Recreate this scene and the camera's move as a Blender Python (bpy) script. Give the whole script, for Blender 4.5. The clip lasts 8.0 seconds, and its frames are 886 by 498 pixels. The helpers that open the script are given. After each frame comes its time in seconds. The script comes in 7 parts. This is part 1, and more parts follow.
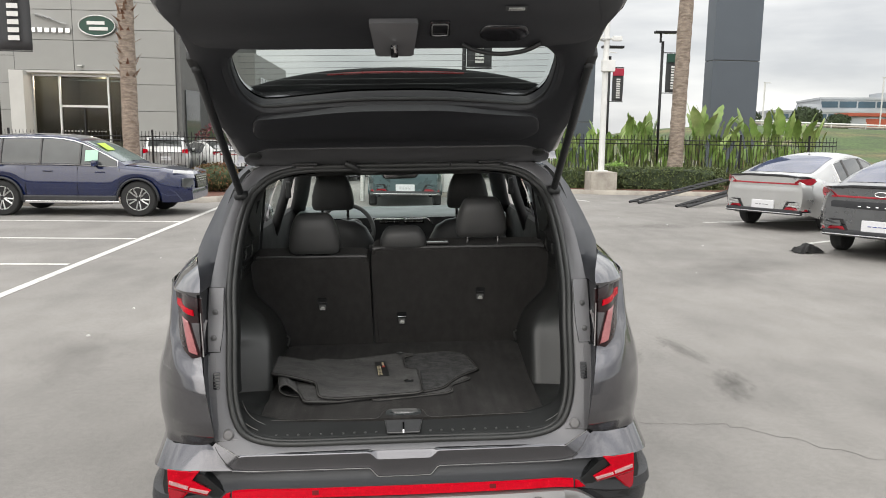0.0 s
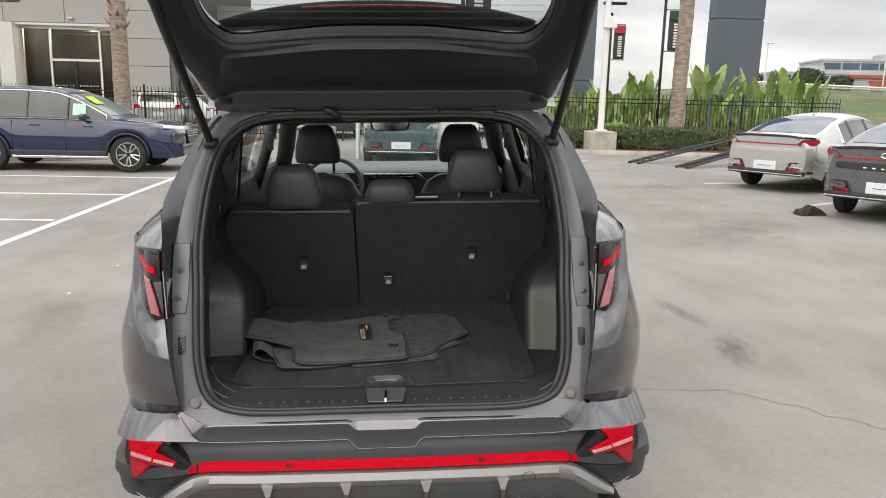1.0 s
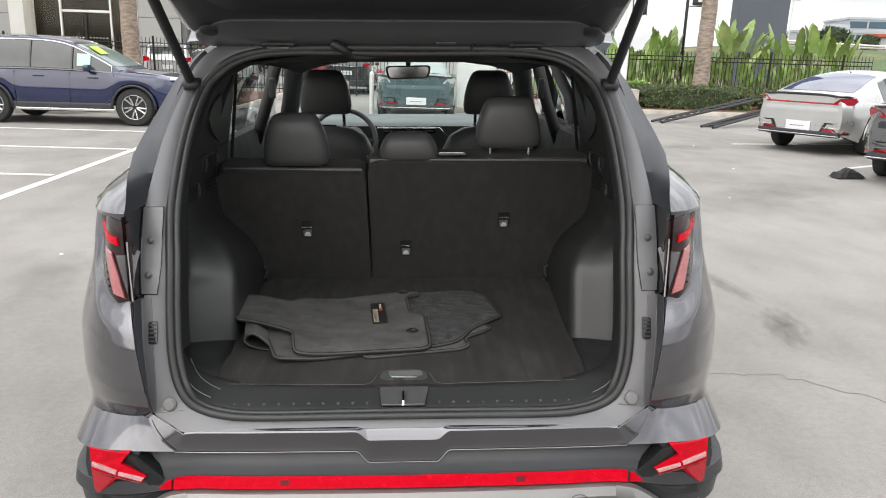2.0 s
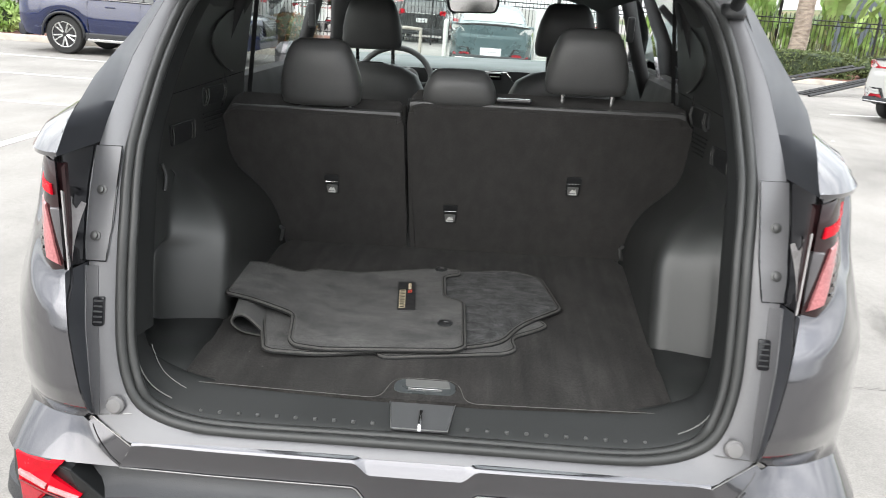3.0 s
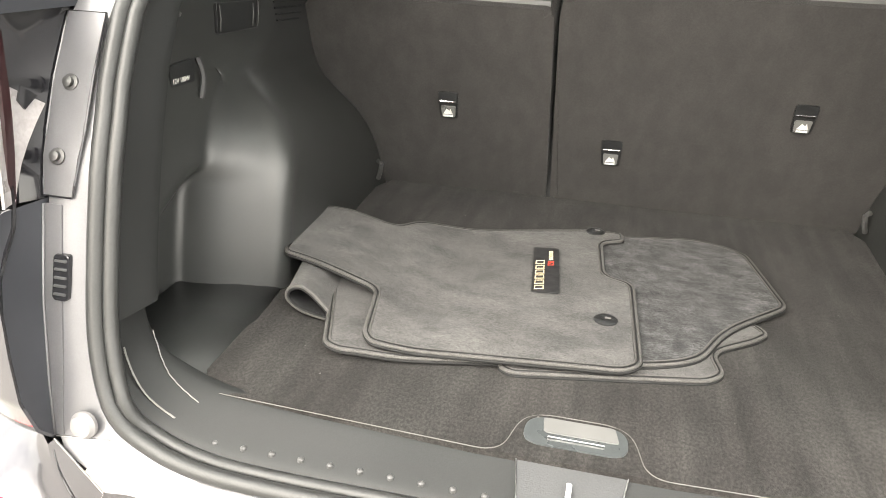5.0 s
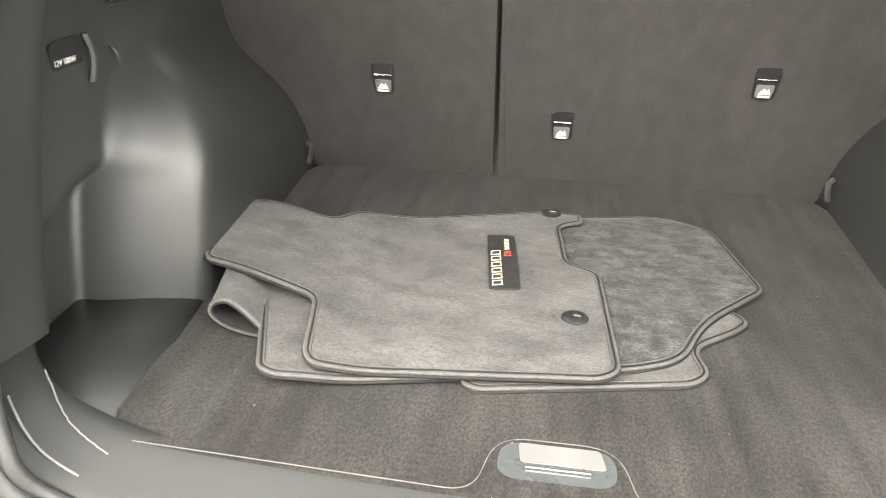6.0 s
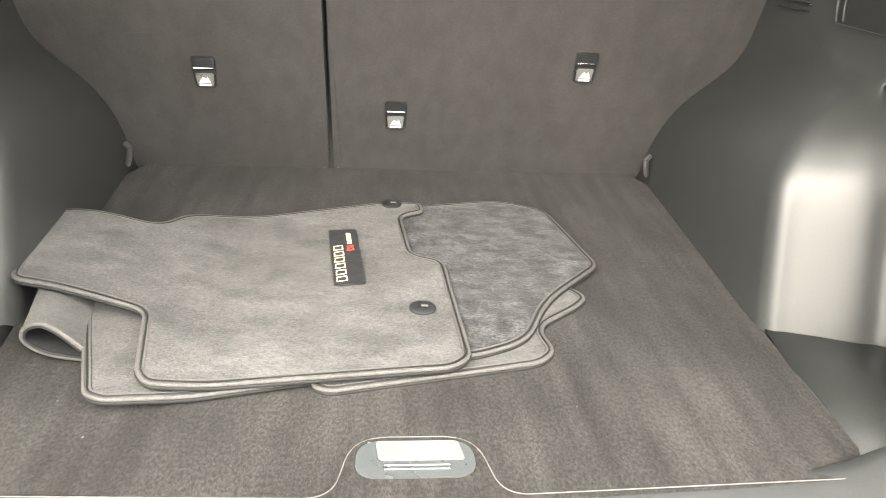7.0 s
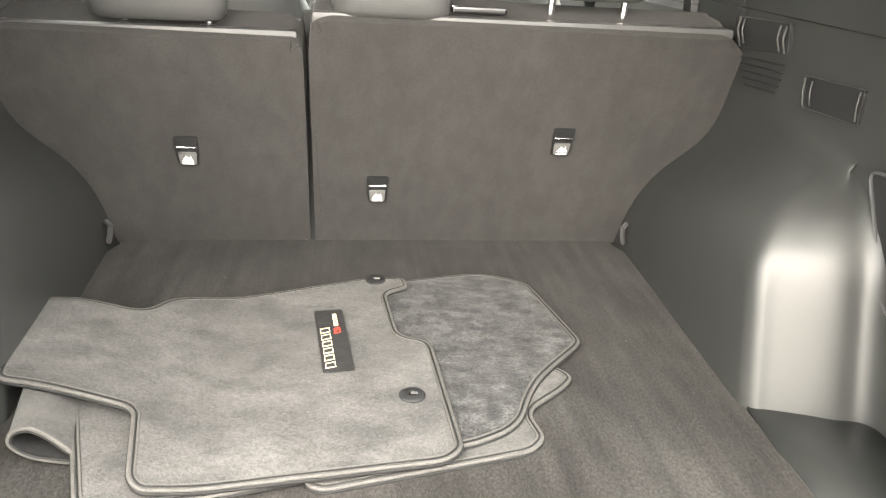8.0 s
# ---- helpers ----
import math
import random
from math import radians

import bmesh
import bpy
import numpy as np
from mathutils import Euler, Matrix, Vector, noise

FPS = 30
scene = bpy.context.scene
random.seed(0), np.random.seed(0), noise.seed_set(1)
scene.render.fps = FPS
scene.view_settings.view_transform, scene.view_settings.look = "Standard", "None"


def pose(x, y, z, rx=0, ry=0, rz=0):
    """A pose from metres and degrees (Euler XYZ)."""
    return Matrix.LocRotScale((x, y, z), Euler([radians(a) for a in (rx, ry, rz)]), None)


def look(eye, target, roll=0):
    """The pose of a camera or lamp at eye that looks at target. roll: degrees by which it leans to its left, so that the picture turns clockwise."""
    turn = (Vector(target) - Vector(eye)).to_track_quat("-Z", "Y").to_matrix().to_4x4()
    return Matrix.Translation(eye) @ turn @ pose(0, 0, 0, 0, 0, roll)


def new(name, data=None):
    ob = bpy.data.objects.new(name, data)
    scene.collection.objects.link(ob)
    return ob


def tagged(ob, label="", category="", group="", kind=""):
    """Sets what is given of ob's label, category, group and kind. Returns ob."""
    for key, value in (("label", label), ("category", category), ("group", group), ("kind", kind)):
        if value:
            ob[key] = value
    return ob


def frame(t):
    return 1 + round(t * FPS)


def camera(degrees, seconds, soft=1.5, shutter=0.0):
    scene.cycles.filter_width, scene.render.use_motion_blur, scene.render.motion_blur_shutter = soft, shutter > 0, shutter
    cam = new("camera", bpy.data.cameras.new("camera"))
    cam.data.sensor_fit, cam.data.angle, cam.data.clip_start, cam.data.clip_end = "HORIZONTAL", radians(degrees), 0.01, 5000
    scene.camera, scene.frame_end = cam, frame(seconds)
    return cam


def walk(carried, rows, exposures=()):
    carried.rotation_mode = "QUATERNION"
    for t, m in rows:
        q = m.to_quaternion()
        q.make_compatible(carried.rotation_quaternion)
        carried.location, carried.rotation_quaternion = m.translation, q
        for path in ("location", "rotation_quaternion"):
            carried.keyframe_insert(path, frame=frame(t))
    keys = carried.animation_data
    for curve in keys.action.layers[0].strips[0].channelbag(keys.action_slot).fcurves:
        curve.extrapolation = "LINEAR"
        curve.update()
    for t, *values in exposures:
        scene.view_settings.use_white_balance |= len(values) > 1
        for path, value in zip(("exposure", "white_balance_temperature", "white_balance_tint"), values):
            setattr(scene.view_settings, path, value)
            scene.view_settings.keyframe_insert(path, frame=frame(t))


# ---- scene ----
cam = camera(61.4, 8.0, soft=0.95, shutter=0.2)
# the car leans a little on the cross-fall of the lot; its own axes are turned by LEVEL
LEVEL = pose(0, 0, 0, 0, -1.6, 0)
PATH = [
    (0, (0.017, -2.416, 1.709), (0.12, -0.44, 1.414), -0.8),
    (0.5, (0.013, -2.302, 1.695), (0.143, -0.334, 1.361), -0.6),
    (1, (0.063, -2.197, 1.656), (0.171, -0.24, 1.256), -0.3),
    (1.5, (0.045, -1.983, 1.615), (0.123, -0.038, 1.156), -0.1),
    (1.7, (0.021, -1.88, 1.605), (0.103, 0.06, 1.128), -0.0),
    (2.8, (0.1, -1.306, 1.512), (0.053, 0.601, 0.91), 2.0),
    (3, (0.098, -1.204, 1.49), (-0.001, 0.694, 0.865), 2.5),
    (3.5, (0.066, -0.974, 1.445), (-0.155, 0.902, 0.79), 2.2),
    (4, (0.082, -0.799, 1.392), (-0.254, 1.044, 0.692), 2.2),
    (4.5, (0.066, -0.675, 1.334), (-0.349, 1.131, 0.582), 2.7),
    (4.7, (0.041, -0.646, 1.31), (-0.38, 1.158, 0.556), 2.4),
    (5.8, (-0.063, -0.482, 1.285), (-0.343, 1.304, 0.431), 2.2),
    (6, (-0.052, -0.459, 1.278), (-0.276, 1.338, 0.429), 1.9),
    (6.5, (-0.055, -0.44, 1.28), (-0.07, 1.373, 0.435), 2.1),
    (7, (-0.051, -0.437, 1.274), (0.142, 1.36, 0.418), 3.3),
    (7.5, (-0.056, -0.426, 1.296), (0.222, 1.369, 0.46), 3.7),
    (8, (-0.078, -0.419, 1.344), (0.193, 1.41, 0.583), 3.3),
]
# seconds, stops, kelvin, tint
EXPOSURES = [(0.0, 0.42, 6700, 10), (1.0, 0.45, 6800, 11), (1.7, 0.6, 6700, 11), (2.8, 1.2, 6450, 9), (3.5, 1.8, 6700, 10), (4.0, 2.4, 7050, 10),
             (4.7, 2.75, 7250, 10), (5.8, 3.08, 7250, 10), (6.6, 3.40, 7300, 10), (8.0, 3.45, 7300, 10)]
walk(cam, [(t, LEVEL @ look(eye, target, roll)) for t, eye, target, roll in PATH], EXPOSURES)

# ---- world, sun ----
world = bpy.data.worlds.new("overcast_sky")
scene.world = world
world.use_nodes = True
wn, wl = world.node_tree.nodes, world.node_tree.links
wn.clear()
w_out, w_bg, w_mix = wn.new("ShaderNodeOutputWorld"), wn.new("ShaderNodeBackground"), wn.new("ShaderNodeMixRGB")
sky = wn.new("ShaderNodeTexSky")
sky.sky_type, sky.sun_disc, sky.sun_elevation, sky.sun_rotation = "NISHITA", False, radians(33), radians(207)
w_scale = wn.new("ShaderNodeVectorMath")
w_scale.operation, w_scale.inputs[3].default_value = "SCALE", 0.10
wl.new(sky.outputs[0], w_scale.inputs[0])
w_tc, w_sep, w_map = wn.new("ShaderNodeTexCoord"), wn.new("ShaderNodeSeparateXYZ"), wn.new("ShaderNodeMapping")
wl.new(w_tc.outputs["Generated"], w_sep.inputs[0])
wl.new(w_tc.outputs["Generated"], w_map.inputs[0])
w_map.inputs["Scale"].default_value = (1.6, 1.6, 7.0)
w_noise = wn.new("ShaderNodeTexNoise")
w_noise.inputs["Scale"].default_value, w_noise.inputs["Detail"].default_value = 1.7, 6.0
wl.new(w_map.outputs[0], w_noise.inputs["Vector"])
w_cloud = wn.new("ShaderNodeValToRGB")
w_cloud.color_ramp.elements[0].position, w_cloud.color_ramp.elements[0].color = 0.36, (0.52, 0.54, 0.57, 1)
w_cloud.color_ramp.elements[1].position, w_cloud.color_ramp.elements[1].color = 0.62, (0.86, 0.87, 0.87, 1)
wl.new(w_noise.outputs[0], w_cloud.inputs[0])
# an overcast sky is about three times as bright overhead as at the horizon
w_up = wn.new("ShaderNodeMapRange")
w_up.inputs[1].default_value, w_up.inputs[2].default_value, w_up.inputs[3].default_value, w_up.inputs[4].default_value = 0.15, 0.9, 1.0, 2.6
wl.new(w_sep.outputs[2], w_up.inputs[0])
w_bright = wn.new("ShaderNodeVectorMath")
w_bright.operation = "SCALE"
wl.new(w_cloud.outputs[0], w_bright.inputs[0])
wl.new(w_up.outputs[0], w_bright.inputs[3])
w_mix.inputs[0].default_value = 0.93
wl.new(w_scale.outputs[0], w_mix.inputs[1])
wl.new(w_bright.outputs[0], w_mix.inputs[2])
wl.new(w_mix.outputs[0], w_bg.inputs[0])
w_bg.inputs[1].default_value = 0.96
wl.new(w_bg.outputs[0], w_out.inputs[0])
sun = new("sun", bpy.data.lights.new("sun", "SUN"))
sun.data.energy, sun.data.angle, sun.data.color = 0.85, radians(64), (1.0, 0.96, 0.9)
sun.matrix_world = look((-4.5, -9, 6.5), (0, 0, 0))
# ---- materials ----
def material(name, color, rough=0.5, metal=0.0, vary=0.12, scale=6.0, fine=0.0, fine_scale=250.0, bump=0.0, bump_scale=200.0,
             coat=0.0, tint=None, tint_scale=2.0, rvar=0.1, spec=0.5, stretch=(1, 1, 1), tint_lo=0.45, tint_hi=0.7, each=0.0, alpha=1.0, sheen=0.0, relief=0.004):
    """A painted, moulded or woven surface: base colour varied at a coarse and a fine scale, uneven gloss, fine relief."""
    m = bpy.data.materials.new(name)
    m.use_nodes = True
    nt = m.node_tree
    n, l = nt.nodes, nt.links
    b = n["Principled BSDF"]
    tc, mp = n.new("ShaderNodeTexCoord"), n.new("ShaderNodeMapping")
    mp.inputs["Scale"].default_value = stretch
    l.new(tc.outputs["Object"], mp.inputs[0])

    def noise_of(s, detail=5.0):
        k = n.new("ShaderNodeTexNoise")
        k.inputs["Scale"].default_value, k.inputs["Detail"].default_value = s, detail
        l.new(mp.outputs[0], k.inputs["Vector"])
        return k.outputs[0]

    def ranged(src, a, z, lo=0.3, hi=0.7):
        k = n.new("ShaderNodeMapRange")
        k.inputs[1].default_value, k.inputs[2].default_value, k.inputs[3].default_value, k.inputs[4].default_value = lo, hi, a, z
        l.new(src, k.inputs[0])
        return k.outputs[0]

    def times(col, fac):
        k = n.new("ShaderNodeVectorMath")
        k.operation = "SCALE"
        l.new(col, k.inputs[0])
        l.new(fac, k.inputs[3])
        return k.outputs[0]

    rgb = n.new("ShaderNodeRGB")
    rgb.outputs[0].default_value = (*color, 1)
    col = rgb.outputs[0]
    coarse = noise_of(scale)
    if tint:
        mix = n.new("ShaderNodeMixRGB")
        mix.inputs[2].default_value = (*tint, 1)
        l.new(ranged(noise_of(tint_scale, 7.0), 0, 1, tint_lo, tint_hi), mix.inputs[0])
        l.new(col, mix.inputs[1])
        col = mix.outputs[0]
    if vary:
        col = times(col, ranged(coarse, 1 - vary, 1 + vary))
    if fine:
        col = times(col, ranged(noise_of(fine_scale, 2.0), 1 - fine, 1 + fine))
    if each:
        oi = n.new("ShaderNodeObjectInfo")
        col = times(col, ranged(oi.outputs["Random"], 1 - each, 1 + each, 0, 1))
    l.new(col, b.inputs["Base Color"])
    l.new(ranged(coarse, max(0.02, rough - rvar), min(1, rough + rvar)), b.inputs["Roughness"])
    b.inputs["Metallic"].default_value = metal
    b.inputs["Coat Weight"].default_value = coat
    b.inputs["Coat Roughness"].default_value = 0.04
    b.inputs["Specular IOR Level"].default_value = spec
    b.inputs["Sheen Weight"].default_value = sheen
    b.inputs["Alpha"].default_value = alpha
    if bump:
        k = n.new("ShaderNodeBump")
        k.inputs["Strength"].default_value, k.inputs["Distance"].default_value = bump, relief
        l.new(noise_of(bump_scale, 3.0), k.inputs["Height"])
        l.new(k.outputs[0], b.inputs["Normal"])
    return m


def nap(m, strength, scale, stretch=(1, 1, 1), lo=0.35, hi=0.65, detail=6.0):
    """Soft lighter and darker patches in a pile, as where it was brushed one way or the other."""
    nt = m.node_tree
    n, l = nt.nodes, nt.links
    b = n["Principled BSDF"]
    src = b.inputs["Base Color"].links[0].from_socket
    tc, mp, nz, mr, sc = (n.new("ShaderNode" + k) for k in ("TexCoord", "Mapping", "TexNoise", "MapRange", "VectorMath"))
    mp.inputs["Scale"].default_value = stretch
    l.new(tc.outputs["Object"], mp.inputs[0])
    l.new(mp.outputs[0], nz.inputs["Vector"])
    nz.inputs["Scale"].default_value, nz.inputs["Detail"].default_value = scale, detail
    mr.inputs[1].default_value, mr.inputs[2].default_value, mr.inputs[3].default_value, mr.inputs[4].default_value = lo, hi, 1 - strength, 1 + strength
    l.new(nz.outputs[0], mr.inputs[0])
    sc.operation = "SCALE"
    l.new(src, sc.inputs[0])
    l.new(mr.outputs[0], sc.inputs[3])
    l.new(sc.outputs[0], b.inputs["Base Color"])


def glass_of(name, color, rough=0.0, strength=0.9):
    """A thin pane: mostly clear or tinted, mirroring at a grazing view."""
    m = bpy.data.materials.new(name)
    m.use_nodes = True
    n, l = m.node_tree.nodes, m.node_tree.links
    n.clear()
    out, mix, tr, gl, fr = (n.new("ShaderNode" + k) for k in ("OutputMaterial", "MixShader", "BsdfTransparent", "BsdfGlossy", "Fresnel"))
    tr.inputs[0].default_value = (*color, 1)
    gl.inputs["Roughness"].default_value = rough
    gl.inputs[0].default_value = (strength, strength, strength, 1)
    fr.inputs[0].default_value = 1.5
    l.new(fr.outputs[0], mix.inputs[0])
    l.new(tr.outputs[0], mix.inputs[1])
    l.new(gl.outputs[0], mix.inputs[2])
    l.new(mix.outputs[0], out.inputs[0])
    return m


M = {}
M["paint"] = material("dark_grey_car_paint", (0.125, 0.124, 0.134), 0.15, 0.90, 0.06, 3, 0.08, 900, coat=0.9, rvar=0.03)
M["panel_paint"] = material("satin_aperture_paint", (0.135, 0.134, 0.140), 0.36, 0.35, 0.08, 5, 0.08, 700, coat=0.15, rvar=0.05)
M["tail_red"] = material("deep_red_tail_lamp", (0.30, 0.008, 0.018), 0.2, 0, 0.10, 30, coat=0.3, rvar=0.03)
M["far_wall"] = material("grey_rendered_wall", (0.16, 0.155, 0.145), 0.85, 0, 0.15, 0.6, 0.1, 30, tint=(0.10, 0.10, 0.09), tint_scale=0.3)
M["lamp_black"] = material("satin_lamp_bezel", (0.012, 0.0125, 0.013), 0.3, 0, 0.1, 8, 0.1, 500, rvar=0.05, spec=0.4)
M["fog_pink"] = material("rose_lamp_bar", (0.48, 0.28, 0.28), 0.25, 0, 0.12, 30, 0.2, 200, spec=0.4)
M["gloss_black"] = material("gloss_black_trim", (0.012, 0.012, 0.014), 0.12, 0, 0.1, 5, coat=0.6, rvar=0.04)
M["black_plastic"] = material("grained_black_plastic", (0.020, 0.021, 0.022), 0.42, 0, 0.10, 7, 0.15, 500, 0.25, 600, rvar=0.06)
M["trim_plastic"] = material("grained_boot_trim_plastic", (0.034, 0.0355, 0.035), 0.36, 0, 0.06, 5, 0.12, 700, 0.12, 1100, rvar=0.02, tint=(0.038, 0.0395, 0.0385), tint_scale=9, spec=0.60, relief=0.0008)
M["sill_plastic"] = material("grained_sill_plastic", (0.018, 0.019, 0.019), 0.5, 0, 0.10, 7, 0.15, 700, 0.15, 1000, rvar=0.04, spec=0.35, relief=0.001)
M["pillar_dark"] = material("dark_pillar_gloss", (0.040, 0.042, 0.048), 0.34, 0, 0.1, 6, spec=0.22, rvar=0.05)
M["quarter_glass"] = material("smoked_quarter_glass", (0.052, 0.055, 0.052), 0.38, 0, 0.1, 5, spec=0.5, rvar=0.05)
M["scuff"] = material("worn_plastic_edge", (0.20, 0.195, 0.19), 0.5, 0, 0.1, 40)
M["pocket_grey"] = material("blue_grey_plastic", (0.060, 0.066, 0.068), 0.28, 0, 0.1, 12, 0.1, 500)
M["flap"] = material("pale_grey_flap", (0.19, 0.19, 0.186), 0.34, 0.25, 0.06, 20)
M["grey_plastic"] = material("satin_dark_grey_plastic", (0.055, 0.056, 0.058), 0.42, 0, 0.1, 8, 0.1, 500, 0.15, 500)
M["fascia"] = material("matte_black_bumper_plastic", (0.024, 0.025, 0.028), 0.40, 0, 0.12, 6, 0.15, 500, 0.25, 500)
M["skid"] = material("satin_silver_bumper_trim", (0.27, 0.267, 0.262), 0.36, 0.75, 0.08, 6, 0.06, 500)
M["dark_steel"] = material("dark_steel", (0.10, 0.10, 0.10), 0.45, 0.8, 0.15, 40)
M["stop_rubber"] = material("grey_rubber", (0.19, 0.185, 0.185), 0.5, 0, 0.1, 40)
M["lamp_smoke"] = material("smoky_lamp_window", (0.10, 0.095, 0.10), 0.15, 0.2, 0.1, 20, rvar=0.03)
M["gate_plastic"] = material("grained_tailgate_plastic", (0.027, 0.028, 0.032), 0.5, 0, 0.10, 6, 0.15, 500, 0.2, 600, rvar=0.06)
M["latch_grey"] = material("mid_grey_plastic", (0.12, 0.12, 0.125), 0.45, 0, 0.1, 8, 0.1, 400)
M["silver"] = material("bright_silver", (0.72, 0.72, 0.70), 0.25, 0.9, 0.05, 20)
M["chrome"] = material("polished_chrome", (0.75, 0.75, 0.75), 0.12, 1.0, 0.04, 20, rvar=0.04)
M["steel"] = material("dull_steel", (0.34, 0.34, 0.34), 0.4, 0.9, 0.15, 40)
M["rubber"] = material("black_rubber_seal", (0.031, 0.032, 0.0315), 0.42, 0, 0.12, 14, 0.1, 400, 0.1, 300)
M["tyre"] = material("tyre_rubber", (0.018, 0.018, 0.018), 0.75, 0, 0.2, 10, 0.1, 200)
M["carpet"] = material("boot_carpet", (0.0245, 0.0225, 0.0213), 0.95, 0, 0.10, 6, 0.32, 900, 0.5, 1000, spec=0.1, tint=(0.0290, 0.0275, 0.0260), tint_scale=9, tint_lo=0.40, tint_hi=0.64, stretch=(1, 0.3, 1), sheen=0.08, relief=0.0014)
M["tray_plastic"] = material("grained_tray_plastic", (0.026, 0.0275, 0.027), 0.42, 0, 0.12, 9, 0.15, 600, 0.2, 900, rvar=0.05, spec=0.4, relief=0.001)
M["seam"] = material("pale_carpet_seam", (0.11, 0.105, 0.10), 0.7, 0, 0.2, 60)
M["mat_pile"] = material("cut_pile_mat", (0.078, 0.0758, 0.0740), 0.95, 0, 0.20, 11, 0.32, 650, 0.7, 900, spec=0.1, tint=(0.047, 0.0467, 0.0467), tint_scale=16, tint_lo=0.48, tint_hi=0.72, stretch=(0.7, 1, 1), sheen=0.12, relief=0.0014)
M["mat_dark"] = material("darker_cut_pile_mat", (0.0495, 0.0497, 0.0500), 0.95, 0, 0.30, 24, 0.5, 600, 0.7, 900, spec=0.1, tint=(0.0225, 0.023, 0.0238), tint_scale=30, tint_lo=0.42, tint_hi=0.64, stretch=(0.8, 1, 1), sheen=0.12, relief=0.0014)
nap(M["carpet"], 0.17, 26, (1, 0.35, 1))
nap(M["carpet"], 0.13, 5, (1.2, 0.7, 1), 0.4, 0.6, 3)
nap(M["carpet"], 0.15, 40, (1, 0.03, 1), 0.38, 0.62, 3)
nap(M["carpet"], 0.24, 270, (1, 0.6, 1), 0.38, 0.62, 2)
nap(M["mat_pile"], 0.10, 45, (0.5, 1, 1))
nap(M["mat_pile"], 0.14, 260, (0.7, 1, 1), 0.38, 0.62, 2)
nap(M["mat_pile"], 0.10, 9, (1, 1.3, 1), 0.42, 0.60, 6)
nap(M["mat_dark"], 0.22, 70, (0.7, 1, 1), 0.4, 0.6)
nap(M["mat_dark"], 0.30, 250, (0.7, 1, 1), 0.38, 0.62, 2)
# blacker than the backing: shade in the grooves and under the edges, as colour
M["mat_groove"] = material("mat_line_black", (0.008, 0.008, 0.008), 0.8, 0, 0.1, 60)
M["mat_edge"] = material("mat_binding", (0.084, 0.081, 0.077), 0.8, 0, 0.2, 60, 0.3, 700, 0.5, 700)
M["mat_back"] = material("mat_rubber_back", (0.02, 0.02, 0.021), 0.7, 0, 0.2, 30, 0.2, 500, 0.4, 400)
M["seat_fabric"] = material("seatback_felt", (0.0445, 0.0424, 0.0412), 0.95, 0, 0.10, 5, 0.08, 500, 0.4, 800, spec=0.15, tint=(0.049, 0.0466, 0.045), tint_scale=4, sheen=0.1, relief=0.0015)
nap(M["seat_fabric"], 0.09, 30, (1, 1, 0.5))
nap(M["seat_fabric"], 0.05, 260, (1, 1, 1), 0.38, 0.62, 2)
M["leather"] = material("black_leather", (0.088, 0.088, 0.088), 0.40, 0, 0.1, 9, 0.06, 300, 0.10, 350, rvar=0.05, relief=0.0012)
M["interior"] = material("dark_cabin_lining", (0.020, 0.020, 0.021), 0.7, 0, 0.12, 6, 0.1, 300)
M["headliner"] = material("black_roof_lining", (0.016, 0.016, 0.017), 0.95, 0, 0.1, 6, 0.2, 300)
M["dash"] = material("grey_dashboard", (0.085, 0.10, 0.10), 0.5, 0, 0.1, 4, 0.1, 300)
M["red_lens"] = material("red_lens", (0.50, 0.001, 0.012), 0.25, 0, 0.10, 60, 0.12, 240, rvar=0.03, spec=0.12)
M["deep_red"] = material("deep_red_lens", (0.34, 0.003, 0.014), 0.15, 0, 0.12, 40, 0.2, 240, coat=0.5, rvar=0.03, spec=0.3)
M["dark_red"] = material("dark_red_lens", (0.16, 0.01, 0.012), 0.3, 0, 0.1, 20)
M["dark_lens"] = material("smoked_lamp_lens", (0.022, 0.008, 0.009), 0.2, 0, 0.1, 20, coat=0.15, rvar=0.03, spec=0.35)
M["pink_lens"] = material("pale_pink_lamp_bar", (0.38, 0.13, 0.135), 0.22, 0, 0.12, 30, 0.2, 200, coat=0.7, rvar=0.04)
M["clear_lens"] = material("clear_lamp_lens", (0.55, 0.55, 0.55), 0.15, 0.2, 0.15, 30, coat=0.7, rvar=0.04)
# clear lens; the sky it mirrors is put into a pale base colour
M["side_lens"] = material("side_lens_with_sky", (0.30, 0.285, 0.285), 0.30, 0.0, 0.15, 30, 0.1, 200, coat=0.3, rvar=0.04)
M["rim_grey"] = material("satin_grey_rim", (0.085, 0.085, 0.084), 0.35, 0.1, 0.1, 40, rvar=0.05)
M["white_ink"] = material("white_print", (0.75, 0.75, 0.72), 0.5, 0, 0.05, 30)
M["gold_thread"] = material("pale_gold_thread", (0.62, 0.54, 0.36), 0.6, 0, 0.1, 200, 0.2, 600)
M["red_thread"] = material("red_thread", (0.5, 0.05, 0.03), 0.6, 0, 0.1, 200)
M["patch"] = material("dark_woven_patch", (0.018, 0.018, 0.019), 0.7, 0, 0.15, 60, 0.2, 600)
M["screen_glass"] = glass_of("clear_pane", (0.86, 0.93, 0.90))
M["tinted"] = glass_of("privacy_pane", (0.42, 0.45, 0.44))
M["gate_glass"] = glass_of("rear_screen_pane", (0.62, 0.66, 0.64))
M["car_glass"] = material("dark_car_window", (0.055, 0.06, 0.06), 0.06, 0, 0.2, 1.5, coat=0.5, rvar=0.03)
M["blue_glass"] = material("sky_blue_rear_screen", (0.018, 0.03, 0.09), 0.07, 0, 0.3, 1.0, coat=0.6, rvar=0.03)
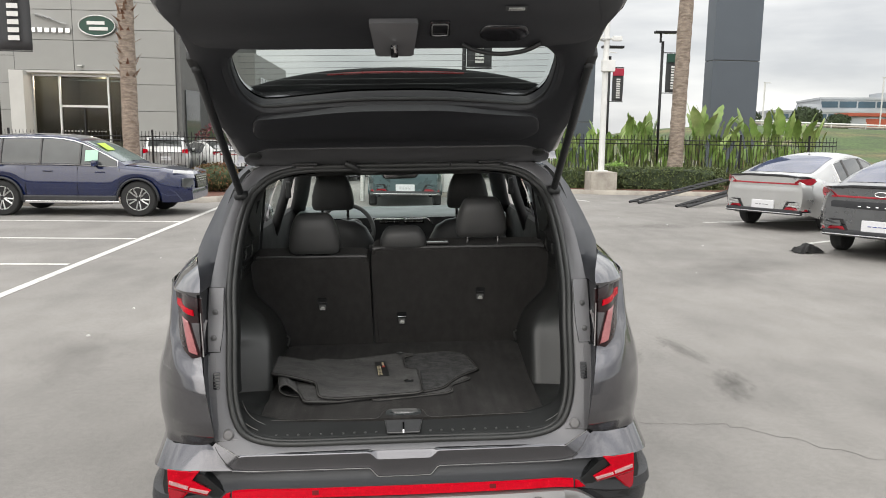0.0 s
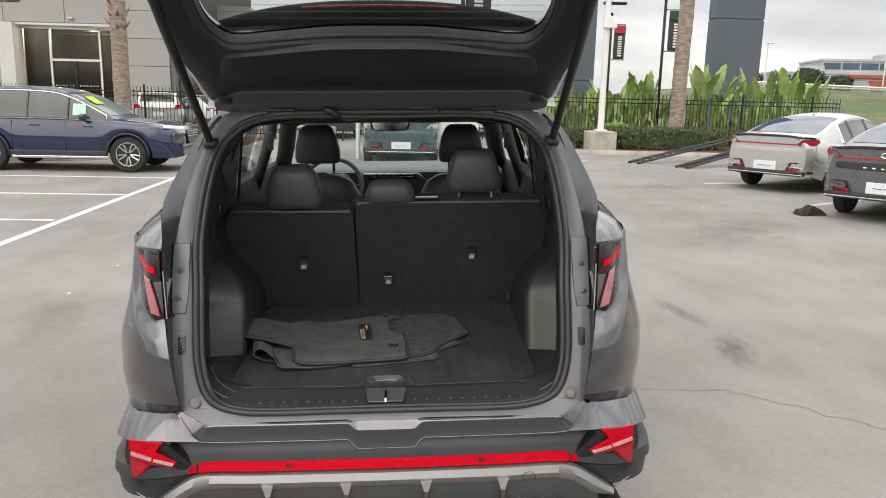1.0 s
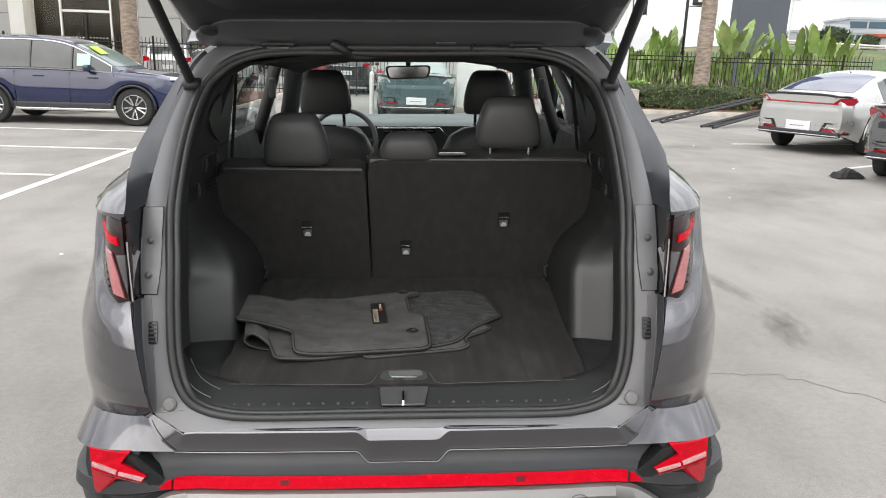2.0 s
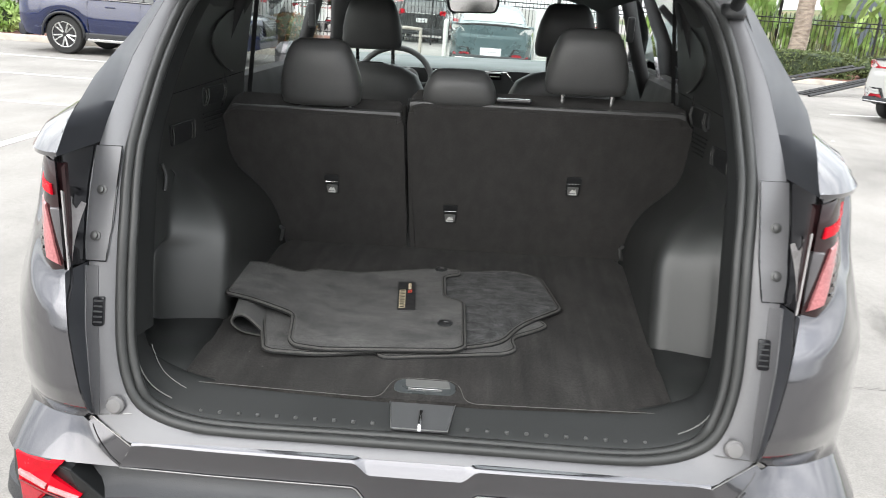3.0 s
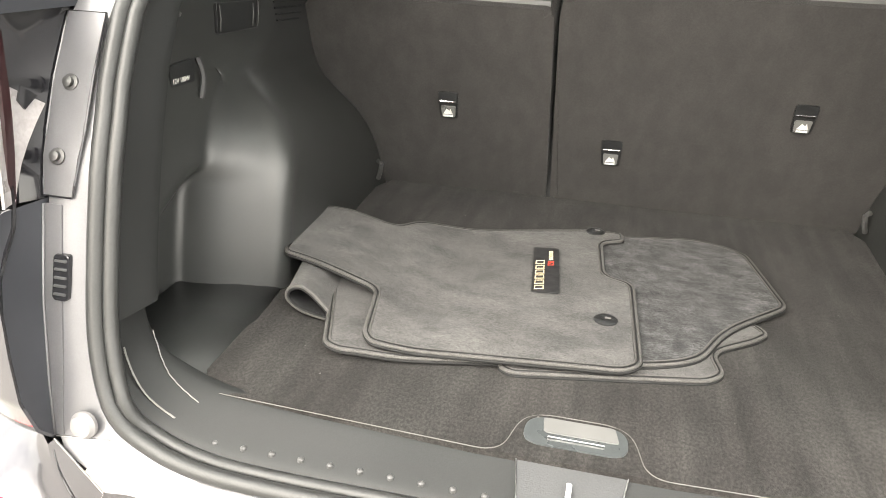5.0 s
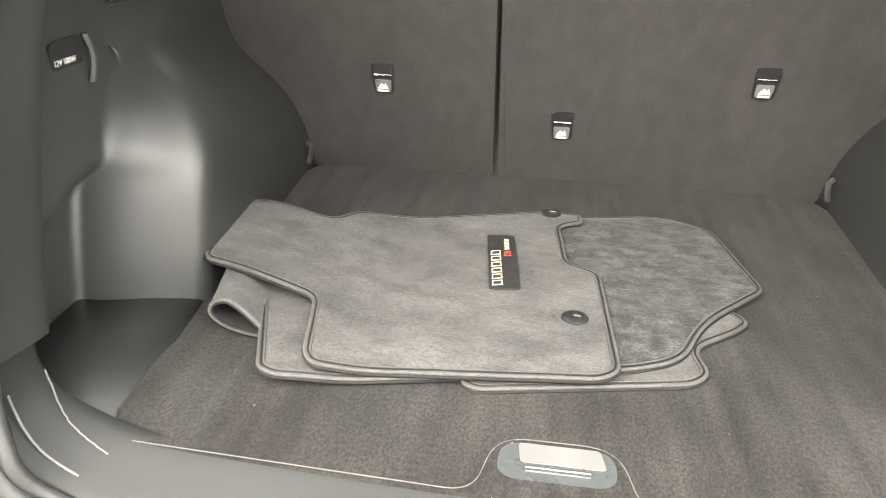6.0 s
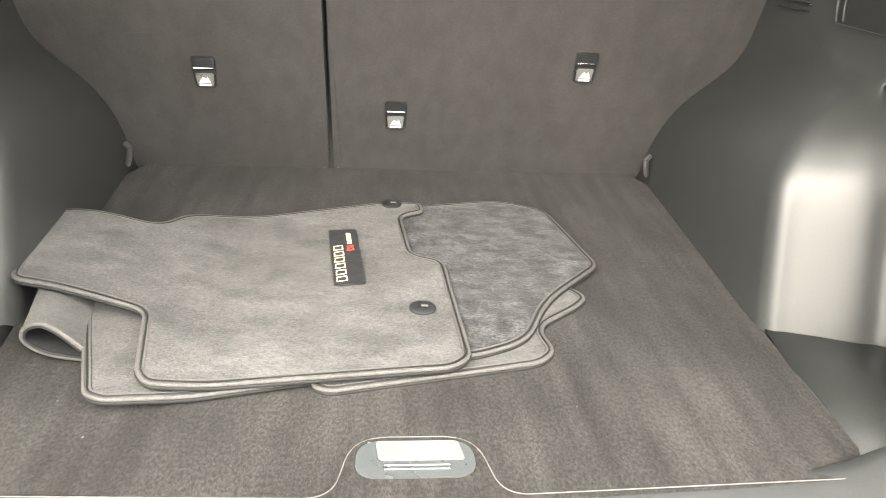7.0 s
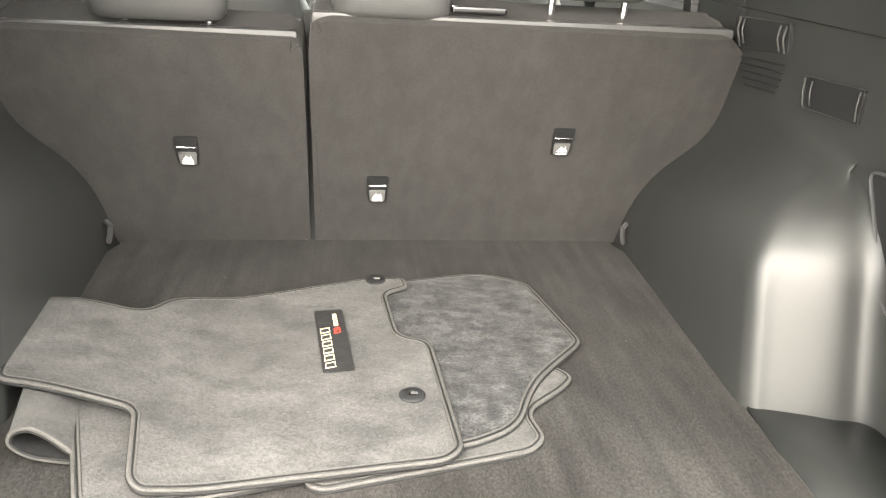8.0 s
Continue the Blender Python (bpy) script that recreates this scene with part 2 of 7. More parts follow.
M["pale_glass"] = material("pale_windscreen", (0.16, 0.21, 0.19), 0.07, 0, 0.2, 1.5, coat=0.5, rvar=0.03)
M["blue_paint"] = material("dark_blue_car_paint", (0.003, 0.009, 0.050), 0.14, 0.0, 0.06, 3, 0.06, 700, coat=1.0, rvar=0.03)
M["silver_paint"] = material("silver_car_paint", (0.56, 0.56, 0.55), 0.30, 0.75, 0.05, 3, 0.06, 700, coat=0.9, rvar=0.04)
M["grey_paint"] = material("mid_grey_car_paint", (0.16, 0.165, 0.17), 0.28, 0.7, 0.05, 3, 0.06, 700, coat=0.9, rvar=0.04)
M["white_paint"] = material("white_car_paint", (0.70, 0.70, 0.68), 0.3, 0, 0.05, 3, coat=0.8, rvar=0.04)
M["black_paint"] = material("black_car_paint", (0.018, 0.02, 0.021), 0.25, 0.2, 0.08, 3, coat=1.0, rvar=0.04)
M["teal_paint"] = material("teal_grey_car_paint", (0.075, 0.12, 0.13), 0.28, 0.5, 0.05, 3, coat=0.9, rvar=0.04)
M["red_paint"] = material("red_car_paint", (0.28, 0.015, 0.02), 0.28, 0.2, 0.05, 3, coat=0.9, rvar=0.04)
M["alloy"] = material("machined_alloy", (0.55, 0.55, 0.54), 0.3, 0.9, 0.06, 12)
M["asphalt"] = material("worn_asphalt", (0.252, 0.239, 0.2235), 0.88, 0, 0.11, 0.8, 0.16, 150, 0.3, 200, tint=(0.200, 0.190, 0.178), tint_scale=0.35, tint_lo=0.42, tint_hi=0.66, rvar=0.06, spec=0.3)
nap(M["asphalt"], 0.06, 3.0, (1, 0.5, 1))
nap(M["asphalt"], 0.05, 28, (1, 1, 1), 0.35, 0.65, 4)
M["crack"] = material("asphalt_crack", (0.135, 0.130, 0.122), 0.95, 0, 0.3, 9)
M["line_paint"] = material("worn_white_road_paint", (0.62, 0.61, 0.58), 0.8, 0, 0.08, 3, 0.15, 160, 0.3, 220, tint=(0.33, 0.32, 0.30), tint_scale=9, tint_lo=0.56, tint_hi=0.72)
M["concrete"] = material("pale_concrete", (0.42, 0.385, 0.335), 0.9, 0, 0.14, 2, 0.15, 120, 0.35, 120, tint=(0.30, 0.27, 0.235), tint_scale=3)
M["mulch"] = material("red_bark_mulch", (0.14, 0.055, 0.035), 0.95, 0, 0.4, 12, 0.4, 60, 1.0, 60, tint=(0.07, 0.04, 0.03), tint_scale=20)
M["iron"] = material("black_wrought_iron", (0.016, 0.016, 0.017), 0.45, 0.3, 0.1, 10)
M["white_metal"] = material("white_painted_steel", (0.72, 0.72, 0.70), 0.4, 0, 0.06, 4, 0.05, 80, tint=(0.55, 0.53, 0.49), tint_scale=2, tint_lo=0.6, tint_hi=0.85)
M["cladding"] = material("grey_metal_cladding", (0.30, 0.30, 0.285), 0.42, 0.25, 0.05, 0.8, 0.04, 80, rvar=0.06, each=0.04)
M["joint"] = material("dark_cladding_joint", (0.13, 0.13, 0.125), 0.8)
M["cladding_pale"] = material("pale_render", (0.55, 0.54, 0.51), 0.8, 0, 0.06, 1, 0.06, 80)
M["slab"] = material("blue_grey_sign_metal", (0.105, 0.122, 0.142), 0.42, 0.3, 0.06, 0.7, 0.04, 60, each=0.03)
M["banner"] = material("dark_grey_banner_cloth", (0.055, 0.057, 0.06), 0.8, 0, 0.1, 4, 0.1, 300, 0.2, 300)
M["banner_red"] = material("red_banner_cloth", (0.42, 0.03, 0.06), 0.8, 0, 0.08, 4)
M["sign_green"] = material("dark_green_sign", (0.01, 0.055, 0.035), 0.35, 0, 0.08, 3)
M["bark"] = material("palm_bark", (0.30, 0.245, 0.20), 0.95, 0, 0.3, 5, 0.3, 40, 1.0, 30, tint=(0.17, 0.13, 0.10), tint_scale=4, stretch=(1, 1, 3))
M["frond_base"] = material("cut_frond_stub", (0.24, 0.16, 0.11), 0.95, 0, 0.3, 8, 0.3, 60, tint=(0.15, 0.05, 0.03), tint_scale=3)
M["maroon"] = material("maroon_leaves", (0.12, 0.02, 0.035), 0.7, 0, 0.4, 5, tint=(0.06, 0.05, 0.02), tint_scale=2)
M["leaf"] = material("broad_green_leaf", (0.19, 0.30, 0.075), 0.45, 0, 0.35, 2.0, 0.1, 40, tint=(0.36, 0.42, 0.17), tint_scale=1.2, each=0.3)
M["stem"] = material("pale_green_stem", (0.22, 0.27, 0.11), 0.6, 0, 0.3, 3, each=0.3, tint=(0.22, 0.17, 0.09), tint_scale=2)
M["hedge"] = material("hedge_leaves", (0.085, 0.115, 0.04), 0.7, 0, 0.45, 14, 0.3, 60, tint=(0.10, 0.12, 0.04), tint_scale=8)
M["red_bush"] = material("red_green_bush_leaves", (0.10, 0.09, 0.03), 0.7, 0, 0.4, 14, 0.3, 60, tint=(0.24, 0.07, 0.04), tint_scale=6)
M["grass"] = material("rough_grass", (0.062, 0.10, 0.030), 0.95, 0, 0.4, 0.3, 0.4, 3, tint=(0.16, 0.125, 0.06), tint_scale=0.08)
M["dark_tree"] = material("far_tree_leaves", (0.045, 0.065, 0.03), 0.9, 0, 0.4, 1.0, 0.3, 6)
M["office_glass"] = material("blue_office_glass", (0.05, 0.09, 0.12), 0.15, 0, 0.2, 0.2)
M["office_wall"] = material("far_office_wall", (0.40, 0.42, 0.44), 0.8, 0, 0.1, 0.2)
M["red_roof"] = material("orange_red_panel", (0.38, 0.09, 0.05), 0.7, 0, 0.1, 0.3)
M["shop_glass"] = glass_of("showroom_pane", (0.50, 0.53, 0.50), 0.0, 0.35)
M["shop_in"] = material("showroom_interior", (0.11, 0.095, 0.078), 0.7, 0, 0.4, 0.6, tint=(0.05, 0.046, 0.042), tint_scale=0.5)
M["alu"] = material("pale_aluminium_frame", (0.62, 0.62, 0.60), 0.4, 0.6, 0.05, 6)
M["cloth"] = material("black_crumpled_cloth", (0.012, 0.012, 0.012), 0.8, 0, 0.2, 12, 0.2, 200, 0.4, 200)
M["yellow"] = material("yellow_green_sticker", (0.45, 0.62, 0.05), 0.5, 0, 0.05, 10)
M["paper"] = material("pale_green_window_paper", (0.45, 0.68, 0.55), 0.6, 0, 0.05, 10)
M["plate"] = material("white_number_plate", (0.72, 0.72, 0.74), 0.4, 0, 0.05, 30)
M["plate_blue"] = material("blue_plate_print", (0.02, 0.035, 0.25), 0.4, 0, 0.05, 30)
# ---- building helpers ----
def mesh_of(name, verts, faces, mat, smooth=False):
    me = bpy.data.meshes.new(name)
    me.from_pydata([tuple(v) for v in verts], [], faces)
    me.materials.append(mat)
    if smooth:
        me.polygons.foreach_set("use_smooth", [True] * len(me.polygons))
    me.update()
    return me


def part(name, bm, mat, parent=None, label="", smooth=False, angle=None):
    """Links a bmesh, or a (verts, faces) pair, as one mesh object under a thing or a part."""
    if isinstance(bm, bmesh.types.BMesh):
        bmesh.ops.recalc_face_normals(bm, faces=bm.faces)
        me = bpy.data.meshes.new(name)
        bm.to_mesh(me)
        bm.free()
        me.materials.append(mat)
        if smooth:
            me.polygons.foreach_set("use_smooth", [True] * len(me.polygons))
    else:
        me = mesh_of(name, bm[0], bm[1], mat, smooth)
    if angle:
        me.set_sharp_from_angle(angle=radians(angle))
    ob = new(name, me)
    if parent:
        ob.parent = parent
    return tagged(ob, label) if label else ob


def thing(name, label, category, m=None, group="", kind=""):
    ob = tagged(new(name), label, category, group, kind)
    ob.empty_display_size = 0.1
    if m is not None:
        ob.matrix_basis = m
    return ob


def add_box(bm, c, s, bevel=0.0, rot=None, seg=2):
    """A box of size s round c, its edges rounded by bevel."""
    r = bmesh.ops.create_cube(bm, size=1.0, matrix=Matrix.Translation(c) @ (rot.to_4x4() if rot else Matrix()) @ Matrix.Diagonal((*s, 1)))
    if bevel:
        es = list({e for v in r["verts"] for e in v.link_edges})
        bmesh.ops.bevel(bm, geom=es, offset=bevel, segments=seg, profile=0.6, affect="EDGES")


def box(c, s, bevel=0.0, rot=None, seg=2):
    bm = bmesh.new()
    add_box(bm, c, s, bevel, rot, seg)
    return bm


def add_prism(bm, pts, off, bevel=0.0, seg=2):
    """A flat outline of 3D points pushed along off, its rim rounded."""
    off = Vector(off)
    a = [bm.verts.new(p) for p in pts]
    z = [bm.verts.new(Vector(p) + off) for p in pts]
    n = len(pts)
    fs = [bm.faces.new(a), bm.faces.new(z[::-1])] + [bm.faces.new((a[(i + 1) % n], a[i], z[i], z[(i + 1) % n])) for i in range(n)]
    if bevel:
        es = list({e for f in fs[:2] for e in f.edges})
        bmesh.ops.bevel(bm, geom=es, offset=bevel, segments=seg, profile=0.6, affect="EDGES")


def prism(pts, off, bevel=0.0, seg=2):
    bm = bmesh.new()
    add_prism(bm, pts, off, bevel, seg)
    return bm


def sheet(f, nu, nv):
    """A grid surface of f(u, v), u and v from 0 to 1."""
    vs = [f(i / nu, j / nv) for j in range(nv + 1) for i in range(nu + 1)]
    w = nu + 1
    return vs, [(j * w + i, j * w + i + 1, (j + 1) * w + i + 1, (j + 1) * w + i) for j in range(nv) for i in range(nu)]


def rows_of(rows, closed=False):
    """A surface through rows of points, each row of the same count."""
    n = len(rows[0])
    vs = [p for r in rows for p in r]
    fs = []
    for j in range(len(rows) - 1):
        for i in range(n if closed else n - 1):
            k = (i + 1) % n
            fs.append((j * n + i, j * n + k, (j + 1) * n + k, (j + 1) * n + i))
    return vs, fs


def thick(vf, d):
    """A sheet given thickness d along its normals, with a closed rim."""
    bm = bmesh.new()
    vs = [bm.verts.new(v) for v in vf[0]]
    for f in vf[1]:
        bm.faces.new([vs[i] for i in f])
    bmesh.ops.remove_doubles(bm, verts=bm.verts, dist=1e-5)
    bmesh.ops.recalc_face_normals(bm, faces=bm.faces)
    bmesh.ops.solidify(bm, geom=bm.faces[:], thickness=d)
    return bm


def mirror_x(vf):
    return [(-x, y, z) for x, y, z in vf[0]], [f[::-1] for f in vf[1]]


def both(vf):
    """A half and its mirror image across x = 0, in one mesh."""
    a, b = vf, mirror_x(vf)
    n = len(a[0])
    return list(a[0]) + b[0], list(a[1]) + [tuple(i + n for i in f) for f in b[1]]


def tube(path, r, n=8, closed=False, flat=1.0):
    """A round bar along a path; r one radius or one for each point."""
    path = [Vector(p) for p in path]
    m = len(path)
    rs = r if isinstance(r, (list, tuple)) else [r] * m
    rows, up = [], None
    for i, p in enumerate(path):
        a = path[(i - 1) % m] if closed or i else p
        b = path[(i + 1) % m] if closed or i < m - 1 else p
        t = (b - a).normalized()
        if up is None:
            up = Vector((0, 0, 1)) if abs(t.z) < 0.9 else Vector((1, 0, 0))
        side = t.cross(up).normalized()
        up = side.cross(t).normalized()
        rows.append([p + rs[i] * (math.cos(q) * side + flat * math.sin(q) * up) for q in (2 * math.pi * k / n for k in range(n))])
    if closed:
        rows.append(rows[0])
    vs, fs = rows_of(rows, True)
    if not closed:
        fs += [tuple(range(n))[::-1], tuple(range((m - 1) * n, m * n))]
    return vs, fs


def merge(*many):
    vs, fs = [], []
    for v, f in many:
        k = len(vs)
        vs += list(v)
        fs += [tuple(i + k for i in q) for q in f]
    return vs, fs


def lathe(profile, n=24, m=None):
    """A turned shape round the z axis from (radius, height) pairs."""
    rows = [[(r * math.cos(2 * math.pi * k / n), r * math.sin(2 * math.pi * k / n), z) for k in range(n)] for r, z in profile]
    vs, fs = rows_of(rows, True)
    fs += [tuple(range(n))[::-1], tuple(range((len(rows) - 1) * n, len(rows) * n))]
    return ([m @ Vector(v) for v in vs] if m is not None else vs), fs


def moved(vf, m):
    return [m @ Vector(v) for v in vf[0]], vf[1]


def smooth_line(pts, per=4, closed=False):
    """A rounded line through the points (Catmull-Rom)."""
    p = [Vector(q) for q in pts]
    n = len(p)
    out = []
    for i in range(n if closed else n - 1):
        if closed:
            a, b, c, d = p[i - 1], p[i], p[(i + 1) % n], p[(i + 2) % n]
        else:
            a, b, c, d = p[max(i - 1, 0)], p[i], p[i + 1], p[min(i + 2, n - 1)]
        for k in range(per):
            t = k / per
            out.append(0.5 * (2 * b + (c - a) * t + (2 * a - 5 * b + 4 * c - d) * t * t + (3 * b - a - 3 * c + d) * t ** 3))
    if not closed:
        out.append(p[-1])
    return out


def rounded(pts, r, seg=4):
    """A flat outline with its corners rounded; r one radius or one for each corner."""
    p = [Vector(q) for q in pts]
    n, out = len(p), []
    for i in range(n):
        a, b, c = p[i - 1], p[i], p[(i + 1) % n]
        rr = r[i] if isinstance(r, (list, tuple)) else r
        d1, d2 = (a - b), (c - b)
        k = min(rr, d1.length * 0.45, d2.length * 0.45)
        if k < 1e-4:
            out.append(b)
            continue
        s, e = b + d1.normalized() * k, b + d2.normalized() * k
        for j in range(seg + 1):
            t = j / seg
            out.append((1 - t) ** 2 * s + 2 * t * (1 - t) * b + t * t * e)
    return out


def step(a, b, v):
    t = min(1, max(0, (v - a) / (b - a)))
    return t * t * (3 - 2 * t)


def curve_at(table, v):
    return float(np.interp(v, [q[0] for q in table], [q[1] for q in table]))
# ---- the car with its open boot ----
suv = thing("compact_suv", "dark grey compact SUV parked on asphalt with its tailgate raised", "car", LEVEL)
REAR = [(0.3, -0.02), (0.45, -0.045), (0.55, -0.04), (0.62, 0.0), (0.69, 0.05), (0.715, 0.055), (1.03, 0.143), (1.114, 0.186),
        (1.195, 0.24), (1.35, 0.39), (1.5, 0.54), (1.6, 0.605), (1.65, 0.66)]


def rear_y(z):
    return curve_at(REAR, z)


# the outline of the opening, half of it, from the sill's middle up to the roof's middle: x, z
SEAL = [(0, .672), (.2, .672), (.36, .672), (.456, .677), (.53, .695), (.577, .737), (.601, .82), (.607, .935), (.608, 1.045),
        (.621, 1.19), (.622, 1.357), (.6, 1.482), (.56, 1.538), (.497, 1.578), (.39, 1.6), (.2, 1.608), (0, 1.61)]
RIM = [(0, .652), (.2, .652), (.36, .651), (.54, .648), (.588, .663), (.638, .691), (.655, .80), (.664, .93), (.664, 1.045),
       (.678, 1.19), (.668, 1.357), (.634, 1.492), (.602, 1.562), (.535, 1.61), (.4, 1.628), (.2, 1.634), (0, 1.636)]
seal_line = smooth_line([(x, 0, z) for x, z in SEAL], 4)
rim_line = smooth_line([(x, 0, z) for x, z in RIM], 4)


def at_rear(p, inset=0.0):
    return Vector((p.x, rear_y(p.z) + inset, p.z))


def toward(p, d):
    """The point moved by d toward the middle of the opening."""
    c = Vector((0, 0, min(max(p.z, 0.95), 1.3)))
    v = Vector((c.x - p.x, 0, c.z - p.z))
    return p + v.normalized() * d


# painted flange between the seal and the outer edge, as four parts: sill, two pillars, header
def flange(lo, hi, name, label):
    for s in (1, -1):
        rows = []
        for q, e in zip(seal_line[lo:hi], rim_line[lo:hi]):
            a, b = at_rear(q, 0.012), at_rear(e)
            mid = a.lerp(b, 0.35) + Vector((0, -0.006, 0))
            rows.append([(s * v.x, v.y, v.z) for v in (a + Vector((0, 0.010, -0.004)), a, mid, b, b + Vector((0, 0.02, 0)))])
        part(name, rows_of(rows), M["panel_paint"], suv, label, True, 50)


N1, N2, N3 = 21, 37, len(seal_line)
flange(0, N1, "sill_flange", "painted boot sill")
flange(N1 - 1, N2, "pillar_flange", "painted rear pillar flange")
flange(N2 - 1, N3, "header_flange", "painted roof header")

# rubber seal all round: outer lip, groove and inner bulb
ring = seal_line + [Vector((-p.x, 0, p.z)) for p in seal_line[-2:0:-1]]
def seal_at(p, d, inset):
    k = step(.74, .68, p.z)
    q = toward(p, d * (1 - .75 * k))
    return Vector((q.x, rear_y(q.z if k == 0 else p.z) + inset + .8 * d * k, q.z))


part("seal_lip", tube([seal_at(p, 0.008, 0.004) for p in ring], 0.011, 8, True), M["rubber"], suv, "black rubber boot seal", True)
part("seal_bulb", tube([seal_at(p, 0.025, 0.010) for p in ring], 0.0095, 8, True), M["rubber"], suv, "", True)

# bolted lamp panels beside the opening
for s in (1, -1):
    def plate(edges, out):
        """A thin bent plate on the rear profile from (z, inner x, outer x) edges."""
        zs = np.linspace(edges[0][0], edges[-1][0], 14)
        rows = []
        for z in zs:
            xi, xo = curve_at([(e[0], e[1]) for e in edges], z), curve_at([(e[0], e[2]) for e in edges], z)
            rows.append([(s * (xi + (xo - xi) * k), rear_y(z) - out, z) for k in (0, .25, .5, .75, 1)])
        return thick(rows_of(rows), .004)
    UPPER = [(.985, .629, .669), (1.0, .627, .670), (1.06, .621, .673), (1.12, .623, .677), (1.192, .628, .682)]
    LOWER = [(.692, .632, .643), (.76, .634, .653), (.86, .640, .665), (.975, .645, .669)]
    pan = part("lamp_panel", plate(UPPER, .0035), M["panel_paint"], suv, "bolted painted lamp panel", True, 40)
    for bz in (1.114, 1.032):
        m = Matrix.Translation((s * .651, rear_y(bz) - 0.0035, bz)) @ pose(0, 0, 0, 68, 0, 0)
        part("bolt", lathe([(0.0105, 0), (0.0105, 0.002), (0.0065, 0.003), (0.0065, 0.008), (0.002, 0.009)], 12, m), M["dark_steel"], pan, "dark steel bolt")
    lowp = part("lower_pillar_panel", plate(LOWER, .0015), M["panel_paint"], suv, "", True, 40)
    rim = [(s * xo, rear_y(z) - .0030, z) for z, xi, xo in UPPER] + [(s * xi, rear_y(z) - .0030, z) for z, xi, xo in UPPER[::-1]]
    part("panel_gap", tube(rim, .0016, 5, True), M["gloss_black"], pan, "dark gap round the panel")
    part("panel_edge", tube([(s * xo, rear_y(z) - .0035, z) for z, xi, xo in LOWER], .0018, 6), M["panel_paint"], lowp, "", True)
    # the highlight on the bottom seam is drawn as a thin silver bar
    part("panel_gap", tube([(s * x, rear_y(z) - .004, z) for x, z in ((.640, .692), (.62, .694), (.595, .696), (.565, .699))], .0009, 5), M["skid"], lowp, "thin highlight drawn along the seam under the panel")
    vent = part("pressure_vent", prism(rounded([(s * (.640 + a), rear_y(z) - 0.005, z) for a, z in ((-.011, .917), (.011, .917), (.011, .862), (-.011, .862))], 0.004), (0, 0.01, 0), 0.002), M["gloss_black"], lowp, "small black vent")
    for k in range(5):
        part("vent_slat", box((s * .640, rear_y(.87 + .01 * k) - 0.0055, .87 + .01 * k), (.017, .004, .003), 0.001), M["grey_plastic"], vent)
    m = Matrix.Translation((s * .598, rear_y(.716) - 0.010, .716)) @ pose(0, 0, 0, 80, 0, 0)
    stop = part("rubber_stop", lathe([(.018, -.006), (.018, -.001), (.016, .001), (.014, .005), (.010, .006)], 16, m), M["stop_rubber"], suv, "round pale rubber stop", True, 40)

# rear quarter panels, from the pillar's edge round the corner and along the side
QUARTER = [(.695, .060), (.74, .072), (.79, .100), (.832, .145), (.866, .21), (.892, .32), (.91, .5), (.925, .8), (.93, 1.1)]


# the quarter panel's inner edge stands behind the pillar: z, x and z, y
EDGE_X = [(.672, .644), (.685, .642), (.72, .636), (.77, .637), (.825, .647), (.88, .657), (.93, .666), (.98, .674), (1.1, .682), (1.2, .684)]
EDGE_Y = [(.672, .060), (.685, .048), (.72, .014), (.77, -.002), (.825, .006), (.88, .018), (.93, .038), (.98, .060), (1.1, .080), (1.2, .088)]


def quarter_side(k, z):
    """Stations along the side: fuller below the lamp, drawn in again at the bumper."""
    x, y = QUARTER[k]
    w = k / (len(QUARTER) - 1)
    a, b = QUARTER[max(k - 1, 0)], QUARTER[min(k + 1, len(QUARTER) - 1)]
    n = Vector((b[1] - a[1], a[0] - b[0], 0)).normalized()
    full = .010 * math.sin(math.pi * min(1, max(0, (z - .66) / .5))) - .036 * step(.86, 1.08, z) - .009 * step(.78, .685, z)
    return Vector((x + n.x * full, y + n.y * full + (rear_y(z) - .063) * (1 - w), z))


# the crease round the lamp, x and z: inside it the panel is dished toward the lamp
CREASE = [(.60, .908), (.662, .914), (.72, .924), (.765, .945), (.80, .985), (.822, 1.04), (.832, 1.12), (.837, 1.20), (.85, 1.5)]


def dish(v):
    if v.z <= curve_at(CREASE, v.x):
        return v
    near = 1.0
    for a, b in zip(CREASE, CREASE[1:]):
        p, d = Vector((v.x - a[0], v.z - a[1])), Vector((b[0] - a[0], b[1] - a[1]))
        near = min(near, (p - d * min(1, max(0, p.dot(d) / d.dot(d)))).length)
    deep = .52 * min(near, .042)
    return Vector((v.x - .45 * deep * step(.72, .82, v.x), v.y + deep, v.z))


def quarter_row(z):
    a, b = Vector((curve_at(EDGE_X, z), curve_at(EDGE_Y, z), z)), quarter_side(3, z)
    inner = [Vector((a.x + (b.x - a.x) * u, a.y + (b.y - a.y) * (.12 * u + .88 * u ** 2.1), z)) for u in (0, .2, .4, .6, .8)]
    return [dish(v) for v in smooth_line(inner + [quarter_side(k, z) for k in range(3, len(QUARTER))], 3)]


def quarter(s):
    rows = []
    for z in np.linspace(.672, 1.2, 54):
        rows.append([(s * v.x, v.y, v.z) for v in quarter_row(z)])
    return rows_of(rows)


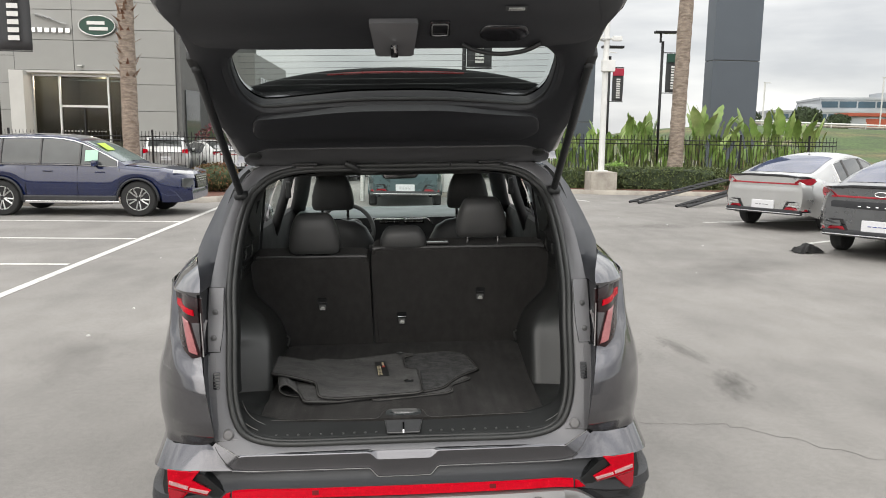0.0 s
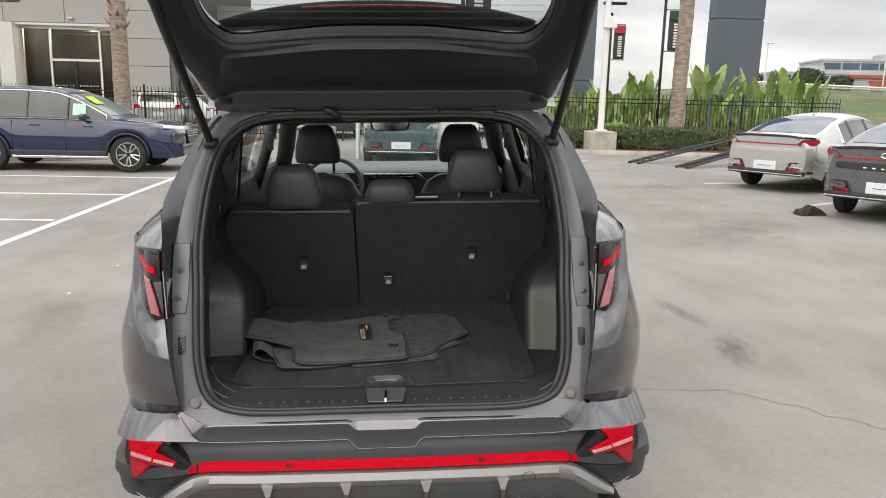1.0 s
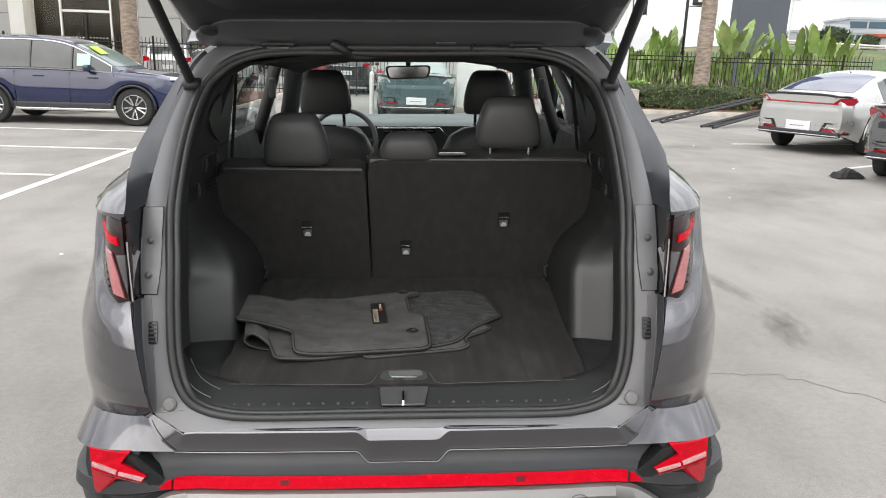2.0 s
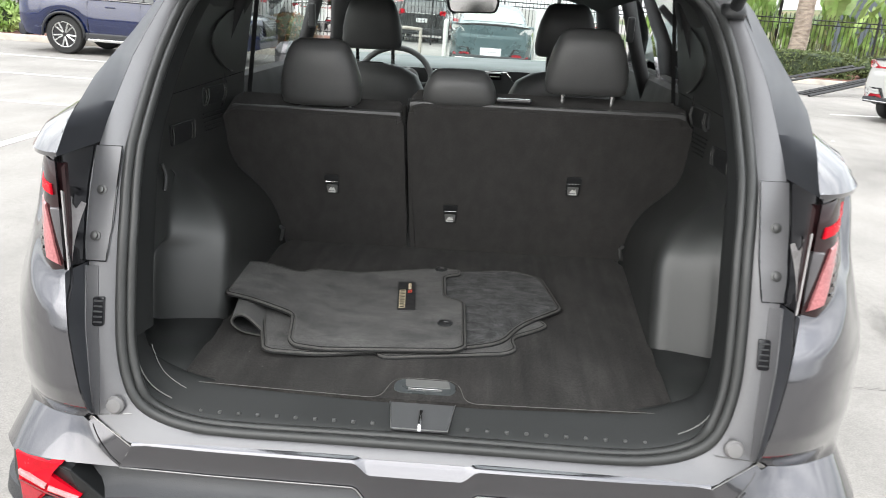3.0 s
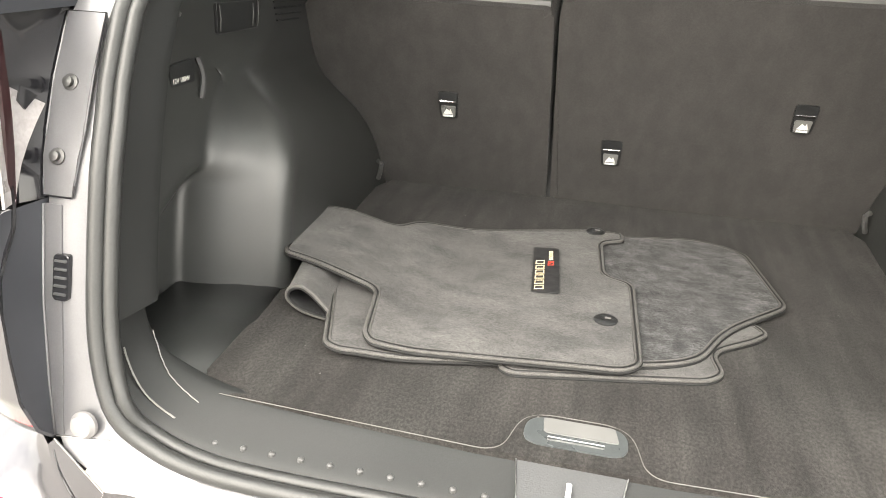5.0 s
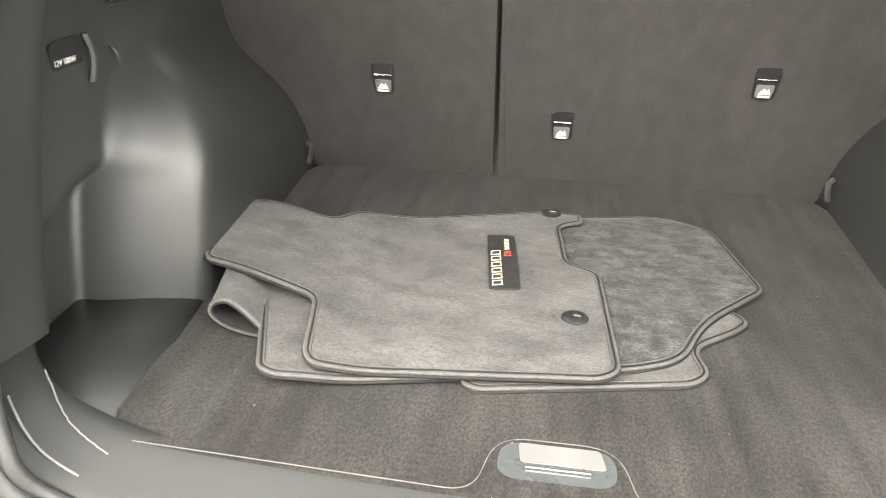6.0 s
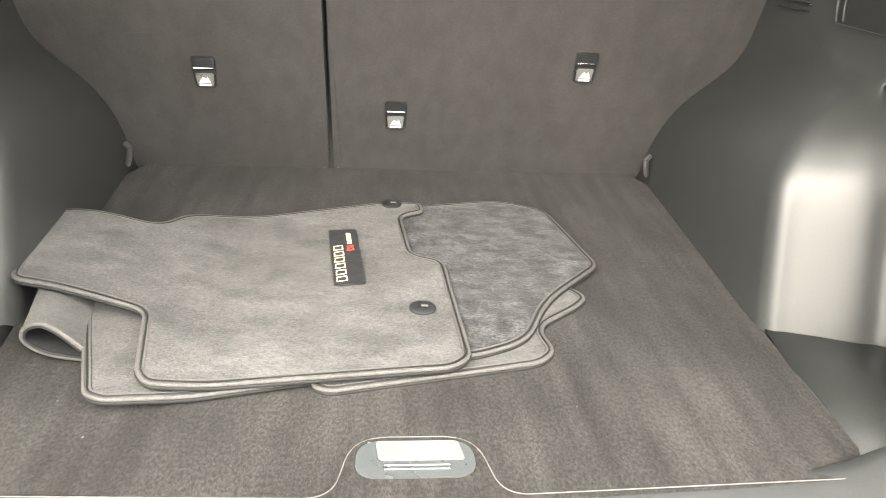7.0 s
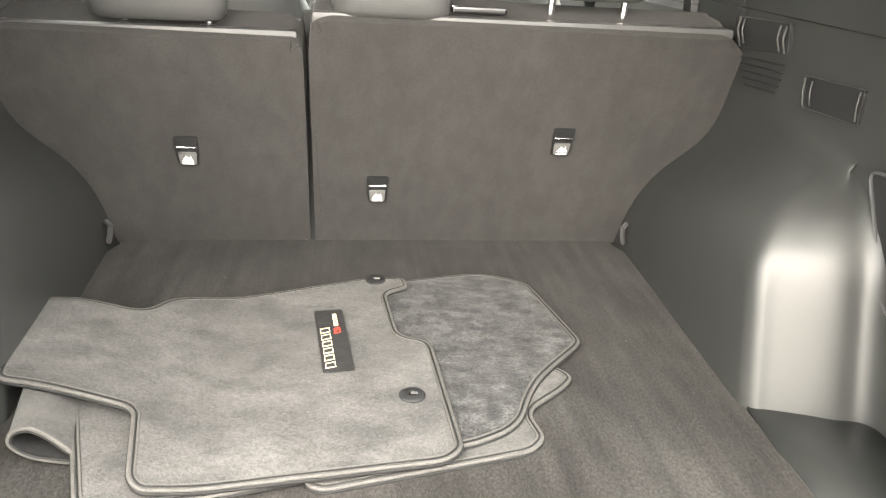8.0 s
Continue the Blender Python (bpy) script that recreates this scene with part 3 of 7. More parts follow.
for s in (1, -1):
    part("quarter_panel", thick(quarter(s), 0.004), M["paint"], suv, "dark grey rear quarter panel", True, 35)
    cheek = []
    for z in list(np.linspace(.69, .98, 12)):
        xe = curve_at([(.69, .643), (.76, .653), (.86, .665), (.975, .669)], z)
        cheek.append([(s * (xe - .001), rear_y(z) + .012, z), (s * (xe + .001), rear_y(z) - .001, z), (s * (curve_at(EDGE_X, z) + .004), curve_at(EDGE_Y, z) + .012, z), (s * curve_at(EDGE_X, z), curve_at(EDGE_Y, z), z)])
    # same paint as the panel; the darker colour stands for shade and dark reflections
    part("quarter_return", rows_of(cheek), M["pillar_dark"], suv, "inner return of the quarter panel, coloured darker for shade", True, 35)
    cheek = []
    for z in list(np.linspace(.98, 1.197, 9)):
        xe = curve_at([(.985, .669), (1.06, .673), (1.12, .677), (1.2, .682)], z)
        cheek.append([(s * (xe - .001), rear_y(z) + .012, z), (s * (xe + .002), rear_y(z) - .001, z), (s * (xe + .016), (rear_y(z) + curve_at(EDGE_Y, z)) / 2 + .01, z), (s * (curve_at(EDGE_X, z) + .006), curve_at(EDGE_Y, z) + .012, z), (s * curve_at(EDGE_X, z), curve_at(EDGE_Y, z), z)])
    part("lamp_return", rows_of(cheek), M["gloss_black"], suv, "gloss black return beside the lamp", True, 35)

    def return_at(z, k, out=.003):
        """A point of the return, k = 0 at the bolted panel and 1 at the lamp's edge."""
        a = Vector((s * (curve_at([(.985, .669), (1.06, .673), (1.12, .677), (1.2, .682)], z) + .002), rear_y(z) - .001, z))
        b = Vector((s * curve_at(EDGE_X, z), curve_at(EDGE_Y, z), z))
        return a.lerp(b, k) + Vector((s * (.012 * 4 * k * (1 - k)) - s * out, 0, 0))

    def return_piece(nm, corners, mat, label, out):
        (z0, a0), (z1, a1), (z2, a2), (z3, a3) = corners
        grid = [[return_at((z0 + (z1 - z0) * u) * (1 - v) + (z3 + (z2 - z3) * u) * v, (a0 + (a1 - a0) * u) * (1 - v) + (a3 + (a2 - a3) * u) * v, out) for u in (0, .25, .5, .75, 1)] for v in (0, .2, .4, .6, .8, 1)]
        return part(nm, thick(rows_of(grid), .003), mat, suv, label, True, 40)
    return_piece("lamp_side_lens", [(1.135, 1.0), (1.090, .12), (.986, .60), (.988, 1.0)], M["side_lens"], "clear side lens of the lamp", .006)
    return_piece("lamp_side_mark", [(1.116, .50), (1.101, .26), (1.088, .42), (1.100, .54)], M["gloss_black"], "dark wedge in the lens", .010)
    # tail lamp: smoked housing, red upper blade, pale slanting bar, set in the quarter's own curve
    def lamp_at(x, z, out=0.0):
        ks = quarter_row(z)
        y = float(np.interp(x, [v.x for v in ks], [v.y for v in ks]))
        return Vector((s * x, y - out, z))
    def lamp_piece(nm, pts, mat, par, out, label=""):
        fine = []
        for a, b in zip(pts, pts[1:] + pts[:1]):
            fine += [(a[0] + (b[0] - a[0]) * t / 4, a[1] + (b[1] - a[1]) * t / 4) for t in range(4)]
        cx, cz = sum(q[0] for q in fine) / len(fine), sum(q[1] for q in fine) / len(fine)
        rows = [[lamp_at(cx + (x - cx) * t, cz + (z - cz) * t, o) for x, z in fine] for t, o in ((1.0, out - .012), (1.0, out), (.94, out + .004), (.6, out + .005), (.2, out + .005))]
        vs, fs = rows_of(rows, True)
        return part(nm, (vs, fs + [tuple(range(len(vs) - len(fine), len(vs)))]), mat, par, label, True, 35)
    lamp = lamp_piece("tail_lamp", [(.676, 1.180), (.74, 1.188), (.816, 1.191), (.812, 1.15), (.795, 1.10), (.778, 1.04), (.752, 1.000), (.715, .976), (.676, .985), (.674, 1.05)], M["dark_lens"], suv, .004, "smoked tail lamp with red and pink bars")
    lamp_piece("red_blade", [(.705, 1.141), (.806, 1.154), (.803, 1.131), (.702, 1.121)], M["red_lens"], lamp, .010, "red lamp blade")
    lamp_piece("pink_bar", [(.728, 1.100), (.762, 1.107), (.742, 1.05), (.724, .997), (.690, .990), (.706, 1.045)], M["pink_lens"], lamp, .010, "pale pink lamp bar")
    lamp_piece("clear_window", [(.680, 1.100), (.712, 1.096), (.696, 1.045), (.681, 1.0)], M["lamp_smoke"], lamp, .010, "smoky clear lamp window")
    for k in range(6):
        zz = 1.095 - 0.016 * k
        lamp_piece("lamp_rib", [(.767 - .005 * k, zz), (.781 - .005 * k, zz - .002), (.779 - .005 * k, zz - .007), (.765 - .005 * k, zz - .005)], M["gloss_black"], lamp, .007)
    low = [(.672, .076, 1.199), (.70, .090, 1.197), (.74, .125, 1.195), (.785, .190, 1.193), (.815, .27, 1.193), (.84, .40, 1.195), (.865, .6, 1.197), (.88, .9, 1.20)]
    top = [(.672, .082, 1.211), (.681, .122, 1.236), (.696, .170, 1.252), (.722, .255, 1.271), (.752, .36, 1.277), (.775, .47, 1.279), (.795, .6, 1.281), (.81, .9, 1.29)]
    mid = [((a + d) / 2 + .012 * k, (b + e) / 2 - .010 * k, (c + f) / 2 + .006 * k) for k, ((a, b, c), (d, e, f)) in zip((.1, .4, .8, 1, 1, 1, 1, 1), zip(low, top))]
    lip = [(x, y - .001, z + .008) for x, y, z in low]
    part("lamp_shoulder", rows_of([[(s * x, y, z) for x, y, z in smooth_line(r, 3)] for r in (low, lip, mid, top)]), M["paint"], suv, "painted shoulder over the lamp", True, 30)

# painted rear pillar beside the opening, its face turned inward
for s in (1, -1):
    rows = []
    for z, xi, xo, yo in ((1.197, .678, .680, .080), (1.236, .677, .684, .122), (1.252, .676, .698, .170), (1.271, .675, .722, .258), (1.31, .672, .724, .36), (1.355, .668, .724, .46), (1.40, .658, .718, .55), (1.50, .632, .688, .68), (1.57, .599, .655, .79), (1.62, .535, .61, .88)):
        yi, high = rear_y(min(z, 1.63)), 1.0 if z > 1.28 else 0.0
        rows.append([(s * (xi - .004), yi + .03, z), (s * xi, yi - .001, z), (s * (xi * .6 + xo * .4), yi * .6 + yo * .4 + .012, z), (s * xo, yo, z), (s * (xo + .025 * high + .001), yo + .02 * high + .003, z + .002 * high), (s * (xo + .02 * high + .002), yo + .35 * high + .006, z - .005)])
    part("rear_pillar", rows_of(rows), M["pillar_dark"], suv, "dark glossy rear pillar", True, 40)

# bumper: painted ledge and step, wings, black fascia, lamps, reflector, lower trim
PLAN = [(0, 0), (.2, .002), (.4, .006), (.55, .016), (.66, .018), (.74, .034), (.80, .060), (.845, .098), (.878, .15), (.898, .25), (.91, .45), (.915, .8)]


def drop_at(x):
    """The bumper's lines fall toward its corners."""
    return .042 * step(.5, .87, abs(x))


def band(levels, lo=0.0, hi=0.92, per=4, drop=1.0):
    """A strip of the bumper between levels (z, y), following the plan from x = lo to hi on the right half."""
    line = [p for p in smooth_line([(x, y, 0) for x, y in PLAN], per) if lo - 1e-6 <= p.x <= hi + 1e-6]
    return rows_of([[(p.x - .6 * y * step(.74, .90, p.x), p.y + y * (1 - .6 * step(.85, .92, p.x)), z - drop * drop_at(p.x)) for p in line] for z, y in levels])


def plan_y(x):
    return curve_at(PLAN, abs(x))


def dip_at(x):
    """The step's middle bay hangs a little lower."""
    return .021 * step(.122, .086, abs(x))


BX_LINE = [0, .03, .06, .084, .090, .098, .106, .114, .122, .15, .2, .3, .4, .48, .53]


# the slanting facet at the step's ends: upper outer, upper inner, lower and wing corners
FACET_A, FACET_B, FACET_D, FACET_W = Vector((.641, .044, .689)), Vector((.557, .016, .646)), Vector((.582, .011, .601)), Vector((.652, .042, .679))
FACET_EDGE = smooth_line([FACET_W, (.645, .035, .666), (.629, .024, .645), (.608, .016, .621), FACET_D], 3)


def step_rows(levels):
    rows = []
    for z, y, lowered in levels:
        end = FACET_B.lerp(FACET_D, min(1, max(0, (.647 - z) / .058))) + Vector((0, max(0, y - .012), max(0, z - .647)))
        rows.append([(x, .5 * plan_y(x) + y - .25 * dip_at(x) * lowered, z - dip_at(x) * lowered - .2 * drop_at(x)) for x in BX_LINE] + [tuple(end)])
    return rows_of(rows)


bumper = part("bumper", both(step_rows([(.658, .032, 0), (.656, .026, .1), (.653, .019, .5), (.650, .014, 1), (.647, .012, 1)])), M["paint"], suv, "painted rear bumper with a stepped ledge", True, 30)
part("bumper_step", both(step_rows([(.647, .0125, 1), (.640, .0135, 1), (.620, .0150, 1.15), (.604, .0150, 1.3), (.598, .0140, 1.35), (.593, .0130, 1.35), (.589, .0120, 1.35)])), M["paint"], bumper, "dark stepped face of the bumper", True, 25)
for s in (1, -1):
    # a silver bar stands for the glint on the painted lower lip
    part("step_edge", tube([(s * x, .5 * plan_y(x) + .010 - .34 * dip_at(x), .594 - 1.35 * dip_at(x) - .2 * drop_at(x)) for x in BX_LINE] + [(s * .582, .010, .600)], .0015, 6), M["skid"], bumper, "silver line for the glint on the step's lower edge", True)
for s in (1, -1):
    W = [tuple(FACET_W), (.70, .076, .684), (.740, .096, .682), (.786, .124, .679), (.826, .168, .676), (.858, .232, .674), (.882, .34, .672), (.90, .7, .672)]
    V = [tuple(FACET_D), (.70, .008, .606), (.75, .015, .605), (.80, .034, .602), (.848, .078, .596), (.886, .148, .588), (.908, .32, .58), (.918, .7, .58)]
    wing = []
    for k, edge in enumerate(FACET_EDGE):
        t = k / (len(FACET_EDGE) - 1)
        wing.append([edge] + [Vector(a).lerp(Vector(b), t) - Vector((0, .016 * t * (1 - t), 0)) for a, b in zip(W[1:], V[1:])])
    part("bumper_wing", thick(rows_of([[(s * v.x, v.y, v.z) for v in smooth_line(q, 2)] for q in wing]), 0.004), M["paint"], bumper, "painted bumper wing", True, 25)
    n = len(FACET_EDGE) - 1
    rows = [[FACET_A.lerp(FACET_B, k / n).lerp(edge, u) for u in (0, .5, 1)] for k, edge in enumerate(FACET_EDGE)]
    rows += [[FACET_B.lerp(FACET_D, t), FACET_B.lerp(FACET_D, .5 + t / 2), FACET_D] for t in (.5, 1)]
    part("bumper_facet", rows_of([[(s * v.x, v.y, v.z) for v in r] for r in rows]), M["paint"], bumper, "dark slanting facet of the bumper", True, 25)
    # glint along the painted ledge, put in as a thin silver bar
    part("seam_line", tube([(s * v.x, v.y - .001, v.z + .0005) for v in (FACET_A.lerp(FACET_B, k / 4) for k in range(5))], .0013, 6), M["skid"], bumper, "silver line for the glint along the ledge's edge")
    part("facet_gap", tube([(s * (v.x - .009), v.y - .002, v.z) for v in FACET_EDGE[1:-1]], .0008, 5), M["gloss_black"], bumper, "fine dark seam")
fascia = part("fascia", both(band([(.606, .030), (.594, .024), (.585, .018), (.572, .014), (.558, -.002), (.548, -.022), (.515, -.030), (.505, -.02), (.44, -.01), (.40, .05)], 0, .92)), M["fascia"], bumper, "black textured bumper fascia", True, 35)
part("reflector_strip", both(band([(.544, -.022), (.541, -.034), (.518, -.040), (.512, -.028)], 0, .592)), M["red_lens"], bumper, "long red reflector strip", True, 30)
for x in (-.30, .30):
    part("reflector_joint", box((x, -.0325, .532), (.022, .004, .018), 0.001), M["dark_red"], bumper)
part("skid_trim", both(band([(.513, -.030), (.509, -.050), (.488, -.060), (.472, -.055), (.455, -.04)], 0, .56)), M["skid"], bumper, "satin silver lower bumper trim", True, 40)
def on_bumper(x, z, out):
    return (x, plan_y(x) - out, z)
for s in (1, -1):
    upper = smooth_line([(.548, .512, 0), (.595, .503, 0), (.635, .482, 0), (.68, .450, 0), (.735, .406, 0)], 4)
    lower = smooth_line([(.546, .454, 0), (.590, .444, 0), (.625, .424, 0), (.67, .398, 0), (.728, .385, 0)], 4)
    part("skid_end", thick(rows_of([[on_bumper(s * p.x, p.y, o) for p in (u.lerp(v, t) for u, v in zip(upper, lower))] for t, o in ((0, .030), (.04, .050), (.4, .060), (.75, .055), (1, .040))]), .006), M["skid"], bumper, "satin silver trim end", True, 40)
    part("strip_end", prism([on_bumper(s * x, z, .034) for x, z in ((.588, .5345), (.602, .531), (.624, .511), (.588, .508))], (0, .02, 0), .002), M["red_lens"], bumper, "pointed end of the red strip")
    part("lamp_bezel", prism([on_bumper(s * x, z, .028) for x, z in ((.606, .536), (.672, .597), (.72, .608), (.78, .606), (.822, .598), (.836, .54), (.822, .47), (.79, .445), (.70, .455), (.64, .495))], (0, .05, 0), .004), M["lamp_black"], bumper, "black bezel round the fog lamp")
    fog = part("rear_fog_lamp", prism([on_bumper(s * x, z, .032) for x, z in ((.806, .604), (.745, .607), (.690, .608), (.719, .577), (.651, .546), (.665, .528), (.728, .540), (.789, .475), (.806, .480), (.808, .545))], (0, .05, 0), .002), M["red_lens"], bumper, "red corner fog lamp")
    for bar in (((.657, .543), (.723, .554), (.726, .545), (.664, .534)), ((.729, .556), (.801, .566), (.803, .554), (.732, .546))):
        part("fog_bar", prism([on_bumper(s * x, z, .037) for x, z in bar], (0, .02, 0), .002), M["fog_pink"], fog, "pale lamp bar")
    part("fog_bar_edge", tube([on_bumper(s * x, z, .037) for x, z in ((.652, .546), (.664, .529), (.728, .539), (.804, .543))], .0015, 5), M["dark_red"], fog, "dark red lower edge")
    part("lower_reflector", prism([on_bumper(s * x, z, .035) for x, z in ((.803, .540), (.738, .535), (.789, .480), (.802, .484))], (0, .02, 0), .002), M["deep_red"], fog, "deep red lower reflector")
    part("corner_edge", tube(smooth_line([on_bumper(s * x, z, .010) for x, z in ((.880, .51), (.872, .49), (.85, .445), (.80, .415), (.745, .388))], 3), .004, 6), M["skid"], bumper, "thin bright corner edge", True)
    for fx in (.125, .367):
        part("diffuser_fin", prism([(s * (fx - .018), -.060, .480), (s * (fx + .018), -.060, .480), (s * (fx + .007), -.056, .440), (s * (fx - .007), -.056, .440)], (0, .02, 0), 0.002), M["silver"], bumper, "small silver fin")
        part("fin_stem", box((s * fx, -.04, .40), (.014, .03, .09), .003), M["grey_plastic"], bumper)
part("lower_valance", both(band([(.46, -.045), (.44, -.046), (.36, -.03), (.28, .03), (.22, .12)], 0, .7, 4, .6)), M["grey_plastic"], bumper, "dark grey lower valance", True, 40)
part("tow_cover", tube([(.45 + .021 * math.cos(q), -.0505 - .006 * math.sin(q), .480 + .019 * math.sin(q)) for q in (2 * math.pi * k / 24 for k in range(24))], .0010, 5, True), M["dark_steel"], bumper, "round seam of the tow eye cover", True)
for x in (.43, .52):
    part("exhaust_tip", lathe([(.04, 0), (.042, .01), (.042, .16), (.036, .16), (.036, .02)], 20, Matrix.Translation((x, .10, .35)) @ pose(0, 0, 0, 88, 0, 0)), M["steel"], suv, "twin exhaust tip", True, 40)

# sill trim of the boot, with ribs, striker plate and scuff lines
BAND = [(.028, -.010), (.032, .000), (.038, .008), (.050, .0145), (.066, .022), (.083, .030), (.097, .0375), (.112, .0445), (.122, .0475), (.128, .0465), (.131, .038), (.131, -.02), (.131, -.075)]


def inward(p):
    """The direction square to the seal at p, toward the opening."""
    i = min(range(1, len(seal_line) - 1), key=lambda k: (seal_line[k] - p).length)
    t = (seal_line[i + 1] - seal_line[i - 1]).normalized()
    return Vector((-t.z, 0, t.x))


def band_at(p, inset, d):
    """A point of the trim that follows the seal: inset forward of it, d toward the middle of the opening."""
    q = p + inward(p) * (d * (1 - .48 * step(.68, .78, p.z)) if d > 0 else d)
    return Vector((q.x, rear_y(p.z) + inset - .016 * step(.68, .8, p.z), q.z))


turn_line = [p for p in seal_line if p.z < 1.54]
cut_k = next(k for k, p in enumerate(turn_line) if p.z > .80)
low_line = [Vector((-p.x, p.y, p.z)) for p in turn_line[cut_k:0:-1]] + turn_line[:cut_k + 1]
sill = part("sill_trim", rows_of([[band_at(p, i, d) for p in low_line] for i, d in BAND]), M["sill_plastic"], suv, "black plastic loading sill trim", True, 50)
for s in (1, -1):
    part("pillar_trim", rows_of([[Vector((s * q.x, q.y, q.z)) for q in (band_at(p, i, d) for p in turn_line[cut_k:])] for i, d in BAND]), M["sill_plastic"], suv, "black plastic pillar trim", True, 50)
for s in (1, -1):
    for k in range(10):
        x = s * (.095 + .0388 * k)
        rib = band_at(Vector((x, 0, .672)), .055, curve_at(BAND, .055) - .0008)
        part("rib_tip", lathe([(.0045, -.002), (.0042, .0018), (.002, .0032)], 8, Matrix.Translation(rib + Vector((0, 0, .0012)))), M["rim_grey"], sill, "dull rib end")
    for i0, i1, lo, hi, thin in ((.056, .064, .688, .787, .0013), (.087, .111, .683, .787, .0008)):
        pts = []
        for p in smooth_line(seal_line, 2):
            if lo < p.z < hi and p.x > .3:
                inset = i0 + (i1 - i0) * min(1, (p.z - .684) / .08)
                pts.append(band_at(p, inset, curve_at(BAND, inset) + .0006))
        if s < 0 or thin > .001:
            part("scuff_line", tube([(s * p.x, p.y, p.z) for p in pts], thin, 6), M["scuff"], sill, "thin worn scuff line")
striker_plate = part("striker_plate", prism(rounded([(-.068, .146, .7125), (.068, .146, .7125), (.056, .074, .6885), (-.056, .074, .6885)], .006), (0, 0, .004), .0015), M["grey_plastic"], sill, "dark grey striker plate")
part("striker_frame", tube([(-.068, .146, .717), (.068, .146, .717), (.056, .074, .693), (-.056, .074, .693)], .0016, 6, True), M["steel"], striker_plate)
part("striker", tube([(0, .116, .705), (0, .112, .711), (0, .078, .700), (0, .074, .690)], .0042, 8), M["chrome"], striker_plate, "bright steel striker")

# boot floor: carpet board with a notch for the pocket handle
FLOOR = [(-.495, .137), (-.105, .133), (-.090, .140), (-.082, .168), (-.076, .205), (-.055, .230), (.055, .230), (.076, .205), (.082, .168), (.090, .140), (.105, .133), (.495, .137),
         (.515, .20), (.522, .45), (.530, .62), (.548, .98), (.555, 1.06), (.53, 1.13), (-.53, 1.13), (-.555, 1.06), (-.548, .98), (-.532, .62), (-.526, .45), (-.516, .20)]
NOTCH = [tuple(p.xy) for p in rounded([(x, y, 0) for x, y in ((-.490, .152), (-.088, .137), (-.068, .230), (.068, .230), (.088, .137), (.490, .152))], [0, .03, .04, .04, .03, 0], 8)]
FLOOR = NOTCH + FLOOR[12:]
floor_board = part("boot_floor", prism([(x, y, .706) for x, y in FLOOR], (0, 0, .016), .004), M["carpet"], suv, "dark brown-grey carpeted boot floor")
part("carpet_edge", tube([(x, y, .7215) for x, y in NOTCH], .0007, 6), M["seam"], floor_board, "thin pale carpet edge")
part("floor_tongue", prism([(x, y, .706) for x, y in NOTCH[1:-1]], (0, 0, .0150), .001), M["carpet"], floor_board, "carpeted tongue round the handle")
pk = part("floor_pocket", prism(rounded([(-.066, .164, .7205), (-.063, .222, .7205), (.063, .222, .7205), (.066, .164, .7205)], .027, 8), (0, 0, .0025), .001), M["pocket_grey"], floor_board, "grey plastic floor handle pocket")
part("pocket_lid", prism(rounded([(-.040, .189, .7232), (-.043, .220, .7232), (.048, .220, .7232), (.054, .189, .7232)], .005), (0, 0, .0012), .0005), M["flap"], pk, "pale handle flap")
part("pocket_slot", tube([(-.034, .182, .7235), (.036, .182, .7235), (.036, .176, .7235), (-.034, .176, .7235)], .0009, 5, True), M["steel"], pk, "bright slot edge")
part("under_floor", box((0, .66, .684), (1.36, .98, .02)), M["interior"], suv)

# side linings with the wheel housing standing into the boot: a flat rear face, a tight corner, a long inner side
def housing_x(y, z, wall):
    """The housing's inner side: upright below, rounding over to the wall at its top."""
    top = curve_at([(.4, 1.040), (.6, 1.045), (.8, 1.015), (1.0, .965), (1.1, .95)], y)
    low = curve_at([(.4, .86), (.6, .86), (.8, .80), (1.0, .745), (1.1, .72)], y)
    power = curve_at([(.5, 3.0), (1.1, 2.3)], y)
    inner = curve_at([(.4, .516), (.6, .526), (1.06, .553)], y)
    if z <= low:
        return inner
    k, cut = (z - low) / (top - low), .88
    full = math.sqrt(1 - min(k, cut) ** power)
    if k > cut:
        full *= math.exp(-power * cut ** (power - 1) / (2 * full * full) * (k - cut)) * step(1.25, .92, k)
    return wall - (wall - inner) * full


def corner_wall(s, y, z):
    """The lining behind the housing; on the socket's side its upper half stands proud over a niche."""
    wall = .681 - .16 * max(0, z - 1.22)
    if s > 0:
        return wall - .006 * step(.70, .74, z) * step(1.0, .9, z)
    edge = .928 + .42 * min(0, y - .43)
    proud = step(edge - .022, edge + .006, z) * step(1.10, .95, z)
    return wall + .012 * (1 - step(edge - .03, edge, z)) * step(.70, .74, z) - .030 * proud


# the housing's rear face leans forward more and more toward its top: z, y
FACE_FLAT = [(.70, .388), (.73, .397), (.95, .464), (.98, .484), (1.0, .500), (1.02, .522), (1.04, .550), (1.06, .588), (1.1, .64), (1.2, .70)]
FACE = [(p.x, p.y) for p in smooth_line([(z, y, 0) for z, y in ((.70, .404), (.73, .409), (.80, .422), (.86, .437), (.90, .450), (.94, .469), (.97, .489), (1.0, .515), (1.02, .537), (1.035, .556), (1.06, .588), (1.1, .64), (1.2, .70))], 3)]


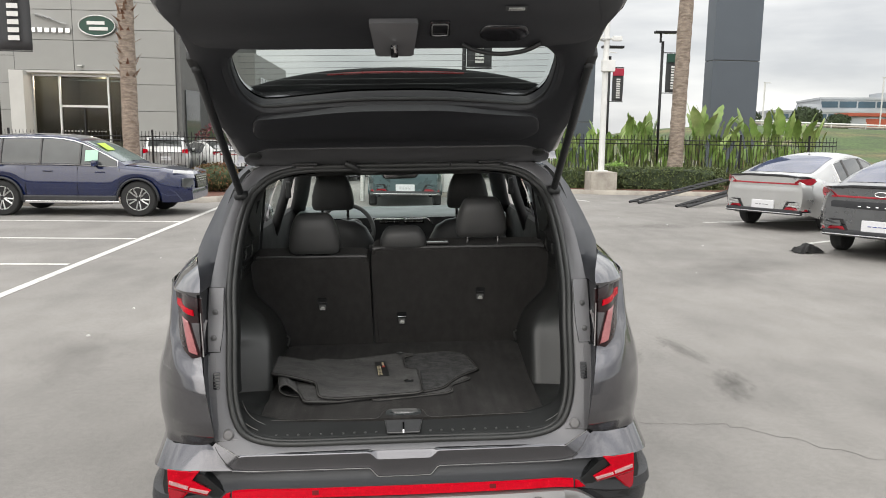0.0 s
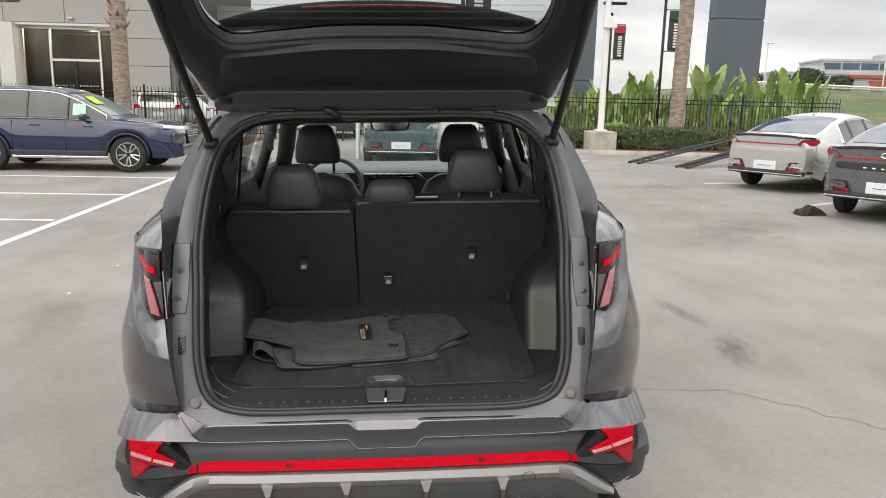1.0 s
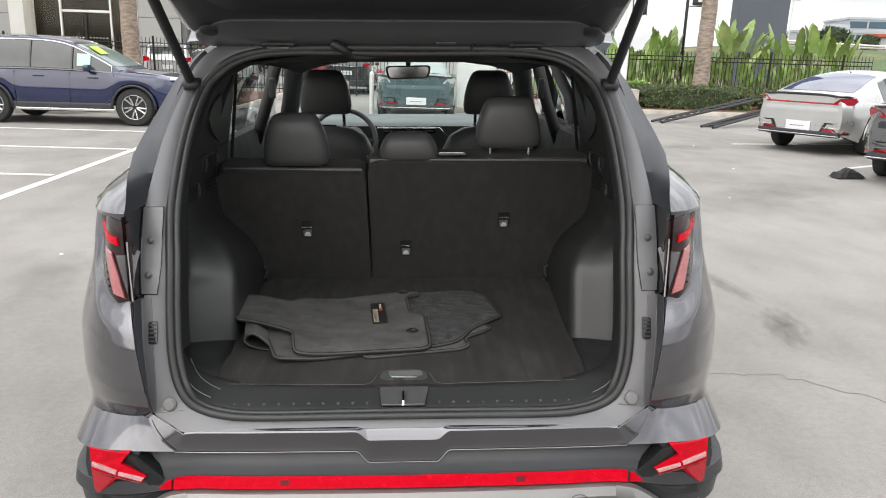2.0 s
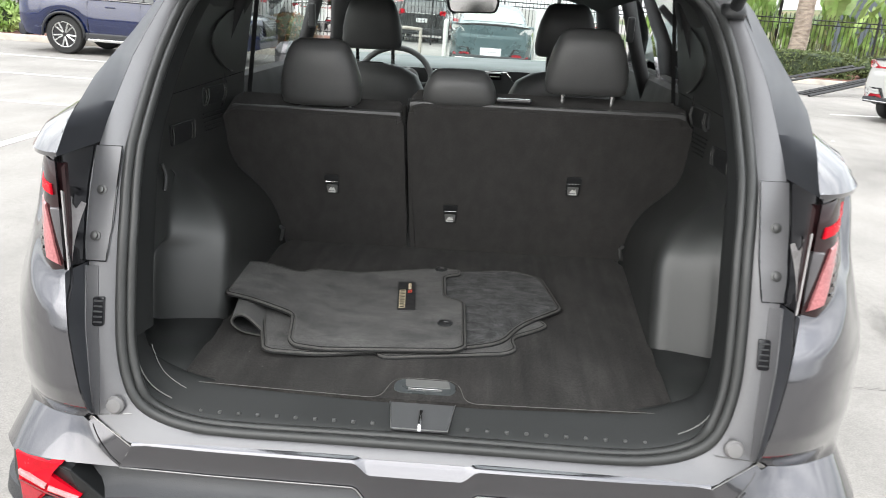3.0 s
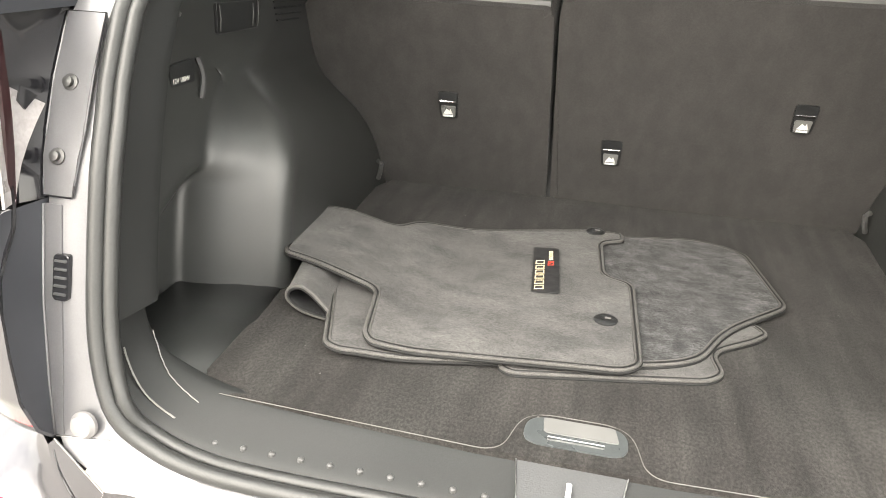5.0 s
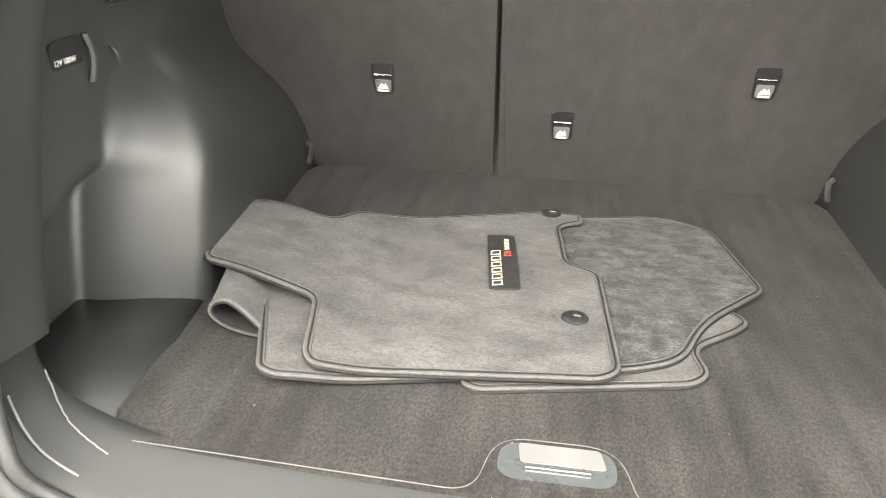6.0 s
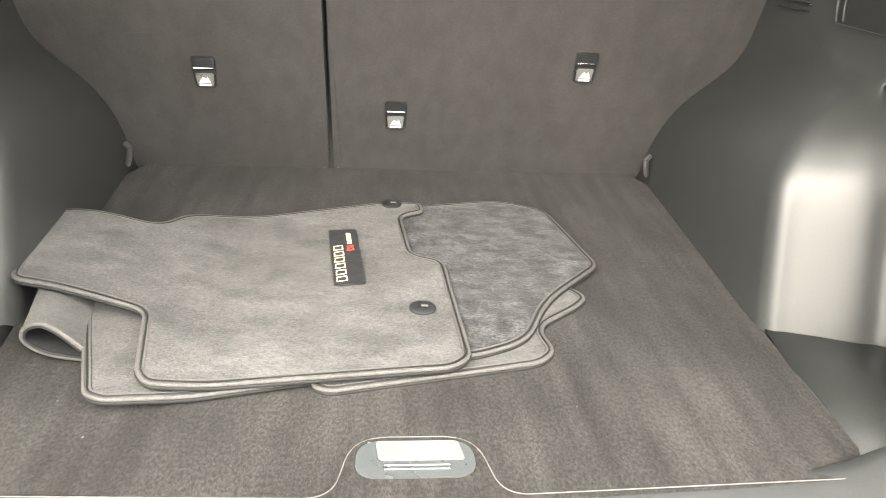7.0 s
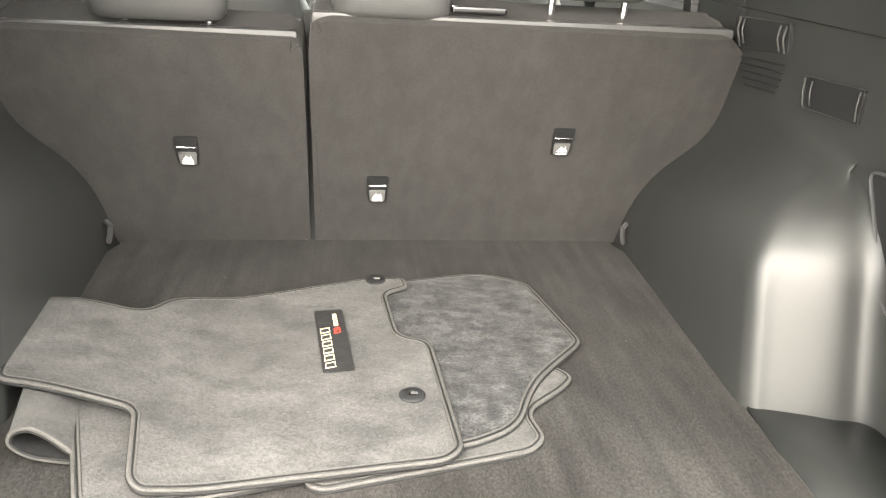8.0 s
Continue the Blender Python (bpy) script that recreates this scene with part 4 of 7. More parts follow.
def lining(s):
    zs = [.700, .712, .724] + [.736 + .0135 * k for k in range(24)] + [1.058, 1.07, 1.085, 1.10, 1.13, 1.16, 1.2, 1.24, 1.27, 1.3, 1.36, 1.42, 1.48, 1.53]
    rows = []
    for z in zs:
        start = rear_y(z) + .095
        back = max(curve_at(FACE if s < 0 else FACE_FLAT, z), start + .05)
        wall = corner_wall(s, back - .03, z)
        xi = housing_x(back + .05, z, wall)
        depth = max(.0004, wall - xi)
        # the far corner is a wide curve on the side without the niche
        fil, r = min(.020 if s < 0 else .034, (.22 if s < 0 else .30) * depth), min(.026, .30 * depth)
        lead = max(.020, fil)
        turn = .046 * min(1, depth / .12)
        row = [(corner_wall(s, start + (back - lead - start) * k / 7, z), start + (back - lead - start) * k / 7) for k in range(8)]
        row += [(wall - fil * (1 - math.cos(math.pi / 2 * k / 5)), back - fil * (1 - math.sin(math.pi / 2 * k / 5)) + .002 * k / 5) for k in range(1, 6)]
        span = depth - fil - r
        row += [(wall - fil - span * k / 8, back + .002 + turn * (k / 8) ** 1.15) for k in range(1, 9)]
        x0, y0 = row[-1]
        row += [(x0 - r * math.sin(math.pi / 2 * k / 7), y0 + .004 * k / 7 + r * 1.1 * (1 - math.cos(math.pi / 2 * k / 7))) for k in range(1, 8)]
        x0, y0 = row[-1]
        for k in range(1, 14):
            y = y0 + (1.16 - y0) * k / 13
            row.append((housing_x(y, z, wall + (.681 - .16 * max(0, z - 1.22) - wall) * min(1, k / 5)) + (x0 - housing_x(y0, z, wall)) * (1 - k / 13), y))
        if depth < .004:
            row = [(corner_wall(s, start + (1.16 - start) * k / (len(row) - 1), z), start + (1.16 - start) * k / (len(row) - 1)) for k in range(len(row))]
        rows.append([Vector((s * x, y, z)) for x, y in row])
    # the moulding's upper shoulder is rounder than its flanks
    for _ in range(10):
        old = [[p.copy() for p in row] for row in rows]
        for i in range(1, len(rows) - 1):
            w = .5 * step(.90, .98, zs[i]) * (1 - step(1.10, 1.20, zs[i]))
            if w > 0:
                for j in range(9, len(rows[i]) - 1):
                    mean = (old[i - 1][j] + old[i + 1][j] + old[i][j - 1] + old[i][j + 1]) / 4
                    rows[i][j] = old[i][j].lerp(mean, w * min(1, (j - 8) / 4))
    return rows_of(rows)


for s in (1, -1):
    lin = part("side_lining", lining(s), M["trim_plastic"], suv, "moulded black boot side lining", True, 60)
    part("corner_tray", thick(rows_of([[(s * .495, .15, .716), (s * .58, .16, .722), (s * .675, .18, .735)], [(s * .51, .30, .720), (s * .60, .30, .728), (s * .685, .30, .738)], [(s * .525, .46, .726), (s * .60, .46, .735), (s * .69, .46, .740)]]), .004), M["tray_plastic"], lin, "", True)
    # recessed hook pocket, bag hook, grille slots, tie-down ring
    xw = .679
    def on_wall(y, z, out=.004):
        return (s * (xw - out - .16 * max(0, z - 1.22)), y, z)
    pocket = part("lining_recess", prism(rounded([on_wall(y, z, .002) for y, z in ((.582, 1.177), (.731, 1.173), (.722, 1.124), (.580, 1.126))], .008), (s * .006, 0, 0), .002), M["black_plastic"], lin, "rectangular lining recess")
    for pts in (((.729, 1.170), (.721, 1.127)), ((.708, 1.168), (.702, 1.129)), ((.588, 1.173), (.585, 1.130))):
        part("recess_rim", tube([on_wall(pts[0][0], pts[0][1], .006), on_wall(sum(p[0] for p in pts) / 2, sum(p[1] for p in pts) / 2, .008), on_wall(pts[1][0], pts[1][1], .006)], .0015, 6), M["rim_grey"], pocket, "", True)
    part("recess_edge", tube([on_wall(y, z, .004) for y, z in ((.582, 1.177), (.731, 1.173), (.722, 1.124), (.580, 1.126))], .0009, 5, True), M["grey_plastic"], pocket)
    hook = part("bag_hook", prism(rounded([on_wall(y, z, .002) for y, z in ((.80, 1.248), (.976, 1.243), (.962, 1.190), (.798, 1.200))], .008), (s * .006, 0, 0), .002), M["black_plastic"], lin, "folding bag hook")
    for yy in (.808, .826, .950, .966):
        part("hook_arm", tube([on_wall(yy, 1.242, .006), on_wall(yy - .002, 1.220, .013), on_wall(yy - .005, 1.197, .006)], .0019, 6), M["rim_grey"], hook, "", True)
    part("hook_edge", tube([on_wall(y, z, .004) for y, z in ((.80, 1.248), (.976, 1.243), (.962, 1.190), (.798, 1.200))], .0009, 5, True), M["grey_plastic"], hook)
    part("trim_seam", tube([on_wall(y, 1.241 + .020 * y, .0015) for y in (.46, .6, .8, 1.0, 1.13)], .0008, 5), M["gloss_black"], lin, "dark seam of the upper trim")
    for k in range(5):
        part("grille_slot", tube([(s * (xw - .001), .80 + .004 * k, 1.176 - .012 * k), (s * (xw - .001), .960 - .010 * k, 1.172 - .012 * k)], .0022, 5), M["black_plastic"], lin)
    part("side_hook", tube([(s * (corner_wall(s, y, 1.17) - out), y, z) for y, z, out in ((.425, 1.168, .002), (.430, 1.171, .014), (.446, 1.172, .018), (.460, 1.170, .010), (.464, 1.169, .002))], .005, 6), M["steel"], lin, "small bright steel hook")
    ring_bm = tube([(s * .545, 1.055, .745), (s * .538, 1.05, .765), (s * .534, 1.045, .785), (s * .545, 1.055, .79)], .006, 6)
    part("tie_down", ring_bm, M["steel"], lin, "steel tie-down bracket")
part("power_socket", prism(rounded([(-.676, .43, 1.095), (-.676, .50, 1.098), (-.676, .495, 1.032), (-.676, .43, 1.030)], .008), (-.006, 0, 0), .002), M["black_plastic"], suv, "power socket cover")
part("socket_rim", tube(smooth_line([(-.668, .498, 1.10), (-.662, .502, 1.07), (-.666, .496, 1.035)], 3), .005, 6), M["grey_plastic"], suv)
txt = bpy.data.curves.new("socket_text", "FONT")
txt.body, txt.size, txt.extrude, txt.align_x, txt.align_y = "12V 180W", .011, .0003, "CENTER", "CENTER"
socket_text = new("socket_text", txt)
socket_text.parent = suv
socket_text.matrix_local = Matrix.Translation((-.6735, .455, 1.070)) @ pose(0, 0, 0, 90, 0, 90)
txt.materials.append(M["white_ink"])
SPK = [(.676, .530, 1.075), (.676, .430, 1.075), (.676, .375, .98), (.676, .375, .90), (.676, .425, .895)]
spk = part("speaker_grille", prism(rounded(SPK, .025), (.008, 0, 0), .002), M["black_plastic"], suv, "meshed speaker grille")
part("speaker_rim", tube(rounded([(x - .002, y, z) for x, y, z in SPK], .025), .003, 6, True), M["grey_plastic"], spk)

# rear seat backs, split two to three; they lean back toward the boot
def on_seat(x, z, d=0.0):
    """A point of the seat backs' plane, d metres behind it (toward the boot)."""
    return Vector((x, 1.116 - .39 * (z - .75) - d * .93, z - d * .36))


def seat_back(name, label, pts, rads):
    o = rounded([on_seat(x, z, -.11) for x, z in pts], rads, 5)
    return part(name, prism(o, on_seat(0, 0, .11) - on_seat(0, 0, 0), .022, 3), M["seat_fabric"], suv, label, True, 50)


left = seat_back("rear_seat_back", "black felt-backed narrow rear seat back", [(-.570, .714), (-.566, .78), (-.572, .862), (-.622, .928), (-.692, .980), (-.714, 1.05), (-.702, 1.13), (-.655, 1.172), (-.158, 1.166), (-.146, 1.15), (-.144, .714)], [.02, .03, .03, .03, .03, .03, .05, .03, .02, .01, .01])
right = seat_back("rear_seat_back", "black felt-backed wide rear seat back", [(-.133, .714), (-.136, 1.15), (-.128, 1.198), (-.10, 1.206), (.655, 1.202), (.702, 1.15), (.714, 1.05), (.690, .980), (.622, .928), (.572, .862), (.566, .78), (.570, .714)], [.01, .01, .02, .02, .03, .04, .03, .03, .03, .03, .03, .02])
for st, x0, x1, zt in ((left, -.65, -.165, 1.168), (right, -.12, .65, 1.204)):
    part("seat_top", box(on_seat((x0 + x1) / 2, zt - .0165, -.060), (x1 - x0 + .02, .085, .022), .009), M["leather"], st, "black leather top edge", True, 40)
# added black strip keeps the gap between the seat backs dark
part("gap_filler", box(on_seat(-.1385, .92, -.100), (.03, .02, .50), .004), M["black_plastic"], right, "dark strip added as shade behind the seat gap")
part("belt_guide", box(on_seat(.17, 1.214, -.05), (.10, .03, .012), .004), M["gloss_black"], right, "seat belt guide")


def latch(st, x, z):
    c = on_seat(x, z, .001)
    rot = Euler((radians(21.3), 0, 0)).to_matrix()
    def q(a, b, d):
        return c + rot @ Vector((a, -d, b))
    f = part("tether_anchor", prism(rounded([q(-.023, .033, 0), q(.023, .033, 0), q(.019, -.033, 0), q(-.019, -.033, 0)], .007), q(0, 0, .004) - q(0, 0, 0), .0015), M["black_plastic"], st, "child seat anchor cover", True, 40)
    part("anchor_flap", prism(rounded([q(-.017, -.001, .004), q(.017, -.001, .004), q(.015, -.029, .004), q(-.015, -.029, .004)], .003), q(0, 0, .006) - q(0, 0, .003), .0015), M["flap"], f)
    part("anchor_bar", tube([q(-.018, .010, .005), q(.018, .010, .005)], .0022, 6), M["chrome"], f, "bright anchor bar")
    # the white marks are enlarged to carry the flap's silver glint
    part("anchor_mark", prism([q(-.011, -.018, .0105), q(-.003, -.005, .0105), q(.004, -.010, .0105), (q(.006, -.004, .0105)), q(.011, -.018, .0105)], q(0, 0, .0015) - q(0, 0, 0)), M["white_ink"], f, "white printed mark, enlarged for the flap's silver glint")
    part("anchor_mark", prism([q(-.011, -.021, .0105), q(.011, -.021, .0105), q(.011, -.025, .0105), q(-.011, -.025, .0105)], q(0, 0, .0015) - q(0, 0, 0)), M["white_ink"], f, "white printed mark, enlarged for the flap's silver glint")


latch(left, -.373, .944)
latch(right, -.003, .861)
latch(right, .368, .981)


def headrest(name, label, parent, c, w, h, d, posts=0.05, lean=10, stem=.0075, mat="leather"):
    """A padded headrest: a rounded cushion narrowing upward, on two chromed posts."""
    rows = []
    for v, k, dk in ((0, .88, .55), (.04, .96, .85), (.18, 1.0, 1.0), (.42, .965, 1.0), (.66, .87, .92), (.85, .75, .74), (.95, .65, .50), (1.0, .48, .2)):
        r = []
        for i in range(28):
            a = 2 * math.pi * i / 28
            ca, sa = math.cos(a), math.sin(a)
            r.append((w / 2 * k * math.copysign(abs(ca) ** .5, ca), d / 2 * dk * math.copysign(abs(sa) ** .6, sa), h * v))
        rows.append(r)
    vs, fs = rows_of(rows, True)
    fs += [tuple(range(28))[::-1], tuple(range(7 * 28, 8 * 28))]
    m = Matrix.Translation(c) @ pose(0, 0, 0, lean, 0, 0)
    ob = part(name, moved((vs, fs), m), M[mat], parent, label, True)
    if posts:
        for x in (-w * .26, w * .34):
            part("post", tube([m @ Vector((x, 0, .01)), m @ Vector((x, 0, -posts))], stem, 8), M["chrome"], ob, "chrome post")
            part("post_collar", lathe([(.020, -.012), (.020, .002), (.013, .006)], 16, Matrix.Translation(m @ Vector((x, 0, -posts)))), M["grey_plastic"], ob)
    return ob


headrest("headrest", "black leather headrest, lowered", left, (-.392, 1.0, 1.198), .235, .185, .11, .018)
headrest("headrest", "black leather headrest, raised on chrome posts", right, (.372, 1.0, 1.262), .235, .18, .11, .05)
headrest("headrest", "low wide leather headrest", right, (.012, 1.0, 1.216), .215, .098, .10, 0)

# front seats, wheel, dashboard
for s, hname in ((-1, "front seat"), (1, "front seat")):
    rows = []
    for z, w, y, d in ((.55, .22, 2.05, .10), (.8, .25, 2.02, .12), (1.0, .25, 1.97, .11), (1.12, .23, 1.95, .10), (1.2, .19, 1.93, .08), (1.235, .13, 1.925, .06), (1.25, .05, 1.92, .03)):
        rows.append([(s * .392 + w * math.copysign(abs(math.cos(a)) ** .6, math.cos(a)), y + d * math.copysign(abs(math.sin(a)) ** .7, math.sin(a)), z) for a in (2 * math.pi * i / 24 for i in range(24))])
    fsn = part("front_seat", rows_of(rows, True), M["leather"], suv, "black leather front seat back", True)
    headrest("headrest", "black leather front headrest", fsn, (s * .392, 1.95, 1.305), .245, .205, .11, .07, 8)
    part("seat_cushion", box((s * .392, 2.25, .62), (.5, .52, .16), .05, seg=3), M["leather"], fsn, "", True)
part("rear_bench", box((0, 1.42, .62), (1.3, .5, .16), .05, seg=3), M["leather"], suv, "black leather rear bench cushion", True)
wm = Matrix.Translation((-.37, 2.50, 1.108)) @ pose(0, 0, 0, 64, 0, 0)
wheel_c = part("steering_wheel", tube([wm @ Vector((.185 * math.cos(a), .185 * math.sin(a), 0)) for a in (2 * math.pi * i / 32 for i in range(32))], .015, 8, True), M["leather"], suv, "black steering wheel", True)
part("wheel_hub", lathe([(.07, -.03), (.075, 0), (.05, .03)], 20, wm), M["black_plastic"], wheel_c, "", True)
for a in (0, 180, 270):
    part("wheel_spoke", tube([wm @ Vector((.05 * math.cos(radians(a)), .05 * math.sin(radians(a)), 0)), wm @ Vector((.18 * math.cos(radians(a)), .18 * math.sin(radians(a)), 0))], .014, 6), M["grey_plastic"], wheel_c)
dashb = part("dashboard", rows_of([[(x, y + .06 * (abs(x) / .7) ** 2, z) for x in np.linspace(-.72, .72, 13)] for y, z in ((2.62, .7), (2.60, 1.05), (2.60, 1.168), (2.63, 1.190), (2.72, 1.198), (3.0, 1.206), (3.30, 1.196))]), M["dash"], suv, "pale grey dashboard top", True, 50)
part("dash_face", prism(rounded([(-.66, 2.60, 1.182), (.66, 2.60, 1.182), (.6, 2.58, .72), (-.6, 2.58, .72)], .03), (0, .04, 0), .005), M["black_plastic"], dashb, "black dashboard face")
for x in (-.08, .085):
    v = part("air_vent", box((x, 2.575, 1.158), (.135, .02, .030), .005), M["gloss_black"], dashb, "silver-trimmed air vent")
    part("vent_bar", box((x, 2.563, 1.158), (.12, .006, .004), .001), M["silver"], v)
part("vent_trim", tube([(-.215, 2.566, 1.132), (-.175, 2.562, 1.177), (.175, 2.562, 1.177), (.215, 2.566, 1.132)], .0045, 6), M["silver"], dashb, "silver trim round the vents", True)
for s in (1, -1):
    side = part("air_vent", box((s * .50, 2.59, 1.146), (.22, .02, .045), .008), M["gloss_black"], dashb, "silver-trimmed air vent")
    for k in range(3):
        part("vent_bar", box((s * .50, 2.577, 1.134 + .012 * k), (.20, .006, .003), .001), M["silver"], side)
for x in (-.31, -.43):
    part("gauge_rim", lathe([(.052, 0), (.055, .006), (.048, .012)], 24, Matrix.Translation((x, 2.572, 1.128)) @ pose(0, 0, 0, 90, 0, 0)), M["steel"], dashb)
part("console", box((0, 2.35, .82), (.2, .6, .36), .04, seg=3), M["gloss_black"], suv, "black centre console", True)
part("console_buttons", box((.0, 2.56, .98), (.13, .02, .11), .006), M["grey_plastic"], dashb)

# roof, lining, pillars, doors, glass, bonnet and wheels of the car
ROOF = [(.62, .60, 1.636), (.80, .61, 1.65), (1.2, .62, 1.665), (1.7, .615, 1.662), (2.2, .59, 1.63), (2.45, .57, 1.60)]
part("roof", both(rows_of([[(w * k, y, z - .045 * k ** 4) for k in (0, .25, .5, .75, .9, 1.0)] for y, w, z in ROOF])), M["paint"], suv, "dark grey roof", True)
part("headliner", both(rows_of([[((w + .02) * k, y + .01, z - .055 - .07 * k ** 4) for k in (0, .25, .5, .75, .9, 1.0)] for y, w, z in ROOF])), M["headliner"], suv, "black roof lining", True)
part("header_trim", both(rows_of([[(x, y, z) for x in (0, .2, .4)] + [(.5, y, z - .012), (.56, y - .01, z - .045), (.59, y - .02, z - .1)] for y, z in ((.635, 1.592), (.66, 1.575), (.70, 1.560), (.80, 1.558))])), M["trim_plastic"], suv, "black plastic header trim", True)
BELT = 1.16
for s in (1, -1):
    for nm, a, b, w in (("door_pillar", (1.21, .80, 1.10), (1.12, .66, 1.60), .045), ("door_pillar", (2.17, .800, 1.10), (2.11, .63, 1.61), .050), ("windscreen_pillar", (3.18, .80, 1.08), (2.42, .60, 1.585), .055)):
        part(nm, tube([(s * a[1], a[0], a[2]), (s * (a[1] * .45 + b[1] * .55), (a[0] + b[0]) / 2, (a[2] + b[2]) / 2), (s * b[1], b[0], b[2])], w, 8, flat=.6), M["interior"], suv, "", True)
    part("quarter_pillar", thick(rows_of([[(s * .70, .95, 1.18), (s * .735, 1.24, 1.13)], [(s * .69, .97, 1.30), (s * .705, 1.19, 1.30)], [(s * .65, .98, 1.45), (s * .672, 1.17, 1.45)], [(s * .60, 1.0, 1.60), (s * .62, 1.16, 1.60)]]), .02), M["interior"], suv, "", True)
    QW = [(1.0, 1.277), (.93, 1.300), (.855, 1.334), (.822, 1.372), (.85, 1.412), (.94, 1.445), (1.05, 1.463), (1.105, 1.40), (1.112, 1.35), (1.078, 1.297)]
    pane = part("quarter_window", prism(rounded([(s * (.675 - .16 * (z - 1.22)), y, z) for y, z in QW], .022), (s * .006, 0, 0), .002), M["quarter_glass"], suv, "dull dark rear quarter window")
    part("window_rim", tube([(s * (.672 - .16 * (z - 1.22)), y, z) for y, z in ((1.012, 1.276), (.995, 1.2755), (.93, 1.298), (.855, 1.332), (.826, 1.362))], .0022, 6), M["rim_grey"], pane, "bright lower rim", True)
    side = []
    for y, w, zl in ((1.0, .915, .30), (1.3, .92, .28), (2.0, .925, .25), (2.7, .92, .25), (3.2, .91, .28), (3.5, .90, .34), (3.9, .885, .36), (4.25, .82, .36), (4.42, .70, .34)):
        side.append([(s * (w - .04), y, zl), (s * w, y, .55), (s * (w + .005), y, .80), (s * (w - .01), y, 1.02), (s * (w - .06), y, BELT - .02 - .09 * step(3.0, 4.4, y))])
    part("body_side", thick(rows_of(side), .005), M["paint"], suv, "dark grey body side", True, 35)
    part("door_card", thick(rows_of([[(s * .74, y, .5), (s * .74, y, .85), (s * .755, y, 1.05), (s * .762, y, 1.19), (s * .772, y, 1.218), (s * .80, y, 1.230)] for y in (1.25, 1.6, 2.0, 2.05, 2.6, 3.1)]), .01), M["interior"], suv, "dark door lining", True, 40)
    part("door_strip", tube([(s * .735, 1.30, .97), (s * .728, 1.6, 1.01), (s * .735, 1.95, 1.02)], .008, 6), M["silver"], suv, "bright door strip", True)
    for a, b in ((1.33, 2.02), (2.12, 3.0)):
        pane = part("side_window", rows_of([[(s * .835, a, 1.135), (s * .835, b, 1.135)], [(s * .76, a - .04, 1.38), (s * .76, (b if b < 2.5 else 2.72), 1.38)], [(s * .665, a - .09, 1.59), (s * .665, (b - .04 if b < 2.5 else 2.42), 1.59)]]), M["tinted"] if a < 2 else M["screen_glass"], suv, "side window", True)
        pane.visible_shadow = False
    belt = part("seat_belt", rows_of([[(s * (.690 - .12 * (z - 1.16)), 1.212, z), (s * (.682 - .12 * (z - 1.16)), 1.232, z)] for z in (1.16, 1.3, 1.45, 1.54)]), M["patch"], suv, "black seat belt strap")
    part("belt_slider", box((s * .655, 2.0, 1.42), (.03, .03, .10), .01), M["black_plastic"], suv)
    part("door_mirror", prism(rounded([(s * .90, 2.85, 1.12), (s * 1.06, 2.83, 1.13), (s * 1.05, 2.83, 1.26), (s * .93, 2.85, 1.27)], .04), (0, .12, 0), .02), M["paint"], suv, "door mirror", True, 40)
    for yc in (.92, 3.68):
        mw = Matrix.Translation((s * .80, yc, .36)) @ pose(0, 0, 0, 0, s * 90, 0)
        wh = part("wheel", lathe([(.235, -.11), (.33, -.10), (.358, -.07), (.358, .07), (.33, .10), (.24, .105)], 36, mw), M["tyre"], suv, "black tyre", True, 40)
        part("rim", lathe([(.235, .09), (.22, .07), (.06, .075), (.03, .085)], 30, mw), M["alloy"], wh, "alloy rim", True, 40)
ws = part("windscreen", rows_of([[(x * .78, 3.17 + .05 * (1 - (x / .98) ** 2), 1.125) for x in np.linspace(-1, 1, 9)], [(x * .69, 2.80 + .05 * (1 - x * x), 1.37) for x in np.linspace(-1, 1, 9)], [(x * .60, 2.44 + .05 * (1 - x * x), 1.575) for x in np.linspace(-1, 1, 9)]]), M["screen_glass"], suv, "clear windscreen", True)
ws.visible_shadow = False
part("mirror_arm", tube([(0, 2.50, 1.57), (0, 2.44, 1.53)], .014, 8), M["black_plastic"], suv)
mir = part("inside_mirror", prism(rounded([(-.125, 2.40, 1.52), (.125, 2.40, 1.525), (.11, 2.405, 1.455), (-.11, 2.405, 1.45)], .025), (0, .03, 0), .006), M["black_plastic"], suv, "black inside mirror", True, 40)
part("mirror_glass", prism(rounded([(-.113, 2.397, 1.513), (.113, 2.397, 1.518), (.10, 2.401, 1.462), (-.10, 2.401, 1.457)], .02), (0, .003, 0)), M["chrome"], mir, "mirror glass")
part("bonnet", both(rows_of([[(w * k, y, z - .05 * k ** 3) for k in (0, .3, .6, .85, 1.0)] for y, w, z in ((3.17, .86, 1.13), (3.5, .85, 1.10), (3.9, .82, 1.03), (4.25, .76, .94), (4.42, .70, .82), (4.48, .68, .6), (4.46, .66, .35))])), M["paint"], suv, "dark grey bonnet", True)
part("underbody", box((0, 2.2, .28), (1.6, 4.3, .06), .02), M["interior"], suv)
part("cabin_floor", box((0, 2.1, .40), (1.5, 2.3, .04)), M["interior"], suv)
part("firewall", box((0, 3.2, .75), (1.6, .05, .75)), M["interior"], suv)

# the raised tailgate, hinged at the roof: u across, d along it from the hinge, n outward
HINGE = Vector((0, .66, 1.645))
GANG = radians(27)
GD, GN = Vector((0, -math.cos(GANG), math.sin(GANG))), Vector((0, math.sin(GANG), math.cos(GANG)))


def gate(u, d, n=0.0):
    bow = .02 * math.sin(math.pi * min(1, max(0, d / 1.15)))
    return HINGE + Vector((u, 0, 0)) + GD * d + GN * (n - bow * .4)


